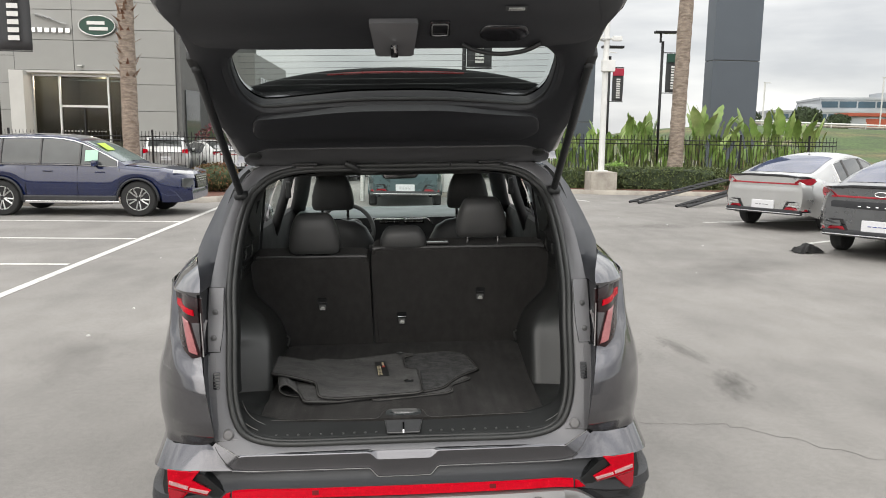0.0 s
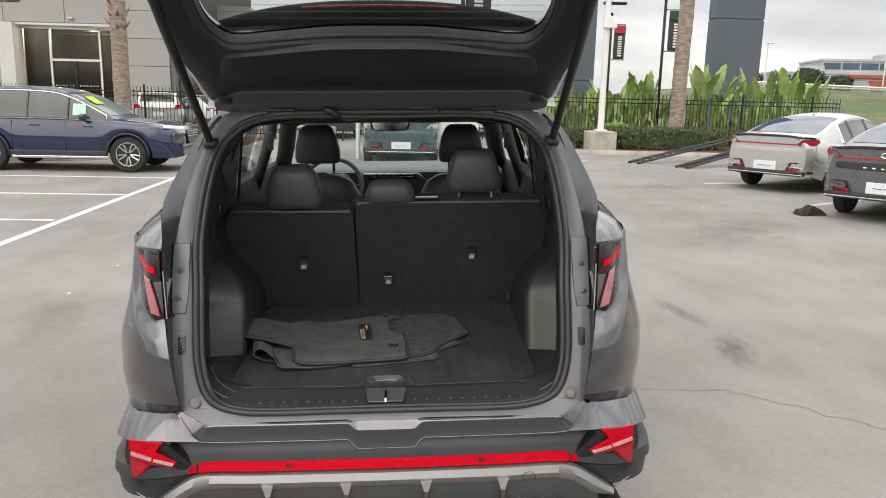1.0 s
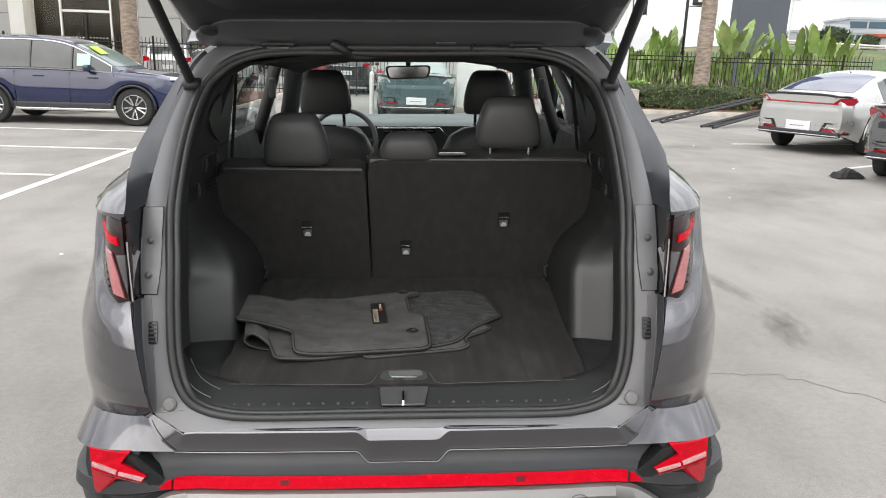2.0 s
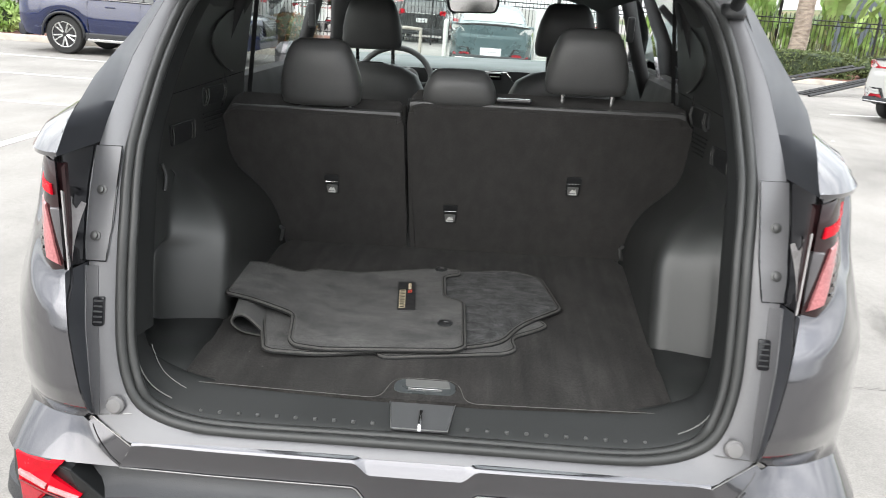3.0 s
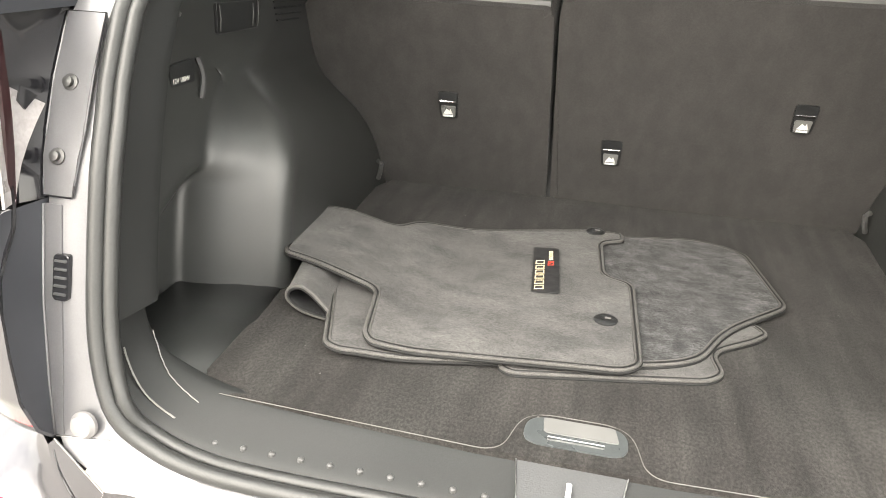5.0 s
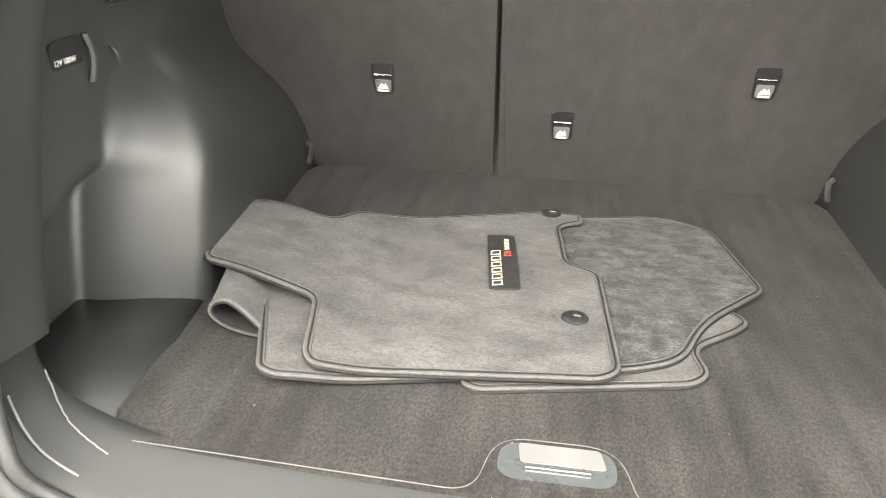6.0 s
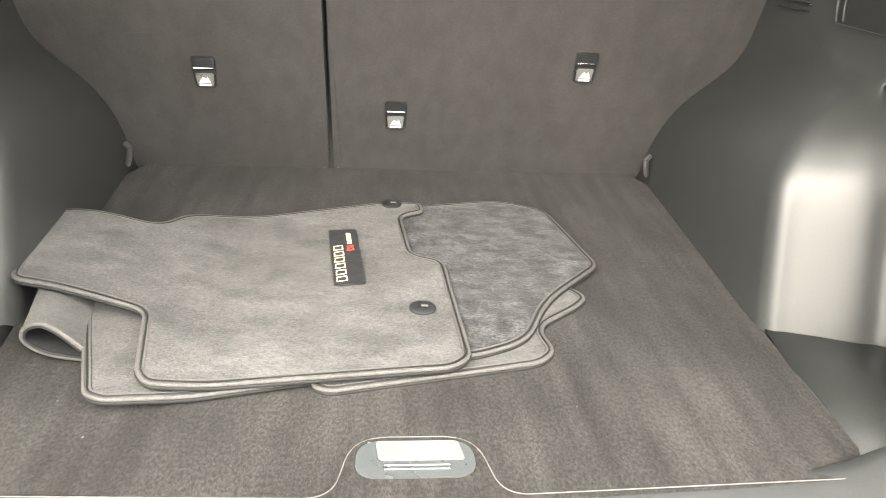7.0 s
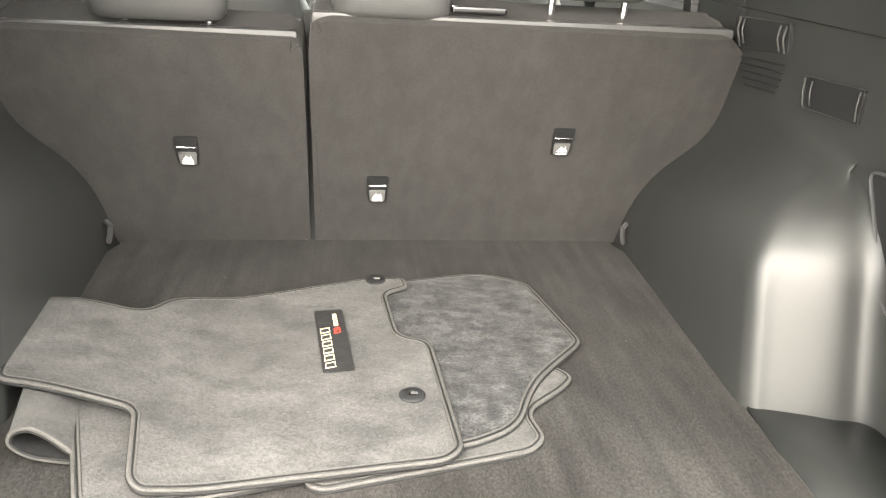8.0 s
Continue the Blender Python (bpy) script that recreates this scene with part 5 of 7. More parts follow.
RIM_G = [(0, .022), (.62, .022), (.648, .06), (.648, .3), (.632, .7), (.628, .84), (.640, .94), (.668, 1.0), (.672, 1.05), (.62, 1.14), (.5, 1.2), (0, 1.22)]
WIN_G = [(0, .482), (.16, .478), (.37, .448), (.45, .436), (.492, .468), (.520, .552), (.516, .715), (.478, .790), (.415, .824), (.2, .830), (0, .830)]
GC = (0, .655)


def loop_of(half):
    return [(u, d) for u, d in half] + [(-u, d) for u, d in half[-2:0:-1]]


def reach(poly, a):
    """How far the outline lies from the screen's middle in the direction a."""
    dx, dy = math.cos(a), math.sin(a)
    best = 0
    for (x1, y1), (x2, y2) in zip(poly, poly[1:] + poly[:1]):
        x1, y1, x2, y2 = x1 - GC[0], y1 - GC[1], x2 - GC[0], y2 - GC[1]
        den = dx * (y2 - y1) - dy * (x2 - x1)
        if abs(den) < 1e-9:
            continue
        t = (x1 * (y2 - y1) - y1 * (x2 - x1)) / den
        k = (x1 * dy - y1 * dx) / den
        if t > 0 and -1e-6 <= k <= 1 + 1e-6:
            best = max(best, t)
    return best


RIM_L, WIN_L = loop_of(RIM_G), loop_of([tuple(p.xy) for p in smooth_line([(u, d, 0) for u, d in WIN_G], 4)])
GA = [2 * math.pi * k / 144 for k in range(144)]
G_REACH = [(a, reach(WIN_L, a), reach(RIM_L, a)) for a in GA]


def gate_ring(levels):
    """A ring of the gate between the screen (t = 0) and the rim (t = 1), at heights n."""
    rows = []
    for t, n in levels:
        rows.append([gate(GC[0] + math.cos(a) * (w + (r - w) * t), GC[1] + math.sin(a) * (w + (r - w) * t), n) for a, w, r in G_REACH])
    return rows_of(rows, True)


gateob = part("tailgate", gate_ring([(-.02, .022), (.06, .045), (.5, .055), (.9, .045), (1.0, .02), (1.0, .0)]), M["paint"], suv, "raised tailgate with black lining and rear screen", True, 50)
part("gate_edge", gate_ring([(.93, -.034), (.955, -.030), (.985, -.014), (1.0, .0)]), M["paint"], gateob, "painted tailgate edge", True, 50)
part("gate_lining", gate_ring([(-.012, .016), (.0, -.006), (.03, -.030), (.08, -.036), (.22, -.036), (.26, -.040), (.6, -.046), (.80, -.050), (.90, -.046), (.94, -.030)]), M["gate_plastic"], gateob, "black moulded tailgate lining", True, 40)
mid_row = [gate(GC[0] + math.cos(a) * w * 1.03, GC[1] + math.sin(a) * w * 1.03, .018) for a, w, r in G_REACH]
half_row = [gate(GC[0] + math.cos(a) * w * .5, GC[1] + math.sin(a) * w * .5, .026) for a, w, r in G_REACH]
gp = part("rear_screen", (mid_row + half_row + [gate(*GC, .028)], rows_of([mid_row, half_row], True)[1] + [(144 + k, 144 + (k + 1) % 144, 288) for k in range(144)]), M["gate_glass"], gateob, "heated rear screen glass", True)
gp.visible_shadow = False


def win_half(d):
    return curve_at([(.45, .45), (.478, .49), (.552, .518), (.70, .516), (.772, .477), (.806, .415)], d)


for k in range(8):
    d = .53 + .035 * k
    part("heater_wire", tube([gate(win_half(d) * q, d, .016) for q in (-.97, -.5, 0, .5, .97)], .0006, 4), M["grey_plastic"], gp)
part("screen_frame", tube([gate(GC[0] + math.cos(a) * w * 1.01, GC[1] + math.sin(a) * w * 1.01, -.012) for a, w, r in G_REACH], .008, 6, True), M["black_plastic"], gateob, "black screen surround", True)
# soft panel by the hinge, grab handle, latch, button, cable sleeve, hinges
felt = smooth_line([(-.46, .225, 0), (-.52, .29, 0), (-.50, .40, 0), (-.45, .418, 0), (-.36, .432, 0), (-.17, .464, 0), (0, .468, 0), (.17, .464, 0), (.36, .432, 0), (.45, .418, 0), (.50, .40, 0), (.52, .29, 0), (.46, .225, 0)], 4)
part("upper_trim", prism([gate(p.x, p.y, -.054) for p in felt], GN * .03, .004, 2), M["gate_plastic"], gateob, "soft black trim panel", True, 50)
part("tail_trim", prism(rounded([gate(u, d, -.056) for u, d in ((-.40, .846), (.40, .846), (.585, .872), (.60, .96), (.55, 1.10), (-.55, 1.10), (-.60, .96), (-.585, .86))], .03), GN * .02, .008, 2), M["gate_plastic"], gateob, "smooth lower lining panel", True, 50)
# the roof spoiler overhangs the screen; its dark underside shows through the glass
spo = []
for d, n in ((.30, .030), (.34, .070), (.41, .104), (.475, .110), (.495, .103), (.490, .094), (.45, .085), (.40, .058), (.35, .034)):
    spo.append([gate(.57 * k, .33 + (d - .33) * (1 - .42 * k * k), .03 + (n - .03) * (1 - .75 * abs(k) ** 3)) for k in np.linspace(-1, 1, 31)])
spoiler = part("spoiler", rows_of(spo + [spo[0]]), M["black_plastic"], gateob, "black roof spoiler", True, 50)
part("brake_light", tube([gate(.24 * k, .33 + .156 * (1 - .42 * (.42 * k) ** 2), .090) for k in (-1, -.5, 0, .5, 1)], .0045, 6), M["dark_red"], spoiler, "high red brake light")
lb = part("latch_housing", prism(rounded([gate(u, d, -.072) for u, d in ((-.056, .830), (.056, .830), (.070, .990), (-.070, .990))], .008), GN * .03, .004), M["latch_grey"], gateob, "grey latch housing", True, 40)
part("gate_latch", box(gate(0, .862, -.075), (.022, .05, .016), .004, Euler((-GANG, 0, 0)).to_matrix()), M["gloss_black"], lb, "latch claw")
part("latch_tongue", tube([gate(0, .848, -.082), gate(.003, .878, -.088), gate(0, .905, -.082)], .006, 6), M["chrome"], lb, "bright latch tongue")
bt = part("close_button", prism(rounded([gate(.132 + a, .946 + b, -.062) for a, b in ((-.029, -.034), (.029, -.034), (.029, .034), (-.029, .034))], .008), GN * .012, .003), M["gloss_black"], gateob, "square close button", True, 40)
part("button_rim", tube(rounded([gate(.132 + a, .946 + b, -.064) for a, b in ((-.023, -.026), (.023, -.026), (.023, .026), (-.023, .026))], .008), .002, 5, True), M["steel"], bt)
part("grab_handle", prism(rounded([gate(u, d, -.062) for u, d in ((.245, .895), (.32, .885), (.395, .895), (.388, .958), (.252, .958))], .03), GN * .02, .008, 3), M["gloss_black"], gateob, "recessed grab handle", True, 40)
part("handle_lip", tube(smooth_line([gate(.200, .872, -.06), gate(.25, .845, -.066), gate(.32, .832, -.068), gate(.39, .845, -.066), gate(.437, .874, -.06)], 4), .007, 6), M["black_plastic"], gateob, "", True)
part("warning_label", prism([gate(.341 + a, 1.037 + b, -.060) for a, b in ((-.03, -.01), (.03, -.01), (.03, .01), (-.03, .01))], GN * -.001), M["grey_plastic"], gateob, "small printed label")
part("label_bars", merge(*[tube([gate(.319, 1.032 + .008 * k, -.0615), gate(.364, 1.032 + .008 * k, -.0615)], .0012, 4) for k in range(2)]), M["white_ink"], gateob)
for s in (1, -1):
    hg = part("gate_hinge", tube([gate(s * .372 - .031, .040, -.068), gate(s * .372 + .031, .040, -.068), gate(s * .372 + .026, -.034, -.062), gate(s * .372 - .026, -.034, -.062)], .0045, 6, True), M["dark_steel"], gateob, "painted tailgate hinge")
    part("hinge_leaf", prism(rounded([gate(s * .372 + a, b, -.066) for a, b in ((-.05, .052), (.05, .052), (.05, .038), (-.05, .038))], .004), GN * .008, .002), M["dark_steel"], hg)
    part("hinge_arm", prism([gate(s * .372 + a, b, -.060) for a, b in ((-.024, .038), (.024, .038), (.020, -.03), (-.020, -.03))], GN * .006, .002), M["pillar_dark"], hg)
    part("gate_plug", lathe([(.026, 0), (.026, .008), (.018, .012)], 18, Matrix.Translation(gate(s * .553, .125, -.054)) @ pose(0, 0, 0, 153, 0, 0)), M["rubber"], gateob, "black rubber plug", True, 40)
    base, top = Vector((s * .615, .535, 1.495)), gate(s * .612, .735, -.05)
    strut = part("gas_strut", tube([base, base.lerp(top, .55), base.lerp(top, .56), top], [.014, .014, .0155, .013], 12), M["black_plastic"], suv, "black powered tailgate strut", True, 50)
    part("strut_socket", lathe([(.026, -.012), (.03, .0), (.024, .02)], 14, Matrix.Translation(base)), M["black_plastic"], strut, "", True)
    part("strut_ball", lathe([(.013, -.01), (.016, 0), (.013, .02)], 12, Matrix.Translation(top)), M["black_plastic"], strut, "", True)
    part("upper_bracket", box(gate(s * .612, .76, -.03), (.04, .06, .04), .01, Euler((-GANG, 0, 0)).to_matrix()), M["black_plastic"], gateob)
part("gate_header", prism(rounded([gate(u, d, -.054) for u, d in ((-.60, .020), (.60, .020), (.605, .10), (.50, .172), (-.50, .172), (-.605, .10))], .03), GN * .02, .006, 2), M["panel_paint"], gateob, "painted hinge edge of the tailgate", True, 50)
part("cable_sleeve", tube(smooth_line([gate(-.21, .055, -.062), gate(-.18, .05, -.075), gate(-.15, .012, -.08), gate(-.10, -.004, -.075), gate(-.06, -.01, -.06)], 6), [.011 + .0025 * (k % 2) for k in range(25)], 8), M["rubber"], gateob, "ribbed black cable sleeve", True)
part("washer_hose", tube(smooth_line([gate(.11, -.004, -.062), gate(.16, .006, -.07), gate(.20, .022, -.07), gate(.21, .05, -.062)], 5), .0035, 6), M["rubber"], gateob, "thin black hose", True)
part("hinge_channel", rows_of([[(x, y, z - .016 * (abs(x) / .65) ** 4) for x in np.linspace(-.65, .65, 17)] for y, z in ((.640, 1.634), (.655, 1.640), (.675, 1.655), (.70, 1.672), (.76, 1.69))]), M["paint"], suv, "painted hinge channel of the roof", True, 40)
part("header_label", prism([gate(.13 + a, .047 + b, -.057) for a, b in ((-.03, -.006), (.03, -.006), (.03, .006), (-.03, .006))], GN * .002), M["latch_grey"], gateob, "small grey label")
# ---- floor mats lying on the boot floor ----
def mat_height(x, y):
    return .744 + .050 * step(-.22, -.52, x)


def floor_mat(name, label, pts, rads, zf, drop=.007, group="floor mats in the boot", pile=M["mat_pile"]):
    """A carpet mat: pile on top, rubber below, a bound edge all round, lying over what is under it."""
    o = rounded([(x, y, 0) for x, y in pts], rads, 5)
    line = []
    for i, p in enumerate(o):
        q = o[(i + 1) % len(o)]
        k = max(1, int((q - p).length / .02))
        line += [p.lerp(q, j / k) for j in range(k)]
    ob = thing(name, label, "floor mat", LEVEL, group)
    # pile: a triangulated sheet, raised by zf
    bm = bmesh.new()
    vs = [bm.verts.new((p.x, p.y, 0)) for p in line]
    bm.faces.new(vs)
    bmesh.ops.triangulate(bm, faces=bm.faces[:])
    for ax in (0, 1):
        lo, hi = min(p[ax] for p in line), max(p[ax] for p in line)
        for c in np.arange(lo + .02, hi, .02):
            no = Vector((1, 0, 0)) if ax == 0 else Vector((0, 1, 0))
            bmesh.ops.bisect_plane(bm, geom=bm.verts[:] + bm.edges[:] + bm.faces[:], plane_co=no * c, plane_no=no)
    for v in bm.verts:
        v.co.z = zf(v.co.x, v.co.y) + .0012 * noise.noise(Vector((v.co.x * 9, v.co.y * 9, 3.0)))
    bottom = bm.copy()
    part("carpet_top", bm, pile, ob, "", True)
    for v in bottom.verts:
        v.co.z -= drop
    part("backing", bottom, M["mat_back"], ob, "", True)
    area = sum(p.x * q.y - q.x * p.y for p, q in zip(line, line[1:] + line[:1]))

    def inset(d):
        out = []
        for i, p in enumerate(line):
            t = line[(i + 1) % len(line)] - line[i - 1]
            out.append(p + Vector((-t.y, t.x, 0)).normalized() * d * (1 if area > 0 else -1))
        return out
    part("binding", tube([(p.x, p.y, zf(p.x, p.y) - drop * .25) for p in line], .0026, 8, True), M["mat_edge"], ob, "stitched grey binding", True)
    # rubber edge, its colour deepened for the shadow line beneath it
    part("backing_edge", tube([(p.x, p.y, zf(p.x, p.y) - drop * .85) for p in inset(-.0012)], .0026, 6, True), M["mat_groove"], ob, "dark rubber edge with its shadow line under the binding", True)
    # the groove's shade is laid on as a black line
    part("binding_groove", tube([(p.x, p.y, zf(p.x, p.y) + .0004) for p in inset(.0040)], .0013, 5, True), M["mat_groove"], ob)
    part("binding_band", tube([(p.x, p.y, zf(p.x, p.y) - .0006) for p in inset(.0072)], .0020, 8, True), M["mat_edge"], ob, "flat grey binding", True)
    part("stitching", tube([(p.x, p.y, zf(p.x, p.y) - .0001) for p in inset(.0084)], .0009, 4, True), M["mat_back"], ob)
    return ob


TOP = [(-.52, .468), (-.55, .702), (-.494, .704), (-.388, .688), (-.357, .759), (-.019, .880), (.04, .875), (.044, .839), (.001, .816), (.014, .654), (.065, .634), (.078, .359), (.054, .336), (-.306, .292), (-.321, .310), (-.345, .442)]
top_mat = floor_mat("floor_mat", "grey driver's carpet mat with a woven badge, lying on top", TOP, [.02, .025, .03, .05, .05, .02, .01, .012, .03, .03, .03, .025, .025, .03, .02, .02], mat_height)
floor_mat("floor_mat", "grey carpet mat with a pointed side, lying under another", [(-.25, .50), (-.20, .80), (.041, .88), (.197, .917), (.281, .869), (.321, .637), (.211, .519), (.163, .408), (.083, .371), (-.10, .36)], [.02, .02, .02, .04, .03, .02, .08, .04, .03, .02], lambda x, y: .7365, pile=M["mat_dark"])
floor_mat("floor_mat", "grey carpet mat half hidden under the stack", [(-.445, .505), (-.372, .282), (-.349, .272), (-.05, .342), (-.08, .60), (-.40, .62)], [.01, .03, .03, .02, .02, .02], lambda x, y: .7335 + .0125 * step(-.24, -.37, x))
floor_mat("floor_mat", "grey carpet mat at the bottom of the stack", [(-.12, .318), (-.10, .307), (.172, .366), (.197, .392), (.185, .455), (.255, .512), (.278, .54), (.265, .565), (.05, .70), (-.10, .66)], [.03, .03, .03, .03, .03, .03, .02, .02, .02, .02], lambda x, y: .7295)
# the folded end of a mat, its loop standing open toward the sill
FOLD = [(-.355, .7275), (-.385, .7277), (-.42, .7285), (-.455, .735), (-.477, .752), (-.472, .771), (-.452, .7795), (-.434, .773), (-.417, .759), (-.402, .745), (-.386, .7375), (-.362, .735)]
fold_line = smooth_line([(x, 0, z) for x, z in FOLD], 5)
fold = thing("folded_mat", "grey carpet mat folded over on itself", "floor mat", LEVEL, "floor mats in the boot")


def fold_rows(d):
    """The folded sheet, d metres toward the inside of its loop."""
    line = []
    for i, p in enumerate(fold_line):
        t = fold_line[min(i + 1, len(fold_line) - 1)] - fold_line[max(i - 1, 0)]
        line.append(p + Vector((t.z, 0, -t.x)).normalized() * d)
    return [[(p.x - .20 * (y - .372), y + .18 * (p.x + .36) * -.5, p.z) for p in line] for y in (.372 + .34 * k / 12 for k in range(13))]


part("carpet_top", rows_of(fold_rows(0)), M["mat_pile"], fold, "", True)
part("backing", rows_of(fold_rows(.005)), M["mat_back"], fold, "dark rubber backing", True)
part("binding", tube(fold_rows(.0015)[0], .0032, 8), M["mat_edge"], fold, "stitched grey binding", True)
# black line for the shade in the fold's groove
part("binding_groove", tube([(x, y - .0015, z) for x, y, z in fold_rows(.0050)[0]], .0020, 6), M["mat_groove"], fold)


# badge and fixing eyes on the top mat
def on_mat(x, y, d=.002):
    return Vector((x, y, mat_height(x, y) + d))


BX, BY = Vector((.019, -.196, 0)).normalized(), Vector((.047, .007, 0)).normalized()
b0 = Vector((-.123, .736, 0))


def badge_at(a, b, d=.002):
    """a along the badge from its far end, b across it."""
    q = b0 + BX * a + BY * b
    return on_mat(q.x, q.y, d)


badge = part("badge", prism(rounded([badge_at(0, 0), badge_at(0, .047), badge_at(.197, .047), badge_at(.197, 0)], .003), (0, 0, .002), .0006), M["patch"], top_mat, "dark woven badge")
def mark(a, length, b, wide, mat, label="", d=.0045, slant=.003):
    """A hollow slanting mark woven into the badge."""
    ring = [(a, b), (a - length, b + slant * .3), (a - length - slant, b + wide), (a - slant, b + wide)]
    part("badge_mark", tube([badge_at(p, q, d) for p, q in ring], .0014, 5, True, .5), M[mat], badge, label)


for k in range(6):
    mark(.188 - .0215 * k, .0135, .005, .015, "gold_thread", "pale gold woven mark")
mark(.084, .016, .027, .010, "red_thread", "red woven mark")
part("badge_bar", prism([badge_at(.084, .027, .005), badge_at(.079, .027, .005), badge_at(.066, .037, .005), badge_at(.071, .037, .005)], (0, 0, .001)), M["red_thread"], badge, "red woven bar")
for k in range(4):
    mark(.058 - .011 * k, .006, .029, .006, "gold_thread", "", .0045, .001)
for x, y in ((.023, .479), (-.013, .868)):
    eye_part = part("fixing_eye", lathe([(.019, 0), (.019, .003), (.016, .005), (.007, .005), (.006, .001)], 24, Matrix.Translation(on_mat(x, y, -.001))), M["black_plastic"], top_mat, "black plastic fixing eye", True, 40)
    part("eye_slot", box(on_mat(x + .003, y, .005), (.010, .004, .002), .0008), M["skid"], eye_part)

# lint and crumbs lying on the boot floor
rnd = random.Random(17)
for x, y in ((-.36, .235), (-.41, .30), (.20, .28), (.33, .42), (.41, .66), (-.05, .22), (.38, .86), (.12, 1.02), (-.30, .93), (.46, .50)):
    r = rnd.uniform(.0006, .0011)
    bit = part("lint", lathe([(r, .0), (r * .9, r * .8), (r * .3, r)], 6, LEVEL @ Matrix.Translation((x, y, .7222)) @ pose(0, 0, 0, 0, 0, rnd.uniform(0, 180)) @ Matrix.Diagonal((1, rnd.uniform(.4, 2.2), 1, 1))), M["seam"])
    tagged(bit, "tiny white speck of lint on the carpet", "lint", "lint on the boot floor")
# ---- the lot ----
ground = part("ground", sheet(lambda u, v: (-600 + 1200 * u, -600 + 1500 * v, 0.0), 24, 24), M["asphalt"])
tagged(ground, "worn grey asphalt car park", "ground", kind="structure")


def flat_strip(name, label, pts, mat, z=.004):
    ob = part(name, prism([(x, y, z - .003) for x, y in pts], (0, 0, .003)), mat)
    return tagged(ob, label, "road marking", kind="structure")


def line_between(a, b, w=.1, z=.004, label="worn white painted parking line"):
    a, b = Vector((*a, 0)), Vector((*b, 0))
    n = Vector((0, 0, 1)).cross((b - a).normalized()) * w / 2
    flat_strip("parking_line", label, [tuple((a + n).xy), tuple((b + n).xy), tuple((b - n).xy), tuple((a - n).xy)], M["line_paint"], z)


line_between((-4.25, 4.2), (-4.45, 17.2), .11)
for y in (5.0, 7.55, 10.1, 12.65):
    line_between((-4.42, y), (-9.8, y), .1, .0045)
line_between((6.5, 13.3), (9.5, 13.9), .1)
line_between((6.95, 10.0), (8.6, 11.0), .1)
line_between((4.7, 19.9), (5.3, 18.6), .1)


def soft_stain(label, c, rx, ry, rot, seed, dark=.5):
    """A faint oil stain or other dark patch: a thin sheet whose cover fades out unevenly from its middle."""
    m = bpy.data.materials.new("oil_stain")
    m.use_nodes = True
    n, l = m.node_tree.nodes, m.node_tree.links
    b = n["Principled BSDF"]
    b.inputs["Base Color"].default_value, b.inputs["Roughness"].default_value = (.075, .07, .065, 1), .7
    tc, ln, nz, ad, mr = n.new("ShaderNodeTexCoord"), n.new("ShaderNodeVectorMath"), n.new("ShaderNodeTexNoise"), n.new("ShaderNodeMath"), n.new("ShaderNodeMapRange")
    ln.operation, ad.operation = "LENGTH", "MULTIPLY_ADD"
    nz.inputs["Scale"].default_value, nz.inputs["Detail"].default_value = 2.3 + seed * .1, 6
    l.new(tc.outputs["Object"], ln.inputs[0])
    l.new(tc.outputs["Object"], nz.inputs["Vector"])
    l.new(nz.outputs[0], ad.inputs[0])
    ad.inputs[1].default_value = 1.5
    l.new(ln.outputs["Value"], ad.inputs[2])
    mr.inputs[1].default_value, mr.inputs[2].default_value, mr.inputs[3].default_value, mr.inputs[4].default_value = .75, 1.65, dark, 0
    l.new(ad.outputs[0], mr.inputs[0])
    l.new(mr.outputs[0], b.inputs["Alpha"])
    ob = part("oil_stain", sheet(lambda u, v: (-1.4 + 2.8 * u, -1.4 + 2.8 * v, 0), 4, 4), m)
    ob.matrix_basis = Matrix.Translation((c[0], c[1], .003)) @ pose(0, 0, 0, 0, 0, rot) @ Matrix.Diagonal((rx, ry, 1, 1))
    tagged(ob, label, "stain", kind="structure")


soft_stain("dark oil stain soaked into the asphalt", (2.34, 2.6), .17, .42, -14, 4, .42)
soft_stain("faint dark patch on the asphalt", (2.3, 3.5), .12, .5, 10, 9, .35)
soft_stain("faint dark patch beside the car", (1.75, 3.2), .14, .4, -30, 6, .3)
soft_stain("faint grey patch on the asphalt", (-2.6, 3.4), .5, .8, 20, 2, .18)
soft_stain("faint grey patch on the asphalt", (4.6, 7.5), .8, 1.3, -40, 3, .22)
# this patch is soft shade by the cars, put into the ground's colour
soft_stain("soft shadow painted on the asphalt by the parked cars", (5.2, 12.5), 1.2, .5, 10, 5, .2)
rnd = random.Random(5)
for i in range(46):
    x, y = rnd.uniform(-3.5, 5.5), rnd.uniform(-.2, 15)
    if abs(x) < 1.05 and y < 5:
        continue
    r = rnd.uniform(.008, .02)
    tagged(part("pebble", lathe([(r, .0), (r * .8, r * .5), (r * .3, r * .7)], 6, Matrix.Translation((x, y, 0)) @ Matrix.Diagonal((1, rnd.uniform(.5, 1), 1, 1))), M["line_paint"]), "small pale chip of grit on the asphalt", "grit", "grit on the asphalt")


def crack(a, b, seed, w=.0026):
    rnd = random.Random(seed)
    a, b = Vector((*a, .0015)), Vector((*b, .0015))
    n = 22
    pts = [a.lerp(b, i / n) + Vector((rnd.uniform(-.03, .03), rnd.uniform(-.025, .025), 0)) for i in range(n + 1)]
    tagged(part("asphalt_crack", tube(pts, [w * rnd.uniform(.5, 1.1) for _ in pts], 5, flat=.3), M["crack"]), "thin crack in the asphalt", "crack", kind="structure")


crack((1.15, 1.9), (1.95, 1.86), 1)
crack((1.95, 1.86), (2.9, 1.1), 2)
crack((1.2, .55), (1.9, .2), 3)

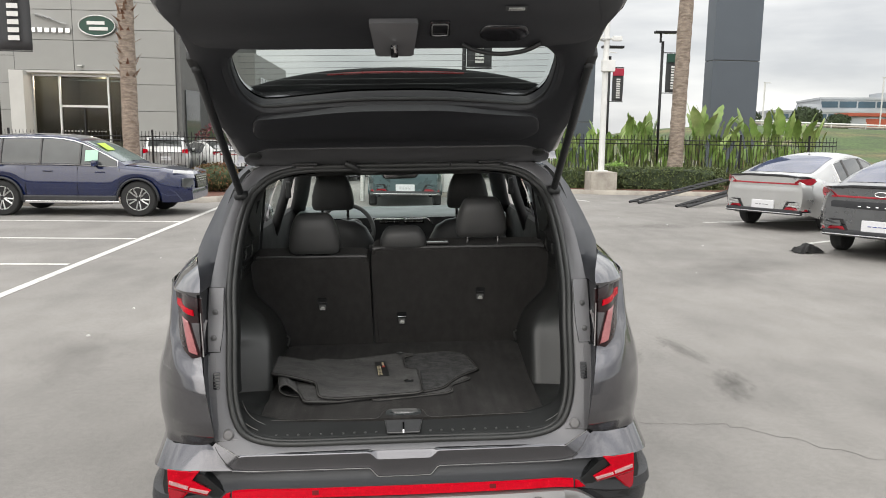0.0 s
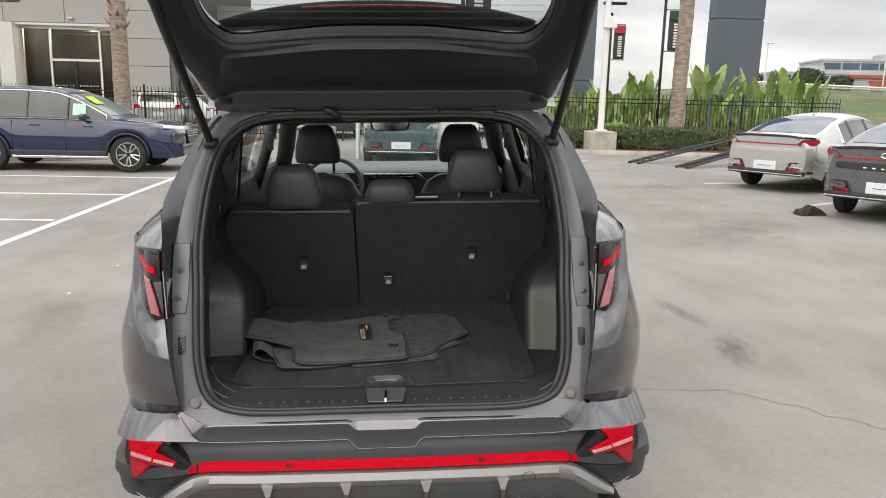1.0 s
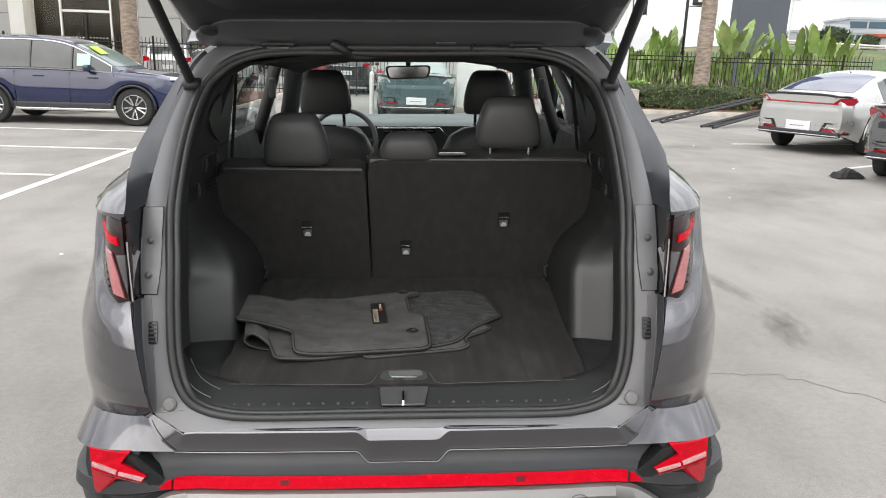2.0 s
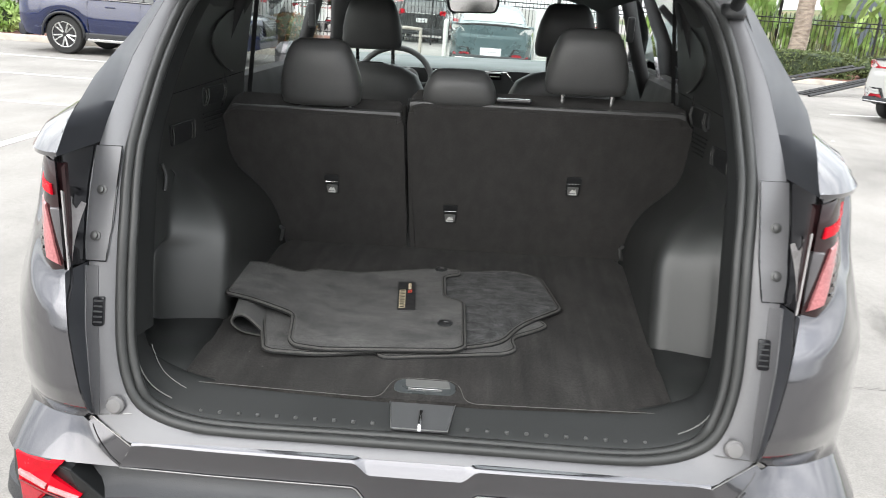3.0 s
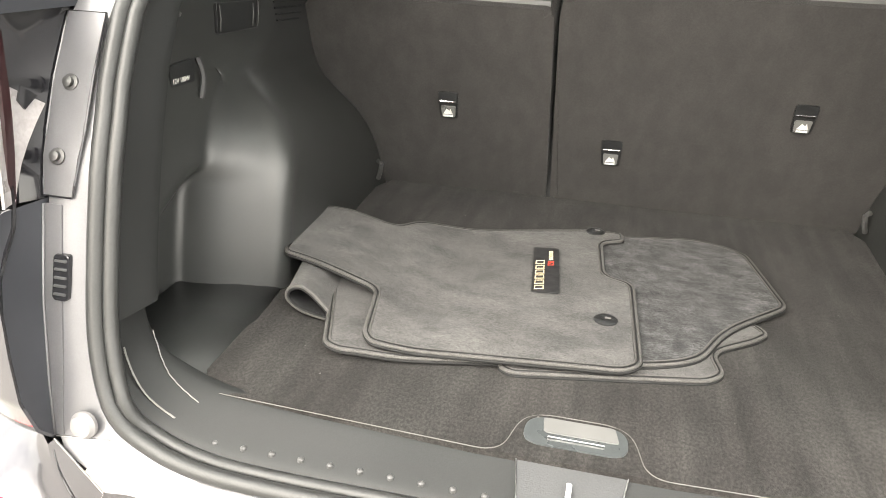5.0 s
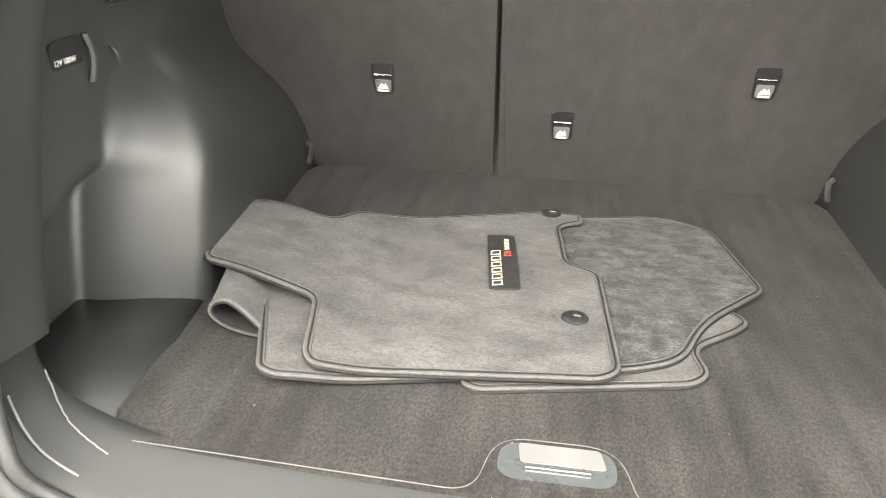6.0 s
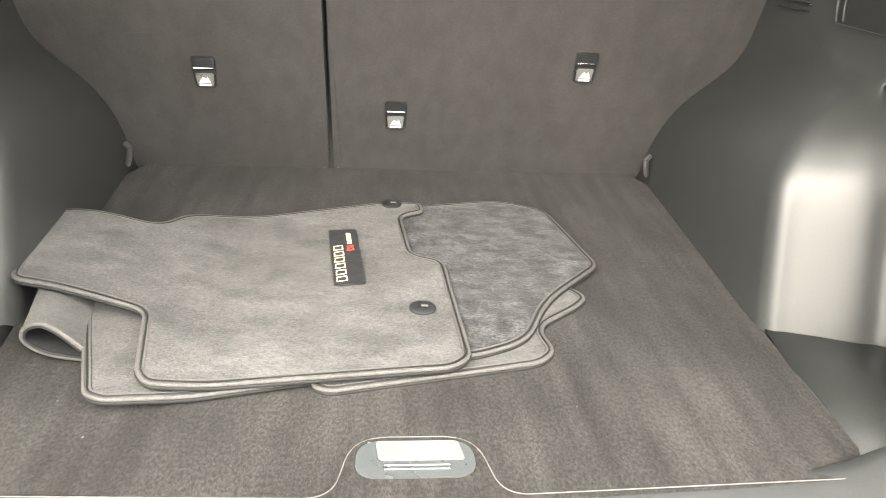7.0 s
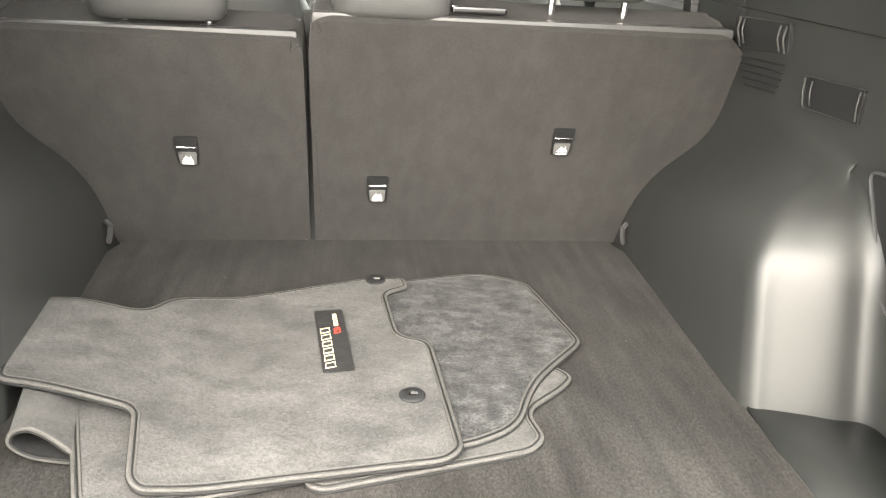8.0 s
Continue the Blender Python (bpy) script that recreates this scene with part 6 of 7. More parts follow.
# kerbed planting strips
def kerb(name, label, pts, w=.16, h=.14):
    line = smooth_line([(x, y, 0) for x, y in pts], 4)
    rows = []
    for i, p in enumerate(line):
        t = (line[min(i + 1, len(line) - 1)] - line[max(i - 1, 0)]).normalized()
        n = Vector((t.y, -t.x, 0))
        rows.append([p + n * a + Vector((0, 0, z)) for a, z in ((-w / 2, -.02), (-w / 2, h - .015), (-w / 2 + .02, h), (w / 2 - .03, h), (w / 2, h - .03), (w / 2 + .02, -.02))])
    return tagged(part(name, rows_of(rows), M["concrete"], None, "", True, 40), label, "kerb", kind="structure")


kerb("kerb", "pale concrete kerb of the planting bed", [(-30, 15.5), (-12, 15.65), (-8.5, 15.8), (-7.2, 16.5), (-6.5, 16.9), (-5.2, 17.1), (-4.6, 17.9), (-4.5, 19.2), (-4.5, 25.0)])
kerb("kerb", "pale concrete kerb below the hedge", [(4.6, 26), (4.7, 22.6), (5.3, 21.8), (7.0, 21.4), (9, 21.2), (12, 21.0), (30, 20)])
def bed(name, label, pts, mat, h=.12):
    ob = part(name, prism([(x, y, -.02) for x, y in pts], (0, 0, h + .02)), mat)
    return tagged(ob, label, "planting bed", kind="structure")


bed("planting_bed", "red bark mulch in the planting bed", [(-30, 15.6), (-12, 15.75), (-8.5, 15.9), (-7.25, 16.6), (-6.5, 17.0), (-5.3, 17.25), (-4.75, 18.1), (-4.62, 25.2), (-30, 25.2)], M["mulch"])
bed("planting_bed", "bark mulch behind the kerb", [(4.75, 26), (4.85, 22.7), (5.4, 21.95), (7.0, 21.55), (12, 21.15), (30, 20.15), (30, 30), (4.75, 30)], M["mulch"])


def leaf_clump(name, label, category, c, size, mat, count, leaf, seed, kind="", flat_top=False, inner=None):
    """A bush of many small leaves over an uneven, broken body."""
    rnd = random.Random(seed)
    vs, fs = [], []
    for _ in range(count):
        if flat_top:
            p = Vector((rnd.uniform(-1, 1), rnd.uniform(-1, 1), rnd.uniform(-.9, 1)))
            k = max(abs(p.x), abs(p.y), abs(p.z))
            p = p / k * rnd.uniform(.86, 1.04) if rnd.random() < .85 else p
        else:
            p = Vector((rnd.gauss(0, 1), rnd.gauss(0, 1), rnd.gauss(.15, 1)))
            p = p.normalized() * rnd.uniform(.72, 1.03)
            p *= 1 + .22 * noise.noise(p * 1.7 + Vector((seed, 0, 0)))
        q = Vector((c[0] + p.x * size[0], c[1] + p.y * size[1], c[2] + max(-.98, p.z) * size[2]))
        a = Euler((rnd.uniform(0, 6.3), rnd.uniform(0, 6.3), rnd.uniform(0, 6.3))).to_matrix()
        l = leaf * rnd.uniform(.6, 1.3)
        i = len(vs)
        vs += [q + a @ Vector(v) for v in ((-l, 0, 0), (0, -l * .45, l * .1), (l, 0, 0), (0, l * .45, l * .1))]
        fs.append((i, i + 1, i + 2, i + 3))
    ob = thing(name, label, category, None, "", kind)
    part("leaves", (vs, fs), mat, ob)
    bm = bmesh.new()
    bmesh.ops.create_icosphere(bm, subdivisions=3, radius=1.0)
    for v in bm.verts:
        k = v.co.copy()
        if flat_top:
            mx = max(abs(k.x), abs(k.y), abs(k.z))
            k = k / mx
        v.co = Vector((c[0] + k.x * size[0] * .86, c[1] + k.y * size[1] * .86, c[2] + k.z * size[2] * .86)) * 1.0
    part("core", bm, M["dark_tree"], ob)
    return ob


leaf_clump("shrub", "rounded red and green shrub in bark mulch", "shrub", (-5.5, 19.6, .50), (.85, .6, .42), M["red_bush"], 2600, .05, 3)
leaf_clump("shrub", "feathery bright green shrub behind the kerb", "shrub", (-11.75, 16.45, .46), (.85, .4, .42), M["leaf"], 2600, .085, 21)
leaf_clump("hedge", "clipped low green hedge behind the kerb", "hedge", (8.9, 22.8, .46), (1.95, .5, .38), M["hedge"], 6500, .05, 5, flat_top=True)
leaf_clump("hedge", "clipped low green hedge beside the lamp base", "hedge", (5.6, 23.1, .42), (.62, .5, .34), M["hedge"], 2600, .05, 6, flat_top=True)
leaf_clump("shrub", "small bright green shrub", "shrub", (7.6, 24.0, .55), (.6, .4, .40), M["leaf"], 1500, .06, 7)
leaf_clump("shrub", "maroon-leaved shrub behind the fence", "shrub", (-7.4, 33.0, 1.6), (2.0, 1.2, 1.0), M["maroon"], 1800, .13, 12)
leaf_clump("shrub", "small bright green shrub by the ramps", "shrub", (12.1, 23.4, .45), (.8, .5, .36), M["hedge"], 1800, .06, 8)

# black iron fence across the back
def fence(name, label, x0, x1, y0, y1, h=1.83, step_x=.125, seed=0):
    ob = thing(name, label, "fence")
    n = int(abs(x1 - x0) / step_x)
    bar = mesh_of("bar", *tube([(0, 0, .12), (0, 0, h)], .011, 4), M["iron"])
    for i in range(n + 1):
        x, y = x0 + (x1 - x0) * i / n, y0 + (y1 - y0) * i / n
        if i % 20 == 0:
            part("post", box((x, y, h / 2 + .03), (.06, .06, h + .06), .004), M["iron"], ob)
        else:
            b = new("bar", bar)
            b.parent = ob
            b.location = (x, y, 0)
    for z in (.25, h - .18, h - .32):
        part("rail", tube([(x0, y0, z), (x1, y1, z)], .018, 4), M["iron"], ob)
    return ob


fence("fence", "black wrought iron fence before the showroom", -24, -4.6, 25.2, 25.2)
fence("fence", "black wrought iron fence across the lane", -4.6, 4.9, 26.2, 26.2)
fence("fence", "black wrought iron fence before broad-leaved plants", 4.9, 16.0, 25.3, 24.6, 1.95)

# broad-leaved plants behind the fence
def banana(c, h, seed, n=9, spread=.3):
    rnd = random.Random(seed)
    ob = thing("banana_plant", "tall broad-leaved green plant behind the fence", "plant", Matrix.Translation(c), "plants behind the fence")
    for i in range(n):
        a = rnd.uniform(0, 6.28)
        out = Vector((math.cos(a), math.sin(a), 0))
        H = h * (1.0 if i < 3 else rnd.uniform(.45, .95))
        reach_out = H * rnd.uniform(.06, spread)
        foot = out * rnd.uniform(0, .25)
        stem = [foot, foot + out * reach_out * .3 + Vector((0, 0, H * .35)), foot + out * reach_out * .6 + Vector((0, 0, H * .62))]
        part("stem", tube(stem, [.03, .024, .014], 5), M["stem"], ob)
        L, wide = H * rnd.uniform(.34, .46), H * rnd.uniform(.05, .085)
        tip0 = stem[-1]
        bend = rnd.uniform(.05, .6)
        side = Vector((-out.y, out.x, 0))
        side = (side * math.cos(.7) + out * math.sin(.7) * rnd.choice((-1, 1))).normalized()
        rows = []
        for k in range(10):
            t = k / 9
            p = tip0 + out * (reach_out * .4 * t + bend * L * t * t * .5) + Vector((0, 0, L * (t - bend * .45 * t * t)))
            w = wide * math.sin(math.pi * min(1, .10 + .90 * t)) ** .6 * (1.0, .80, .95, .72)[(k + i) % 4] + .004
            rows.append([p - side * w + Vector((0, 0, -.14 * w)), p - side * w * .5 + Vector((0, 0, .16 * w)), p, p + side * w * .5 + Vector((0, 0, .16 * w)), p + side * w + Vector((0, 0, -.14 * w))])
        part("leaf", rows_of(rows), M["leaf"], ob, "", True)
    return ob


rnd = random.Random(11)
for i, (x, h) in enumerate(((5.2, 1.8), (5.8, 2.0), (6.4, 2.3), (7.0, 2.2), (7.6, 2.1), (8.1, 2.5), (8.6, 2.8), (9.1, 3.05), (9.6, 2.8), (10.2, 2.3), (10.7, 2.6), (11.2, 3.1), (11.7, 3.25), (12.2, 2.8), (12.8, 2.1), (13.4, 2.3), (14.0, 2.5), (14.5, 3.0), (15.0, 3.3), (15.5, 3.0), (16.0, 2.3))):
    banana((x, 26.3 + rnd.uniform(-.4, .7), 0), h, 20 + i, 13)
for i in range(22):
    banana((5.1 + .5 * i + rnd.uniform(-.15, .15), 25.9 + rnd.uniform(-.15, .2), 0), rnd.uniform(1.1, 1.7), 60 + i, 9, .22)

# palms: only the trunks come into view
def palm(c, r, h, lean, name_label, rough, seed):
    rnd = random.Random(seed)
    ob = thing("palm_tree", name_label, "palm tree", Matrix.Translation(c))
    rows = []
    n = 60
    for k in range(n + 1):
        z = h * k / n
        rr = r * (1.25 - .25 * min(1, z / 1.2)) * (1 + .035 * (k % 2)) * (1 - .1 * z / h)
        rows.append([(lean * z + rr * math.cos(a) * (1 + .04 * rnd.uniform(-1, 1)), rr * math.sin(a), z) for a in (2 * math.pi * i / 18 for i in range(18))])
    part("trunk", rows_of(rows, True), M["bark"], ob, "ringed grey-brown trunk", True)
    if rough:
        for k in range(130):
            z, a = rnd.uniform(3.6, h), rnd.uniform(0, 6.28)
            p = Vector((lean * z + r * .95 * math.cos(a), r * .95 * math.sin(a), z))
            o = Vector((math.cos(a), math.sin(a), 0))
            sd = Vector((-o.y, o.x, 0)) * .07
            part("frond_stub", prism([p - sd - o * .05, p + sd - o * .05, p + o * rnd.uniform(.08, .22) + Vector((0, 0, rnd.uniform(.12, .34)))], o * .03 + Vector((0, 0, .03))), M["frond_base"], ob)
    for k in range(22):
        a = 6.28 * k / 22 + rnd.uniform(-.1, .1)
        o, el = Vector((math.cos(a), math.sin(a), 0)), rnd.uniform(-.5, 1.1)
        p = [Vector((lean * h, 0, h)) + o * 2.6 * t + Vector((0, 0, 2.6 * (el * t - .9 * t * t))) for t in (0, .25, .5, .75, 1.0)]
        sd = Vector((-o.y, o.x, 0))
        part("frond", rows_of([[q - sd * w + Vector((0, 0, -.2 * w)), q, q + sd * w + Vector((0, 0, -.2 * w))] for q, w in zip(p, (.05, .3, .42, .34, .02))]), M["leaf"], ob, "", True)
    return ob


palm((-9.42, 24.3, 0), .27, 11, 0.0, "palm with a rough trunk of cut frond stubs", True, 2)
palm((9.58, 23.6, 0), .25, 13, .013, "tall palm with a smooth ringed trunk", False, 3)
# ---- parked vehicles: y runs from the tail to the nose ----
def parked_car(name, label, m, paint, prof, group="parked cars", glass="car_glass", rear_glass=None, plate=True, lamps="tail_red", bar=True, spokes=10, tall=False):
    """A car from a table: body stations (y, half width, bottom, shoulder, top), glasshouse and wheels."""
    ob = thing(name, label, "car", m, group)
    L, wr, axles = prof["length"], prof["wheel"], prof["axles"]
    st = prof["stations"]
    ys = sorted(set(list(np.linspace(0, L, 34)) + [a + k * wr * .28 for a in axles for k in range(-4, 5)]))
    rows = []
    for y in ys:
        w, lo, sh, tp = (curve_at([(q[0], q[i]) for q in st], y) for i in (1, 2, 3, 4))
        for a in axles:
            d = abs(y - a)
            if d < wr * 1.13:
                lo = max(lo, wr + math.sqrt((wr * 1.13) ** 2 - d * d))
        lo = min(lo, sh - .08)
        mid = lo + (sh - lo) * .55
        half = [(w * .93, lo), (w * .985, lo + (mid - lo) * .4), (w, mid), (w * .975, mid + (sh - mid) * .6), (w * .94, sh), (w * .86, sh + (tp - sh) * .6), (w * .5, tp), (0, tp + .01)]
        rows.append([(x, y, z) for x, z in half] + [(-x, y, z) for x, z in half[-2::-1]])
    vs, fs = rows_of(rows)
    n = len(rows[0])
    fs += [tuple(range(n))[::-1], tuple(range((len(rows) - 1) * n, len(rows) * n))]
    part("body", (vs, fs), M[paint], ob, "", True, 38)
    # glasshouse: one moulded shell, with the panes let into it
    gt = prof["roofline"]
    y0, y3 = gt[0][0], gt[-1][0]
    line = smooth_line([(0, y, z) for y, z in gt], 6)

    def roof_z(y):
        return float(np.interp(y, [p.y for p in line], [p.z for p in line]))

    def belt_z(y):
        return curve_at([(q[0], q[3]) for q in st], y) + .01

    def belt_w(y):
        return curve_at([(q[0], q[1]) for q in st], y) * .93 - .04 * step(y3 - .6, y3, y) - .05 * step(y0 + .6, y0, y)

    def shell(y, v, out=0.0):
        """v 0 at the belt, 1 at the roof's edge, 2 at its middle."""
        zb, zr, wb = belt_z(y), max(roof_z(y), belt_z(y) + .004), belt_w(y)
        k = (zr - zb) / prof["rise"]
        wr = wb - prof["tumble"] * k
        if v <= 1:
            return Vector((wb + (wr - wb) * (v ** 1.25) + out, y, zb + (zr - .05 * k - zb) * v))
        t = v - 1
        return Vector((wr * (1 - t), y, zr - .05 * k * (1 - t) ** 3 + out))

    gy = np.linspace(y0, y3, 30)
    vv = (0, .2, .4, .6, .8, .92, 1.0, 1.06, 1.2, 1.5, 2.0)
    half = [[shell(y, v) for v in vv] for y in gy]
    part("roof", rows_of([r + [Vector((-p.x, p.y, p.z)) for p in r[-2::-1]] for r in half]), M[paint], ob, "", True, 60)
    ra, rb, fa, fb = prof["screens"]
    for nm, a, b, mt in (("rear_window", ra, rb, rear_glass or glass), ("windscreen", fa, fb, "pale_glass")):
        rows = []
        for t in np.linspace(0, 1, 7):
            y = a + (b - a) * t
            r = [shell(y, v, .006) for v in (1.10, 1.2, 1.4, 1.7, 2.0)]
            rows.append(r + [Vector((-p.x, p.y, p.z)) for p in r[-2::-1]])
        part(nm, rows_of(rows), M[mt], ob, "", True)
    for s in (1, -1):
        cuts = prof["panes"]
        for lo, hi in zip(cuts[:-1], cuts[1:]):
            rows = []
            for t in np.linspace(0, 1, 8):
                y = lo + .025 + (hi - lo - .05) * t
                rows.append([Vector((s * p.x, p.y, p.z)) for p in (shell(y, .07, .007), shell(y, .35, .007), shell(y, .65, .007), shell(y, .88, .007))])
            part("side_window", rows_of(rows), M[glass], ob, "", True)
        trim_lo = [shell(y, .03, .012) for y in np.linspace(cuts[0], cuts[-1], 12)]
        trim_hi = [shell(y, .93, .010) for y in np.linspace(cuts[0], cuts[-1], 14)]
        part("window_strip", tube([(s * p.x, p.y, p.z) for p in trim_lo + trim_hi[::-1]], .011, 5, True), M["chrome"], ob, "chrome window strip")
        for c in cuts[1:-1]:
            part("window_pillar", tube([(s * p.x, p.y, p.z) for p in (shell(c, .05, .006), shell(c, .5, .006), shell(c, .9, .006))], .028, 6), M["gloss_black"], ob)
        part("sill", box((s * curve_at([(q[0], q[1]) for q in st], L / 2) * .985, L * .5, curve_at([(q[0], q[2]) for q in st], L / 2) + .04), (.03, axles[1] - axles[0] - 2.3 * wr, .05), .01), M["chrome"] if tall else M["black_plastic"], ob, "side sill strip")
        mw = prof["stations"][len(st) // 2][1]
        part("door_mirror", box((s * (mw + .06), y3 - .55, belt_z(y3 - .5) + .07), (.18, .12, .13), .04, seg=2), M[paint], ob, "", True, 40)
        for yh in (.40, .62):
            part("door_handle", box((s * (mw * .985), L * yh, belt_z(L * yh) - .12), (.02, .2, .025), .006), M[paint], ob)
        for yd in prof.get("shuts", ()):
            part("door_shut", tube([(s * (mw * .992), yd, .36), (s * (mw * 1.002), yd, .66), (s * (mw * .955), yd, belt_z(yd) - .03)], .006, 4), M["gloss_black"], ob)
        for ya in axles:
            mwh = Matrix.Translation((s * (curve_at([(q[0], q[1]) for q in st], ya) - .11), ya, wr)) @ pose(0, 0, 0, 0, s * 90, 0)
            wh = part("wheel", lathe([(wr * .66, -.10), (wr * .92, -.10), (wr, -.07), (wr, .07), (wr * .93, .10), (wr * .68, .105), (wr * .66, .06)], 32, mwh), M["tyre"], ob, "", True, 40)
            rim = part("rim", lathe([(wr * .66, .07), (wr * .655, .02), (wr * .2, .02), (wr * .1, .02)], 28, mwh), M["gloss_black"], wh)
            part("rim_lip", tube([mwh @ Vector((wr * .645 * math.cos(q), wr * .645 * math.sin(q), .085)) for q in (6.283 * k / 28 for k in range(28))], wr * .03, 6, True), M["alloy"], wh, "", True)
            sp = []
            for k in range(spokes):
                q = 2 * math.pi * (k // 2) / (spokes / 2) + (.16 if k % 2 else -.16)
                q2 = 2 * math.pi * (k // 2) / (spokes / 2) + (.22 if k % 2 else -.22)
                sp.append(tube([mwh @ Vector((wr * .12 * math.cos(q), wr * .12 * math.sin(q), .06)), mwh @ Vector((wr * .64 * math.cos(q2), wr * .64 * math.sin(q2), .085))], wr * .045, 5))
            part("spokes", merge(*sp), M["alloy"], wh)
            arch = [(s * (curve_at([(q[0], q[1]) for q in st], ya) * .995), ya + wr * 1.14 * math.cos(q), wr + wr * 1.14 * math.sin(q)) for q in np.linspace(-.1, math.pi + .1, 16)]
            part("wheel_arch", tube(arch, .028 if tall else .014, 6), M["fascia"] if tall else M[paint], ob, "", True)
    rw, rz = st[1][1], prof["lamp_z"]

    def tail_y(x, out=.012):
        """The tail's face, bending forward at its corners."""
        return -out + max(0, abs(x) - st[0][1] * .93) / (rw - st[0][1]) * .13

    def tail_piece(nm, pts, mat, label, out=.012):
        fine = []
        for a, b in zip(pts, pts[1:] + pts[:1]):
            fine += [(a[0] + (b[0] - a[0]) * t / 5, a[1] + (b[1] - a[1]) * t / 5) for t in range(5)]
        return part(nm, prism([(x, tail_y(x, out), z) for x, z in fine], (0, .05, 0)), M[mat], ob, label)

    if tall:
        for s in (1, -1):
            part("lower_cladding", box((s * st[len(st) // 2][1] * .97, L * .49, .36), (.05, axles[1] - axles[0] - 2.2 * wr, .16), .03), M["fascia"], ob, "black lower cladding")
    if prof["tail"] == "sedan":
        def tail_skin(nm, top, low, mat, label, out, deep=.03, n=24):
            """A strip of the tail between two lines z(k), k from -1 to 1 across it, wrapped round its corners."""
            ks = [-1 + 2 * q / n for q in range(n + 1)]
            def at(k, z, o):
                x = rw * 1.0 * k
                return (x * (1 - .02 * o / .02), tail_y(x, o) + .03 * step(.80, 1.06, z), z)
            rows = [[at(k, f(abs(k)), o) for k in ks] for f, o in ((top, out - deep), (top, out), (lambda k: (top(k) + low(k)) / 2, out + .004), (low, out), (low, out - deep))]
            return part(nm, rows_of(rows), M[mat], ob, label, True, 40)
        lid = lambda k: st[1][4] + .015 - .055 * k ** 3
        tail_skin("boot_lip", lid, lambda k: lid(k) - .045 + .02 * k ** 2, "gloss_black", "black boot lid lip", .045, .09)
        tail_skin("boot_panel", lambda k: lid(k) - .045 + .02 * k ** 2, lambda k: rz - .01 + .02 * k ** 4, paint, "", .014)
        if bar:
            tail_skin("light_bar", lambda k: rz - .008 + .02 * k ** 4, lambda k: rz - .036 + .012 * k ** 4, "tail_red", "red light bar across the tail", .020)
        tail_skin("lower_panel", lambda k: rz - .036, lambda k: rz - .20 + .03 * k ** 2, "fascia" if paint == "grey_paint" else paint, "recessed boot lid panel", .004)
        for s in (1, -1):
            tail_piece("tail_lamp", [(s * rw * .70, rz + .01), (s * rw * .80, rz + .075), (s * rw * 1.0, rz + .095), (s * rw * 1.03, rz + .04), (s * rw * .98, rz - .03), (s * rw * .68, rz - .036)], lamps, "red tail lamp", .024)
            tail_piece("bumper_vent", [(s * rw * .44, .395), (s * rw * .56, .60), (s * rw * .92, .60), (s * rw * .99, .40)], "gloss_black", "black bumper corner", .024)
            tail_piece("vent_panel", [(s * rw * .57, .50), (s * rw * .61, .575), (s * rw * .87, .575), (s * rw * .90, .50)], paint, "painted vent panel", .028)
            tail_piece("bumper_reflector", [(s * rw * .50, .42), (s * rw * .55, .49), (s * rw * .92, .49), (s * rw * .96, .425)], "tail_red", "red bumper reflector", .032)
        part("rear_valance", box((0, .02, .39), (rw * 1.75, .16, .10), .03), M["fascia"], ob, "black rear valance", True, 40)
        part("valance_strip", box((0, -.055, .37), (rw * 1.78, .03, .02), .006), M["chrome"], ob, "bright valance strip")
        part("roof_fin", prism([(0, 1.66, 1.41), (0, 1.84, 1.44), (0, 1.70, 1.51)], (.02, 0, 0), .004), M["gloss_black"], ob, "small black roof aerial")
        if plate:
            pl = part("number_plate", box((0, -.02, .51), (.46, .03, .18), .008), M["plate"], ob, "white number plate")
            part("plate_bars", merge(*[tube([(x0, -.038, .515), (x0 + .05, -.038, .515)], .006, 4) for x0 in (-.14, -.07, .0, .07)]), M["plate_blue"] if plate == "blue" else M["grey_plastic"], pl)
    elif prof["tail"] == "suv":
        for s in (1, -1):
            part("tail_lamp", prism([(s * rw * .72, -.01, rz + .10), (s * rw * .95, .08, rz + .12), (s * rw * .98, .25, rz + .06), (s * rw * .95, .10, rz - .06), (s * rw * .72, -.01, rz - .02)], (0, .04, 0), .006), M["red_lens"], ob, "red tail lamp")
        part("rear_valance", box((0, .03, .42), (rw * 1.8, .16, .24), .05), M["fascia"], ob, "black lower bumper", True, 40)
        pl = part("number_plate", box((0, -.04, .80), (.40, .03, .15), .006), M["plate"], ob, "white number plate")
        part("plate_bars", merge(*[tube([(x0, -.058, .80), (x0 + .05, -.058, .80)], .006, 4) for x0 in (-.14, -.07, .0, .07)]), M["grey_plastic"], pl)
        part("tailgate_strip", box((0, -.03, rz - .01), (rw * 1.3, .03, .03), .008), M["chrome"], ob)
    fz = prof.get("nose_z", .75)
    fw = st[-2][1]
    part("grille", prism(rounded([(-fw * .55, L - .01, fz + .06), (fw * .55, L - .01, fz + .06), (fw * .42, L + .02, fz - .24), (-fw * .42, L + .02, fz - .24)], .05), (0, .03, 0), .006), M["gloss_black"], ob, "black mesh grille")
    for k in range(5):
        part("grille_bar", box((0, L + .025, fz + .02 - .05 * k), (fw * (1.0 - .05 * k), .02, .012), .003), M["chrome"], ob)
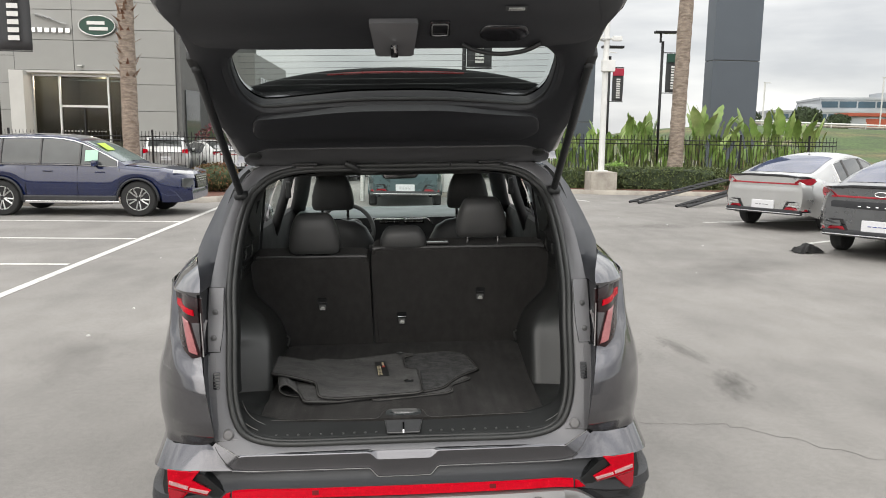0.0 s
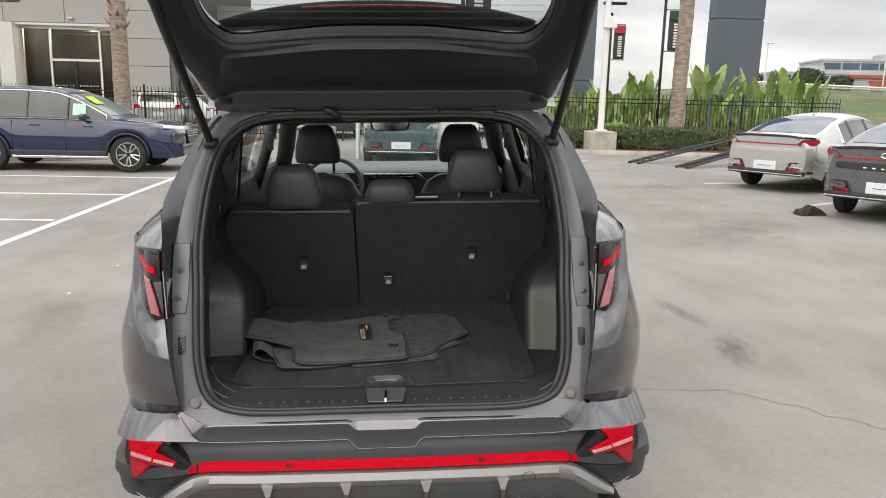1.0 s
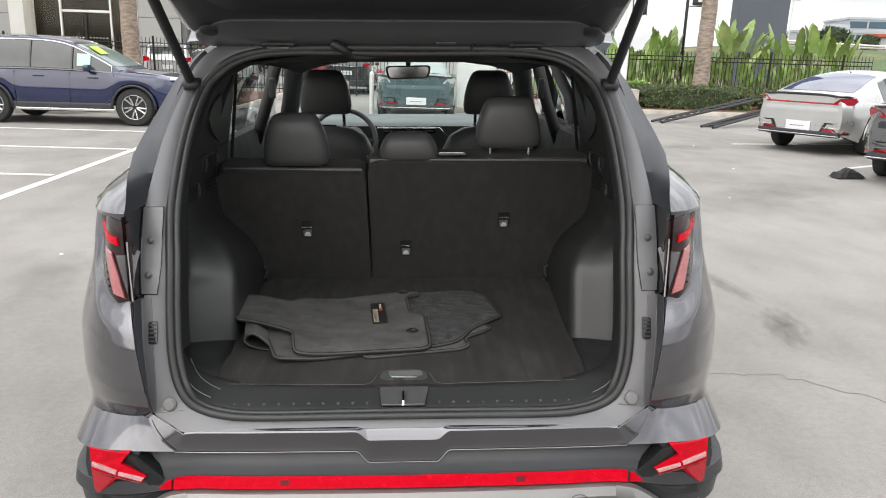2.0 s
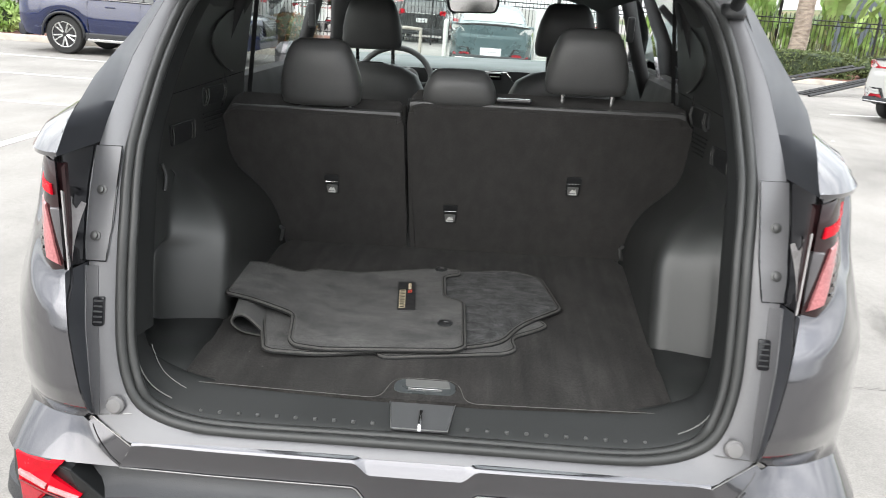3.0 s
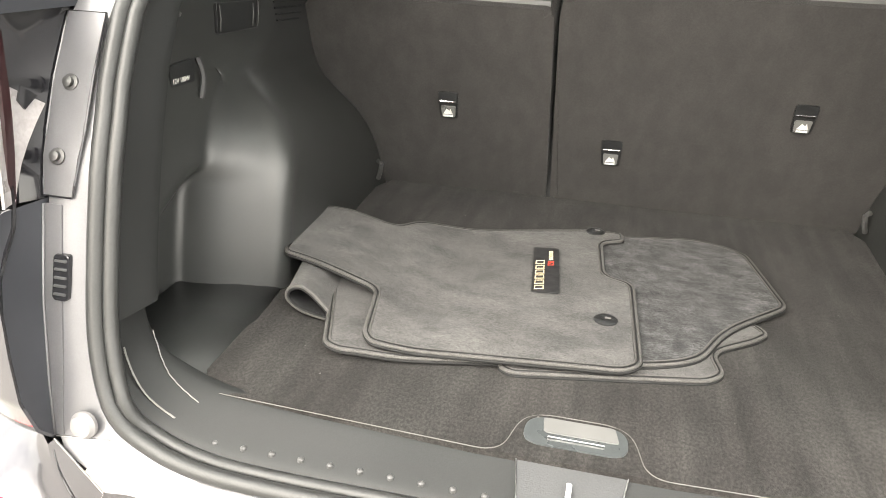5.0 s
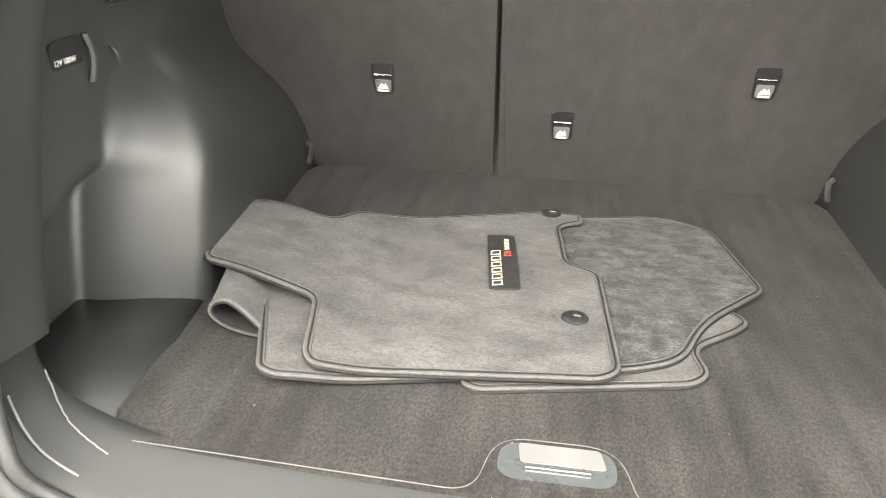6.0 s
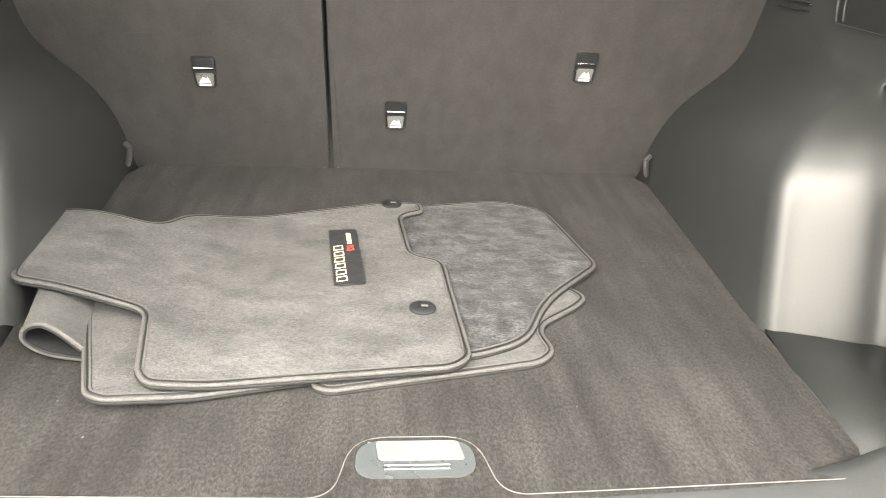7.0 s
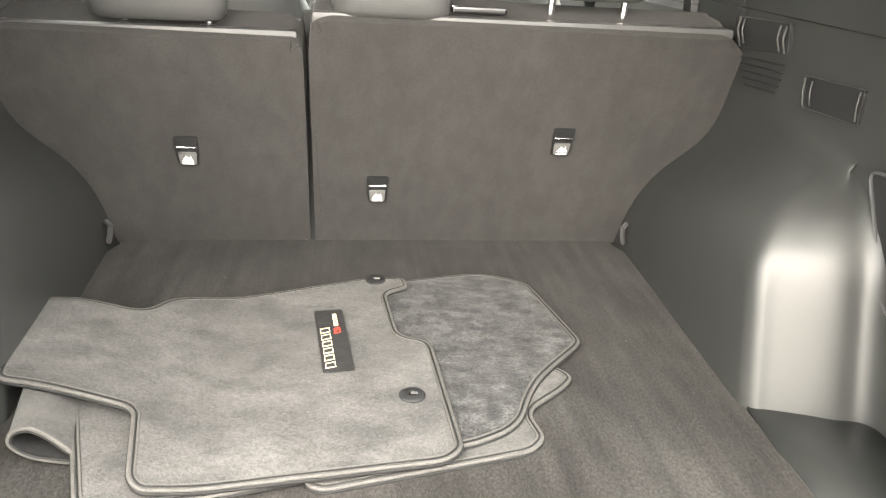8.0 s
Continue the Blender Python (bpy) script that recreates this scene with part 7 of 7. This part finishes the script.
    for s in (1, -1):
        part("headlamp", prism([(s * fw * .62, L - .03, fz + .13), (s * fw * .98, L - .34, fz + .17), (s * fw * 1.02, L - .34, fz + .11), (s * fw * .66, L - .02, fz + .08)], (0, .03, -.01), .006), M["clear_lens"], ob, "headlamp")
        part("lower_lamp", prism(rounded([(s * fw * .70, L - .03, fz - .02), (s * fw * 1.0, L - .17, fz - .01), (s * fw * 1.0, L - .17, fz - .20), (s * fw * .72, L - .02, fz - .22)], .03), (0, .04, 0), .006), M["car_glass"], ob, "lower lamp cluster")
    return ob


SUV = dict(length=4.77, wheel=.37, axles=(.95, 3.715), tail="suv", lamp_z=1.05, nose_z=.82, panes=(.42, .95, 1.75, 2.55, 3.3), shuts=(1.45, 2.5, 3.35), rise=.66, tumble=.20, screens=(.12, .42, 2.62, 3.35),
           roofline=[(.04, 1.06), (.20, 1.42), (.45, 1.62), (1.0, 1.70), (1.7, 1.715), (2.3, 1.67), (2.75, 1.50), (3.45, 1.08)],
           stations=[(0, .78, .42, .98, 1.03), (.10, .88, .36, 1.02, 1.06), (.6, .945, .30, 1.04, 1.08), (2.0, .95, .26, 1.05, 1.08), (3.2, .95, .26, 1.03, 1.10), (3.6, .945, .28, 1.00, 1.08), (4.2, .92, .30, .95, 1.02), (4.6, .84, .30, .86, .93), (4.77, .66, .34, .68, .76)])
SEDAN = dict(length=4.90, wheel=.34, axles=(1.02, 3.86), tail="sedan", lamp_z=.96, nose_z=.66, panes=(1.30, 1.75, 2.55, 3.35), shuts=(1.6, 2.5, 3.45), rise=.50, tumble=.24, screens=(.50, 1.60, 2.85, 3.72),
             roofline=[(.32, 1.09), (.65, 1.19), (1.2, 1.37), (1.8, 1.50), (2.35, 1.54), (2.8, 1.48), (3.3, 1.27), (3.85, .96)],
             stations=[(0, .78, .40, .96, 1.08), (.12, .88, .36, .98, 1.10), (.6, .925, .25, .97, 1.10), (1.6, .93, .22, .94, 1.0), (3.2, .93, .22, .90, .97), (3.9, .915, .24, .84, .93), (4.4, .88, .25, .76, .84), (4.75, .78, .25, .64, .70), (4.90, .60, .28, .52, .58)])


def put(x, y, heading):
    """A pose on the ground; heading in degrees, clockwise from straight ahead."""
    return pose(x, y, 0, 0, 0, -heading)


blue = parked_car("parked_suv", "dark blue mid-size SUV with a paper in its window", put(-9.28, 14.45, 89.5), "blue_paint", SUV, tall=True)
part("window_paper", box((.845, 2.78, 1.26), (.012, .26, .24), .002, Euler((0, radians(-17), 0)).to_matrix()), M["paper"], blue, "pale green paper in the window")
part("screen_sticker", box((.34, 2.90, 1.445), (.40, .26, .012), .004, Euler((radians(-33), 0, 0)).to_matrix()), M["yellow"], blue, "yellow-green windscreen sticker")
parked_car("parked_sedan", "silver saloon with a red light bar", put(7.18, 12.10, 55), "silver_paint", SEDAN, rear_glass="blue_glass")
gs = parked_car("parked_sedan", "dark grey saloon with a blue dealer plate", put(6.95, 8.08, 50), "grey_paint", SEDAN, rear_glass="blue_glass", plate="blue")
part("badge_oval", tube([(.085 * math.cos(a), -.03, .99 + .035 * math.sin(a)) for a in (6.283 * k / 20 for k in range(20))], .008, 6, True), M["chrome"], gs, "chrome oval badge")
part("boot_bars", merge(*[box_bar for box_bar in [tube([(x, -.025, .80), (x + .045, -.025, .80)], .008, 4) for x in (-.3, -.18, -.06, .06, .18, .30)]]), M["chrome"], gs, "chrome bars on the boot lid")
parked_car("parked_sedan", "teal-grey saloon seen from behind", put(.05, 15.8, 0), "teal_paint", SEDAN, glass="pale_glass", rear_glass="pale_glass", lamps="clear_lens", bar=False)
parked_car("parked_suv", "black SUV behind the iron fence", put(-2.55, 27.2, 0), "black_paint", SUV, group="cars behind the fence", tall=True)
parked_car("parked_suv", "pale grey SUV with a dark rear screen behind the iron fence", put(-9.3, 27.6, -14), "silver_paint", SUV, group="cars behind the fence", tall=True)
parked_car("parked_sedan", "white saloon parked behind the iron fence", put(-7.0, 29.5, -40), "white_paint", SEDAN, group="cars behind the fence")
parked_car("parked_suv", "silver SUV behind the iron fence", put(-17.5, 30.5, 80), "silver_paint", SUV, group="cars behind the fence", tall=True)
parked_car("parked_sedan", "red saloon far behind the fence", put(-6.0, 34, 70), "red_paint", SEDAN, group="cars behind the fence")
parked_car("parked_sedan", "white saloon with red tail lamps", put(3.7, 30.5, 12), "white_paint", SEDAN, group="cars behind the fence")

# loading ramps, a crumpled cover, a utility box and a pipe rail
def ramp(a, b, label):
    ob = thing("loading_ramp", label, "ramp", None, "loading ramps")
    a, b = Vector(a), Vector(b)
    t = (b - a).normalized()
    n = Vector((-t.y, t.x, 0)).normalized() * .17
    for k in (-1, 1):
        part("rail", tube([a + n * k, b + n * k], .035, 4), M["iron"], ob)
    for i in range(15):
        p = a.lerp(b, (i + .5) / 15)
        part("rung", tube([p - n, p + n], .02, 4), M["iron"], ob)


ramp((6.45, 18.1, .03), (9.9, 20.0, .62), "black steel loading ramp resting on the kerb")
ramp((7.35, 16.9, .03), (9.6, 18.4, .40), "black steel loading ramp lying beside another")
crm = []
for j in range(9):
    crm.append([(.36 * (j / 8 * 2 - 1) * (1 + .1 * noise.noise(Vector((i, j, 1)))), .17 * (i / 6 * 2 - 1), .02 + .15 * max(0, 1 - (j / 8 * 2 - 1) ** 2) * max(0, 1 - (i / 6 * 2 - 1) ** 2) ** .6 + .05 * noise.noise(Vector((i * .9, j * .8, 2.0)))) for i in range(7)])
cov = part("crumpled_cover", moved(rows_of(crm), pose(6.42, 9.0, .0, 0, 0, 10) @ Matrix.Diagonal((.66, .8, .85, 1))), M["cloth"])
tagged(cov, "crumpled black cloth lying on the asphalt", "cloth")
ub = thing("utility_box", "white steel utility box on a concrete pad", "utility box", pose(1.75, 20.2, 0))
part("cabinet", box((0, 0, .80), (1.1, .8, 1.35), .03), M["white_metal"], ub)
part("pad", box((0, 0, .06), (1.4, 1.1, .12), .01), M["concrete"], ub)
part("cabinet_door", box((0, -.41, .80), (.95, .02, 1.15), .006), M["white_metal"], ub)
pr = thing("pipe_rail", "beige bent pipe guard rail", "rail", pose(-2.2, 17.8, 0))
part("pipe", tube(smooth_line([(-.5, 0, 0), (-.5, 0, .72), (-.42, 0, .82), (.42, 0, .82), (.5, 0, .72), (.5, 0, 0)], 4), .04, 8), M["concrete"], pr, "", True)
part("bollard", lathe([(.06, 0), (.06, 1.05), (.03, 1.1)], 12, Matrix.Translation((1.1, .3, 0))), M["white_metal"], pr)
# ---- showroom, signs, lamps and the distance ----
bld = thing("showroom", "grey metal-clad car showroom with a tall glazed entrance", "building")
BY0 = 40.0
def wall_block(x0, x1, z0, z1, name="wall"):
    return part(name, box(((x0 + x1) / 2, BY0 + .2, (z0 + z1) / 2), (x1 - x0, .38, z1 - z0)), M["joint"], bld)


wall_block(-34, -20.9, 0, 13)
wall_block(-20.9, -14.6, 5.05, 13)
wall_block(-14.6, -12.4, 0, 13)
panel_meshes = {}
def panels(x0, x1, z0, z1, y, cols, rows, m=None):
    """Cladding panels with open joints, one piece each."""
    for i in range(cols):
        for j in range(rows):
            w, h = (x1 - x0) / cols - .025, (z1 - z0) / rows - .025
            key = (round(w, 3), round(h, 3))
            if key not in panel_meshes:
                b = box((0, 0, 0), (w, .05, h), .008, seg=1)
                me = bpy.data.meshes.new("panel")
                b.to_mesh(me)
                b.free()
                me.materials.append(M["cladding"])
                panel_meshes[key] = me
            o = new("panel", panel_meshes[key])
            o.parent = bld
            c = Vector((x0 + (i + .5) * (x1 - x0) / cols, y, z0 + (j + .5) * (z1 - z0) / rows))
            o.matrix_basis = (m if m is not None else Matrix()) @ Matrix.Translation(c)


panels(-34, -20.9, .1, 13, BY0, 3, 9)
panels(-20.9, -14.6, 5.1, 13, BY0, 2, 5)
panels(-14.6, -12.4, .1, 13, BY0, 1, 9)
part("side_wall", box((-11.4, 46, 6.5), (.4, 12, 13), 0, Euler((0, 0, radians(-9))).to_matrix()), M["joint"], bld)
sidem = pose(-12.3, 40.2, 0, 0, 0, 81)
panels(.1, 11.5, 4.6, 13, 0, 3, 5, sidem)
part("side_window", box((0, 0, 0), (.06, 10.5, 3.6), 0, Euler((0, 0, radians(-9))).to_matrix()), M["car_glass"], bld, "dark side glazing").location = (-11.20, 45.6, 2.4)
part("jamb", box((-20.55, 39.9, 2.5), (.75, 1.2, 5.05), .01), M["cladding_pale"], bld, "pale entrance jamb")
part("soffit", box((-18.0, 40.4, 5.0), (5.4, 1.4, .12)), M["cladding_pale"], bld)
ent = part("entrance_glass", box((-17.4, 40.35, 2.45), (5.6, .03, 4.9)), M["shop_glass"], bld, "tall entrance glazing")
ent.visible_shadow = False
for x in (-20.15, -18.72, -16.12, -14.75):
    part("mullion", box((x, 40.28, 2.45), (.10, .12, 4.9), .008), M["alu"], bld)
for z in (.06, 3.2, 4.85):
    part("transom", box((-17.42 if z == 3.2 else -17.4, 40.28, z), (2.6 if z == 3.2 else 5.5, .12, .12), .008), M["alu"], bld)
part("door_stile", box((-17.45, 40.26, 1.6), (.08, .1, 3.1), .006), M["iron"], bld)
part("door_band", merge(*[tube([(-18.6 + .18 * k, 40.30, 1.85), (-18.52 + .18 * k, 40.30, 1.85)], .03, 4) for k in range(13)]), M["white_ink"], bld, "row of small white marks")
part("lobby_back", box((-18, 47, 2.5), (8, .2, 5)), M["shop_in"], bld)
part("lobby_floor", box((-18, 43.5, .05), (6, 6.5, .1)), M["shop_in"], bld)
part("lobby_ceiling", box((-18, 43.7, 5.1), (6, 6.4, .1)), M["shop_in"], bld)
for x in (-20.5, -14.5):
    part("lobby_side", box((x, 43.6, 2.5), (.15, 6.6, 5)), M["shop_in"], bld)
part("lobby_desk", box((-17.2, 45.2, .7), (2.2, .8, 1.1), .03), M["cladding_pale"], bld)
for x, y in ((-19.3, 43), (-17.0, 43), (-18.2, 45)):
    l = new("ceiling_lamp", bpy.data.lights.new("ceiling_lamp", "POINT"))
    l.data.energy, l.data.color, l.data.shadow_soft_size = 120, (1, .84, .64), .15
    l.location = (x, y, 4.8)
    tagged(l, "warm lobby ceiling lamp", "lamp")
part("wall_lamp", box((-17.4, 39.85, 5.35), (.28, .18, .07), .01), M["alu"], bld)
part("roof_deck", box((-23, 46, 13), (24, 12.5, .3)), M["joint"], bld)

# fascia signs, drawn as plain shapes
sg = thing("oval_sign", "dark green oval sign with a pale rim on the showroom", "sign", pose(-16.4, 39.88, 7.45))
part("plate", prism([(.98 * math.cos(a), 0, .56 * math.sin(a)) for a in (6.283 * k / 40 for k in range(40))], (0, -.06, 0), .01), M["sign_green"], sg)
part("rim", tube([(.95 * math.cos(a), -.065, .53 * math.sin(a)) for a in (6.283 * k / 40 for k in range(40))], .035, 6, True), M["alu"], sg)
for zc, x0, x1 in ((.14, -.52, .42), (-.16, -.42, .58)):
    part("bar", box(((x0 + x1) / 2, -.07, zc), (x1 - x0, .03, .18), .01), M["alu"], sg)
sg = thing("chrome_sign", "chrome leaping emblem over a row of letters drawn as bars", "sign", pose(-18.85, 39.88, 7.45))
part("emblem", tube(smooth_line([(-.85, -.05, .52), (-.6, -.05, .50), (-.2, -.05, .40), (.2, -.05, .25), (.55, -.05, .12), (.9, -.05, .05)], 4), [.05, .08, .12, .14, .14, .15, .16, .17, .17, .17, .16, .15, .14, .13, .12, .11, .10, .09, .07, .05, .03], 6, flat=.5), M["chrome"], sg)
for k in range(6):
    part("bar", box((-.9 + .36 * k, -.04, -.28), (.24, .04, .24), .01), M["chrome"], sg)


def banner(name, label, x0, x1, y, z0, z1, cap=None, post=None, arm=True):
    ob = thing(name, label, "banner")
    def f(u, v):
        return (x0 + (x1 - x0) * u, y + .05 * math.sin(3.0 * v + 1.5 * u) * (1 - v), z0 + (z1 - z0) * v)
    part("cloth", thick(sheet(f, 6, 10), .006), M["banner"], ob, "", True)
    h = (z1 - z0)
    if cap:
        part("cap", box(((x0 + x1) / 2, y - .06, z1 - h * .12), ((x1 - x0) * .98, .01, h * .22), .003), M[cap], ob)
    n = 9
    for k in range(n):
        zc = z0 + h * (.07 + .62 * (k + .5) / n)
        part("bar", box(((x0 + x1) / 2, y - .075, zc), ((x1 - x0) * .34, .01, h * .62 / n * .62), .002), M["white_ink"], ob)
    if post is not None:
        part("post", tube([(post, y, 0), (post, y, z1 + .5)], .06, 10), M["iron"], ob, "", True)
        part("lamp_arm", tube([(post - .1, y, z1 + .85), (post - .1, y, z1 + .45)], .05, 8), M["iron"], ob)
        part("lamp_head", box((post + .1, y, z1 + .88), (.95, .3, .1), .03), M["iron"], ob, "flat street lamp head")
    if arm:
        for zc in (z0 - .03, z1 + .03):
            part("rod", tube([((post if post is not None else x0 - .15), y, zc), (x1, y, zc)], .02, 6), M["iron"], ob)
    return ob


banner("banner", "dark grey banner with a green cap on a lamp post", 11.32, 11.92, 30, 3.84, 5.48, "sign_green", 11.12)
banner("banner", "dark grey banner with a red cap", 9.0, 9.48, 30, 3.44, 4.82, "banner_red", 8.85)
banner("banner", "dark grey banner on a post before the showroom", -13.5, -12.42, 24, 4.45, 8.2, None, -13.65)
banner("banner", "dark grey banner on a post beyond the lane", 1.9, 2.66, 20.6, 3.86, 5.4, None, 1.82)
wing = thing("showroom_wing", "lower grey wing of the showroom with a chrome sign", "building")
part("wall", box((-12.6, 52.3, 3.42), (6.7, 12.6, 6.85), .02), M["cladding"], wing)
for k in range(7):
    part("letter_bar", box((-9.2, 47.6 + .62 * k, 5.2), (.08, .36, .55), .01), M["chrome"], wing)

# grey sign slabs
def slab(name, label, x, y, w, d, h, joints, rz=0):
    ob = thing(name, label, "sign", pose(x, y, 0, 0, 0, rz))
    part("core", box((0, 0, h / 2), (w - .1, d - .1, h)), M["joint"], ob)
    z = 0.0
    for zj in joints + [h]:
        part("panel", box((0, 0, (z + zj) / 2), (w, d, zj - z - .04), .015), M["slab"], ob)
        z = zj
    return ob


slab("sign_pylon", "tall blue-grey sign pylon in panels", 16.5, 35.2, 2.45, .9, 14, [2.4, 5.75, 9.2], 4)
slab("sign_pylon", "blue-grey sign pylon behind the lamp post", 9.2, 38.0, 1.9, .9, 8.2, [2.7, 6.4], 4)
# white lamp post on a concrete base, with a camera and boxes
lp = thing("lamp_post", "white steel lamp post on a square concrete base", "lamp post", pose(6.5, 21.9, 0))
part("base", box((0, 0, .36), (.86, .86, .72), .03), M["concrete"], lp, "pale concrete base")
part("flange_plate", box((0, 0, .745), (.36, .36, .05), .008), M["white_metal"], lp)
part("shaft", lathe([(.105, .74), (.095, 3), (.085, 9)], 16), M["white_metal"], lp, "", True, 40)
part("junction_box", box((.05, -.12, 4.1), (.42, .2, .36), .02), M["white_metal"], lp)
part("camera_arm", tube([(0, 0, 4.85), (-.38, -.1, 4.95), (.30, -.1, 4.95)], .03, 6), M["white_metal"], lp)
part("camera_body", box((-.34, -.15, 5.0), (.34, .18, .18), .03), M["white_metal"], lp, "white security camera")
part("camera_body", box((.3, -.15, 4.95), (.3, .16, .16), .03), M["white_metal"], lp, "white security camera")
part("spike_arm", tube([(0, 0, 4.55), (.34, -.05, 4.52)], .02, 6), M["white_metal"], lp)

# distance: grass bank with a road, office blocks, trees
bank = part("grass_bank", rows_of([[(x, y, z * step(22, 62, x) * (1 + .12 * math.sin(x * .05)) - .05) for x in np.linspace(20, 420, 41)] for y, z in ((48, 0), (62, .35), (80, 1.6), (100, 3.4), (118, 4.6), (130, 4.9), (160, 4.9), (200, 2.0))]), M["grass"], None, "", True)
tagged(bank, "rough green grass bank under a road", "bank", kind="structure")
rail = thing("guard_rail", "pale roadside guard rail on the bank", "rail")
part("rail", tube([(x, 121, 5.35 + .5 * math.sin(x * .05)) for x in np.linspace(58, 260, 41)], .16, 6), M["white_metal"], rail)
part("road_edge", tube([(x, 123, 5.0 + .5 * math.sin(x * .05)) for x in np.linspace(58, 260, 41)], .22, 6), M["concrete"], rail)
for i in range(24):
    part("post", box((60 + 6 * i, 121, 4.7), (.14, .14, 1.5)), M["alu"], rail)


def office(x, y, w, d, h, rows, label):
    ob = thing("office_block", label, "building", pose(x, y, 0, 0, 0, -12))
    part("wall", box((0, 0, h / 2), (w, d, h)), M["office_wall"], ob)
    fh = (h - 6) / rows
    for r in range(rows):
        for k in range(12):
            part("window", box((-w / 2 + (k + .5) * w / 12, -d / 2 - .08, 6 + (r + .5) * fh), (w / 12 - .5, .2, fh * .62)), M["office_glass"], ob)
    part("parapet", box((0, 0, h + .3), (w + .6, d + .6, .6)), M["office_wall"], ob)
    part("roof_plant", box((-w * .1, 0, h + 1.5), (w * .18, d * .4, 1.8)), M["office_wall"], ob)
    return ob


office(152, 215, 60, 22, 14.5, 3, "far blue-glazed office block above the bank")
office(120, 210, 30, 14, 10.5, 2, "low far office wing above the bank")
kiosk = thing("red_kiosk", "far orange-red roofed stand by the road", "building", pose(96, 150, 4.9))
part("wall", box((0, 0, 1.3), (9, 4, 2.6)), M["office_wall"], kiosk)
part("roof", box((0, 0, 2.9), (10.5, 5, .7), .1), M["red_roof"], kiosk)
part("front_panel", box((1.5, -2.05, 1.2), (5, .2, 1.8)), M["red_roof"], kiosk)
van = thing("white_van", "far white van on the road over the bank", "van", pose(103, 128, 5.2, 0, 0, 80))
part("body", box((0, 0, 1.3), (2, 5.4, 2.0), .25, seg=3), M["white_paint"], van, "", True, 40)
part("window", box((.0, .9, 1.75), (2.04, 2.6, .6), .05), M["car_glass"], van)
for x in (-.9, .9):
    for y in (-1.6, 1.6):
        part("wheel", lathe([(.36, -.12), (.38, -.08), (.38, .08), (.36, .12)], 16, Matrix.Translation((x, y, .38)) @ pose(0, 0, 0, 0, 90, 0)), M["tyre"], van)
for i, (x, y, r) in enumerate(((78, 140, 3.0), (88, 146, 2.4), (112, 140, 2.6), (70, 150, 3.2), (126, 150, 2.8), (-50, 120, 6), (-36, 130, 5), (-24, 120, 4))):
    t = leaf_clump("tree", "far rounded green tree", "tree", (x, y, (4.0 if x > 60 else .5) + r * .85), (r, r * .8, r * .75), M["dark_tree"], 900, r * .14, 40 + i)
    part("trunk", tube([(x, y, 0), (x, y, r * .8 + (4 if x > 60 else 0))], [.3, .2], 8), M["bark"], t)
lawn = part("lawn", prism([(1.5, 31, .0), (22, 31, .0), (22, 60, .0), (1.5, 60, .0)], (0, 0, .05)), M["grass"])
tagged(lawn, "bright green lawn beyond the fence", "lawn", kind="structure")
for i, (x, z, h) in enumerate(((62, 4.5, 7.5), (83, 4.8, 8.5))):
    sl = thing("street_lamp", "far slim street lamp on the bank", "street lamp", pose(x, 125, z))
    part("pole", tube([(0, 0, 0), (0, 0, h)], .12, 6), M["alu"], sl)
    part("head", box((.4, 0, h), (1.3, .3, .15), .04), M["alu"], sl)

# an unseen plain wall, added behind the camera to bound reflections and bounced light
back = part("wall_behind", box((0, -34, 1.1), (120, .4, 2.2), .05), M["far_wall"])
tagged(back, "unseen plain grey wall added behind the camera", "wall", kind="structure")
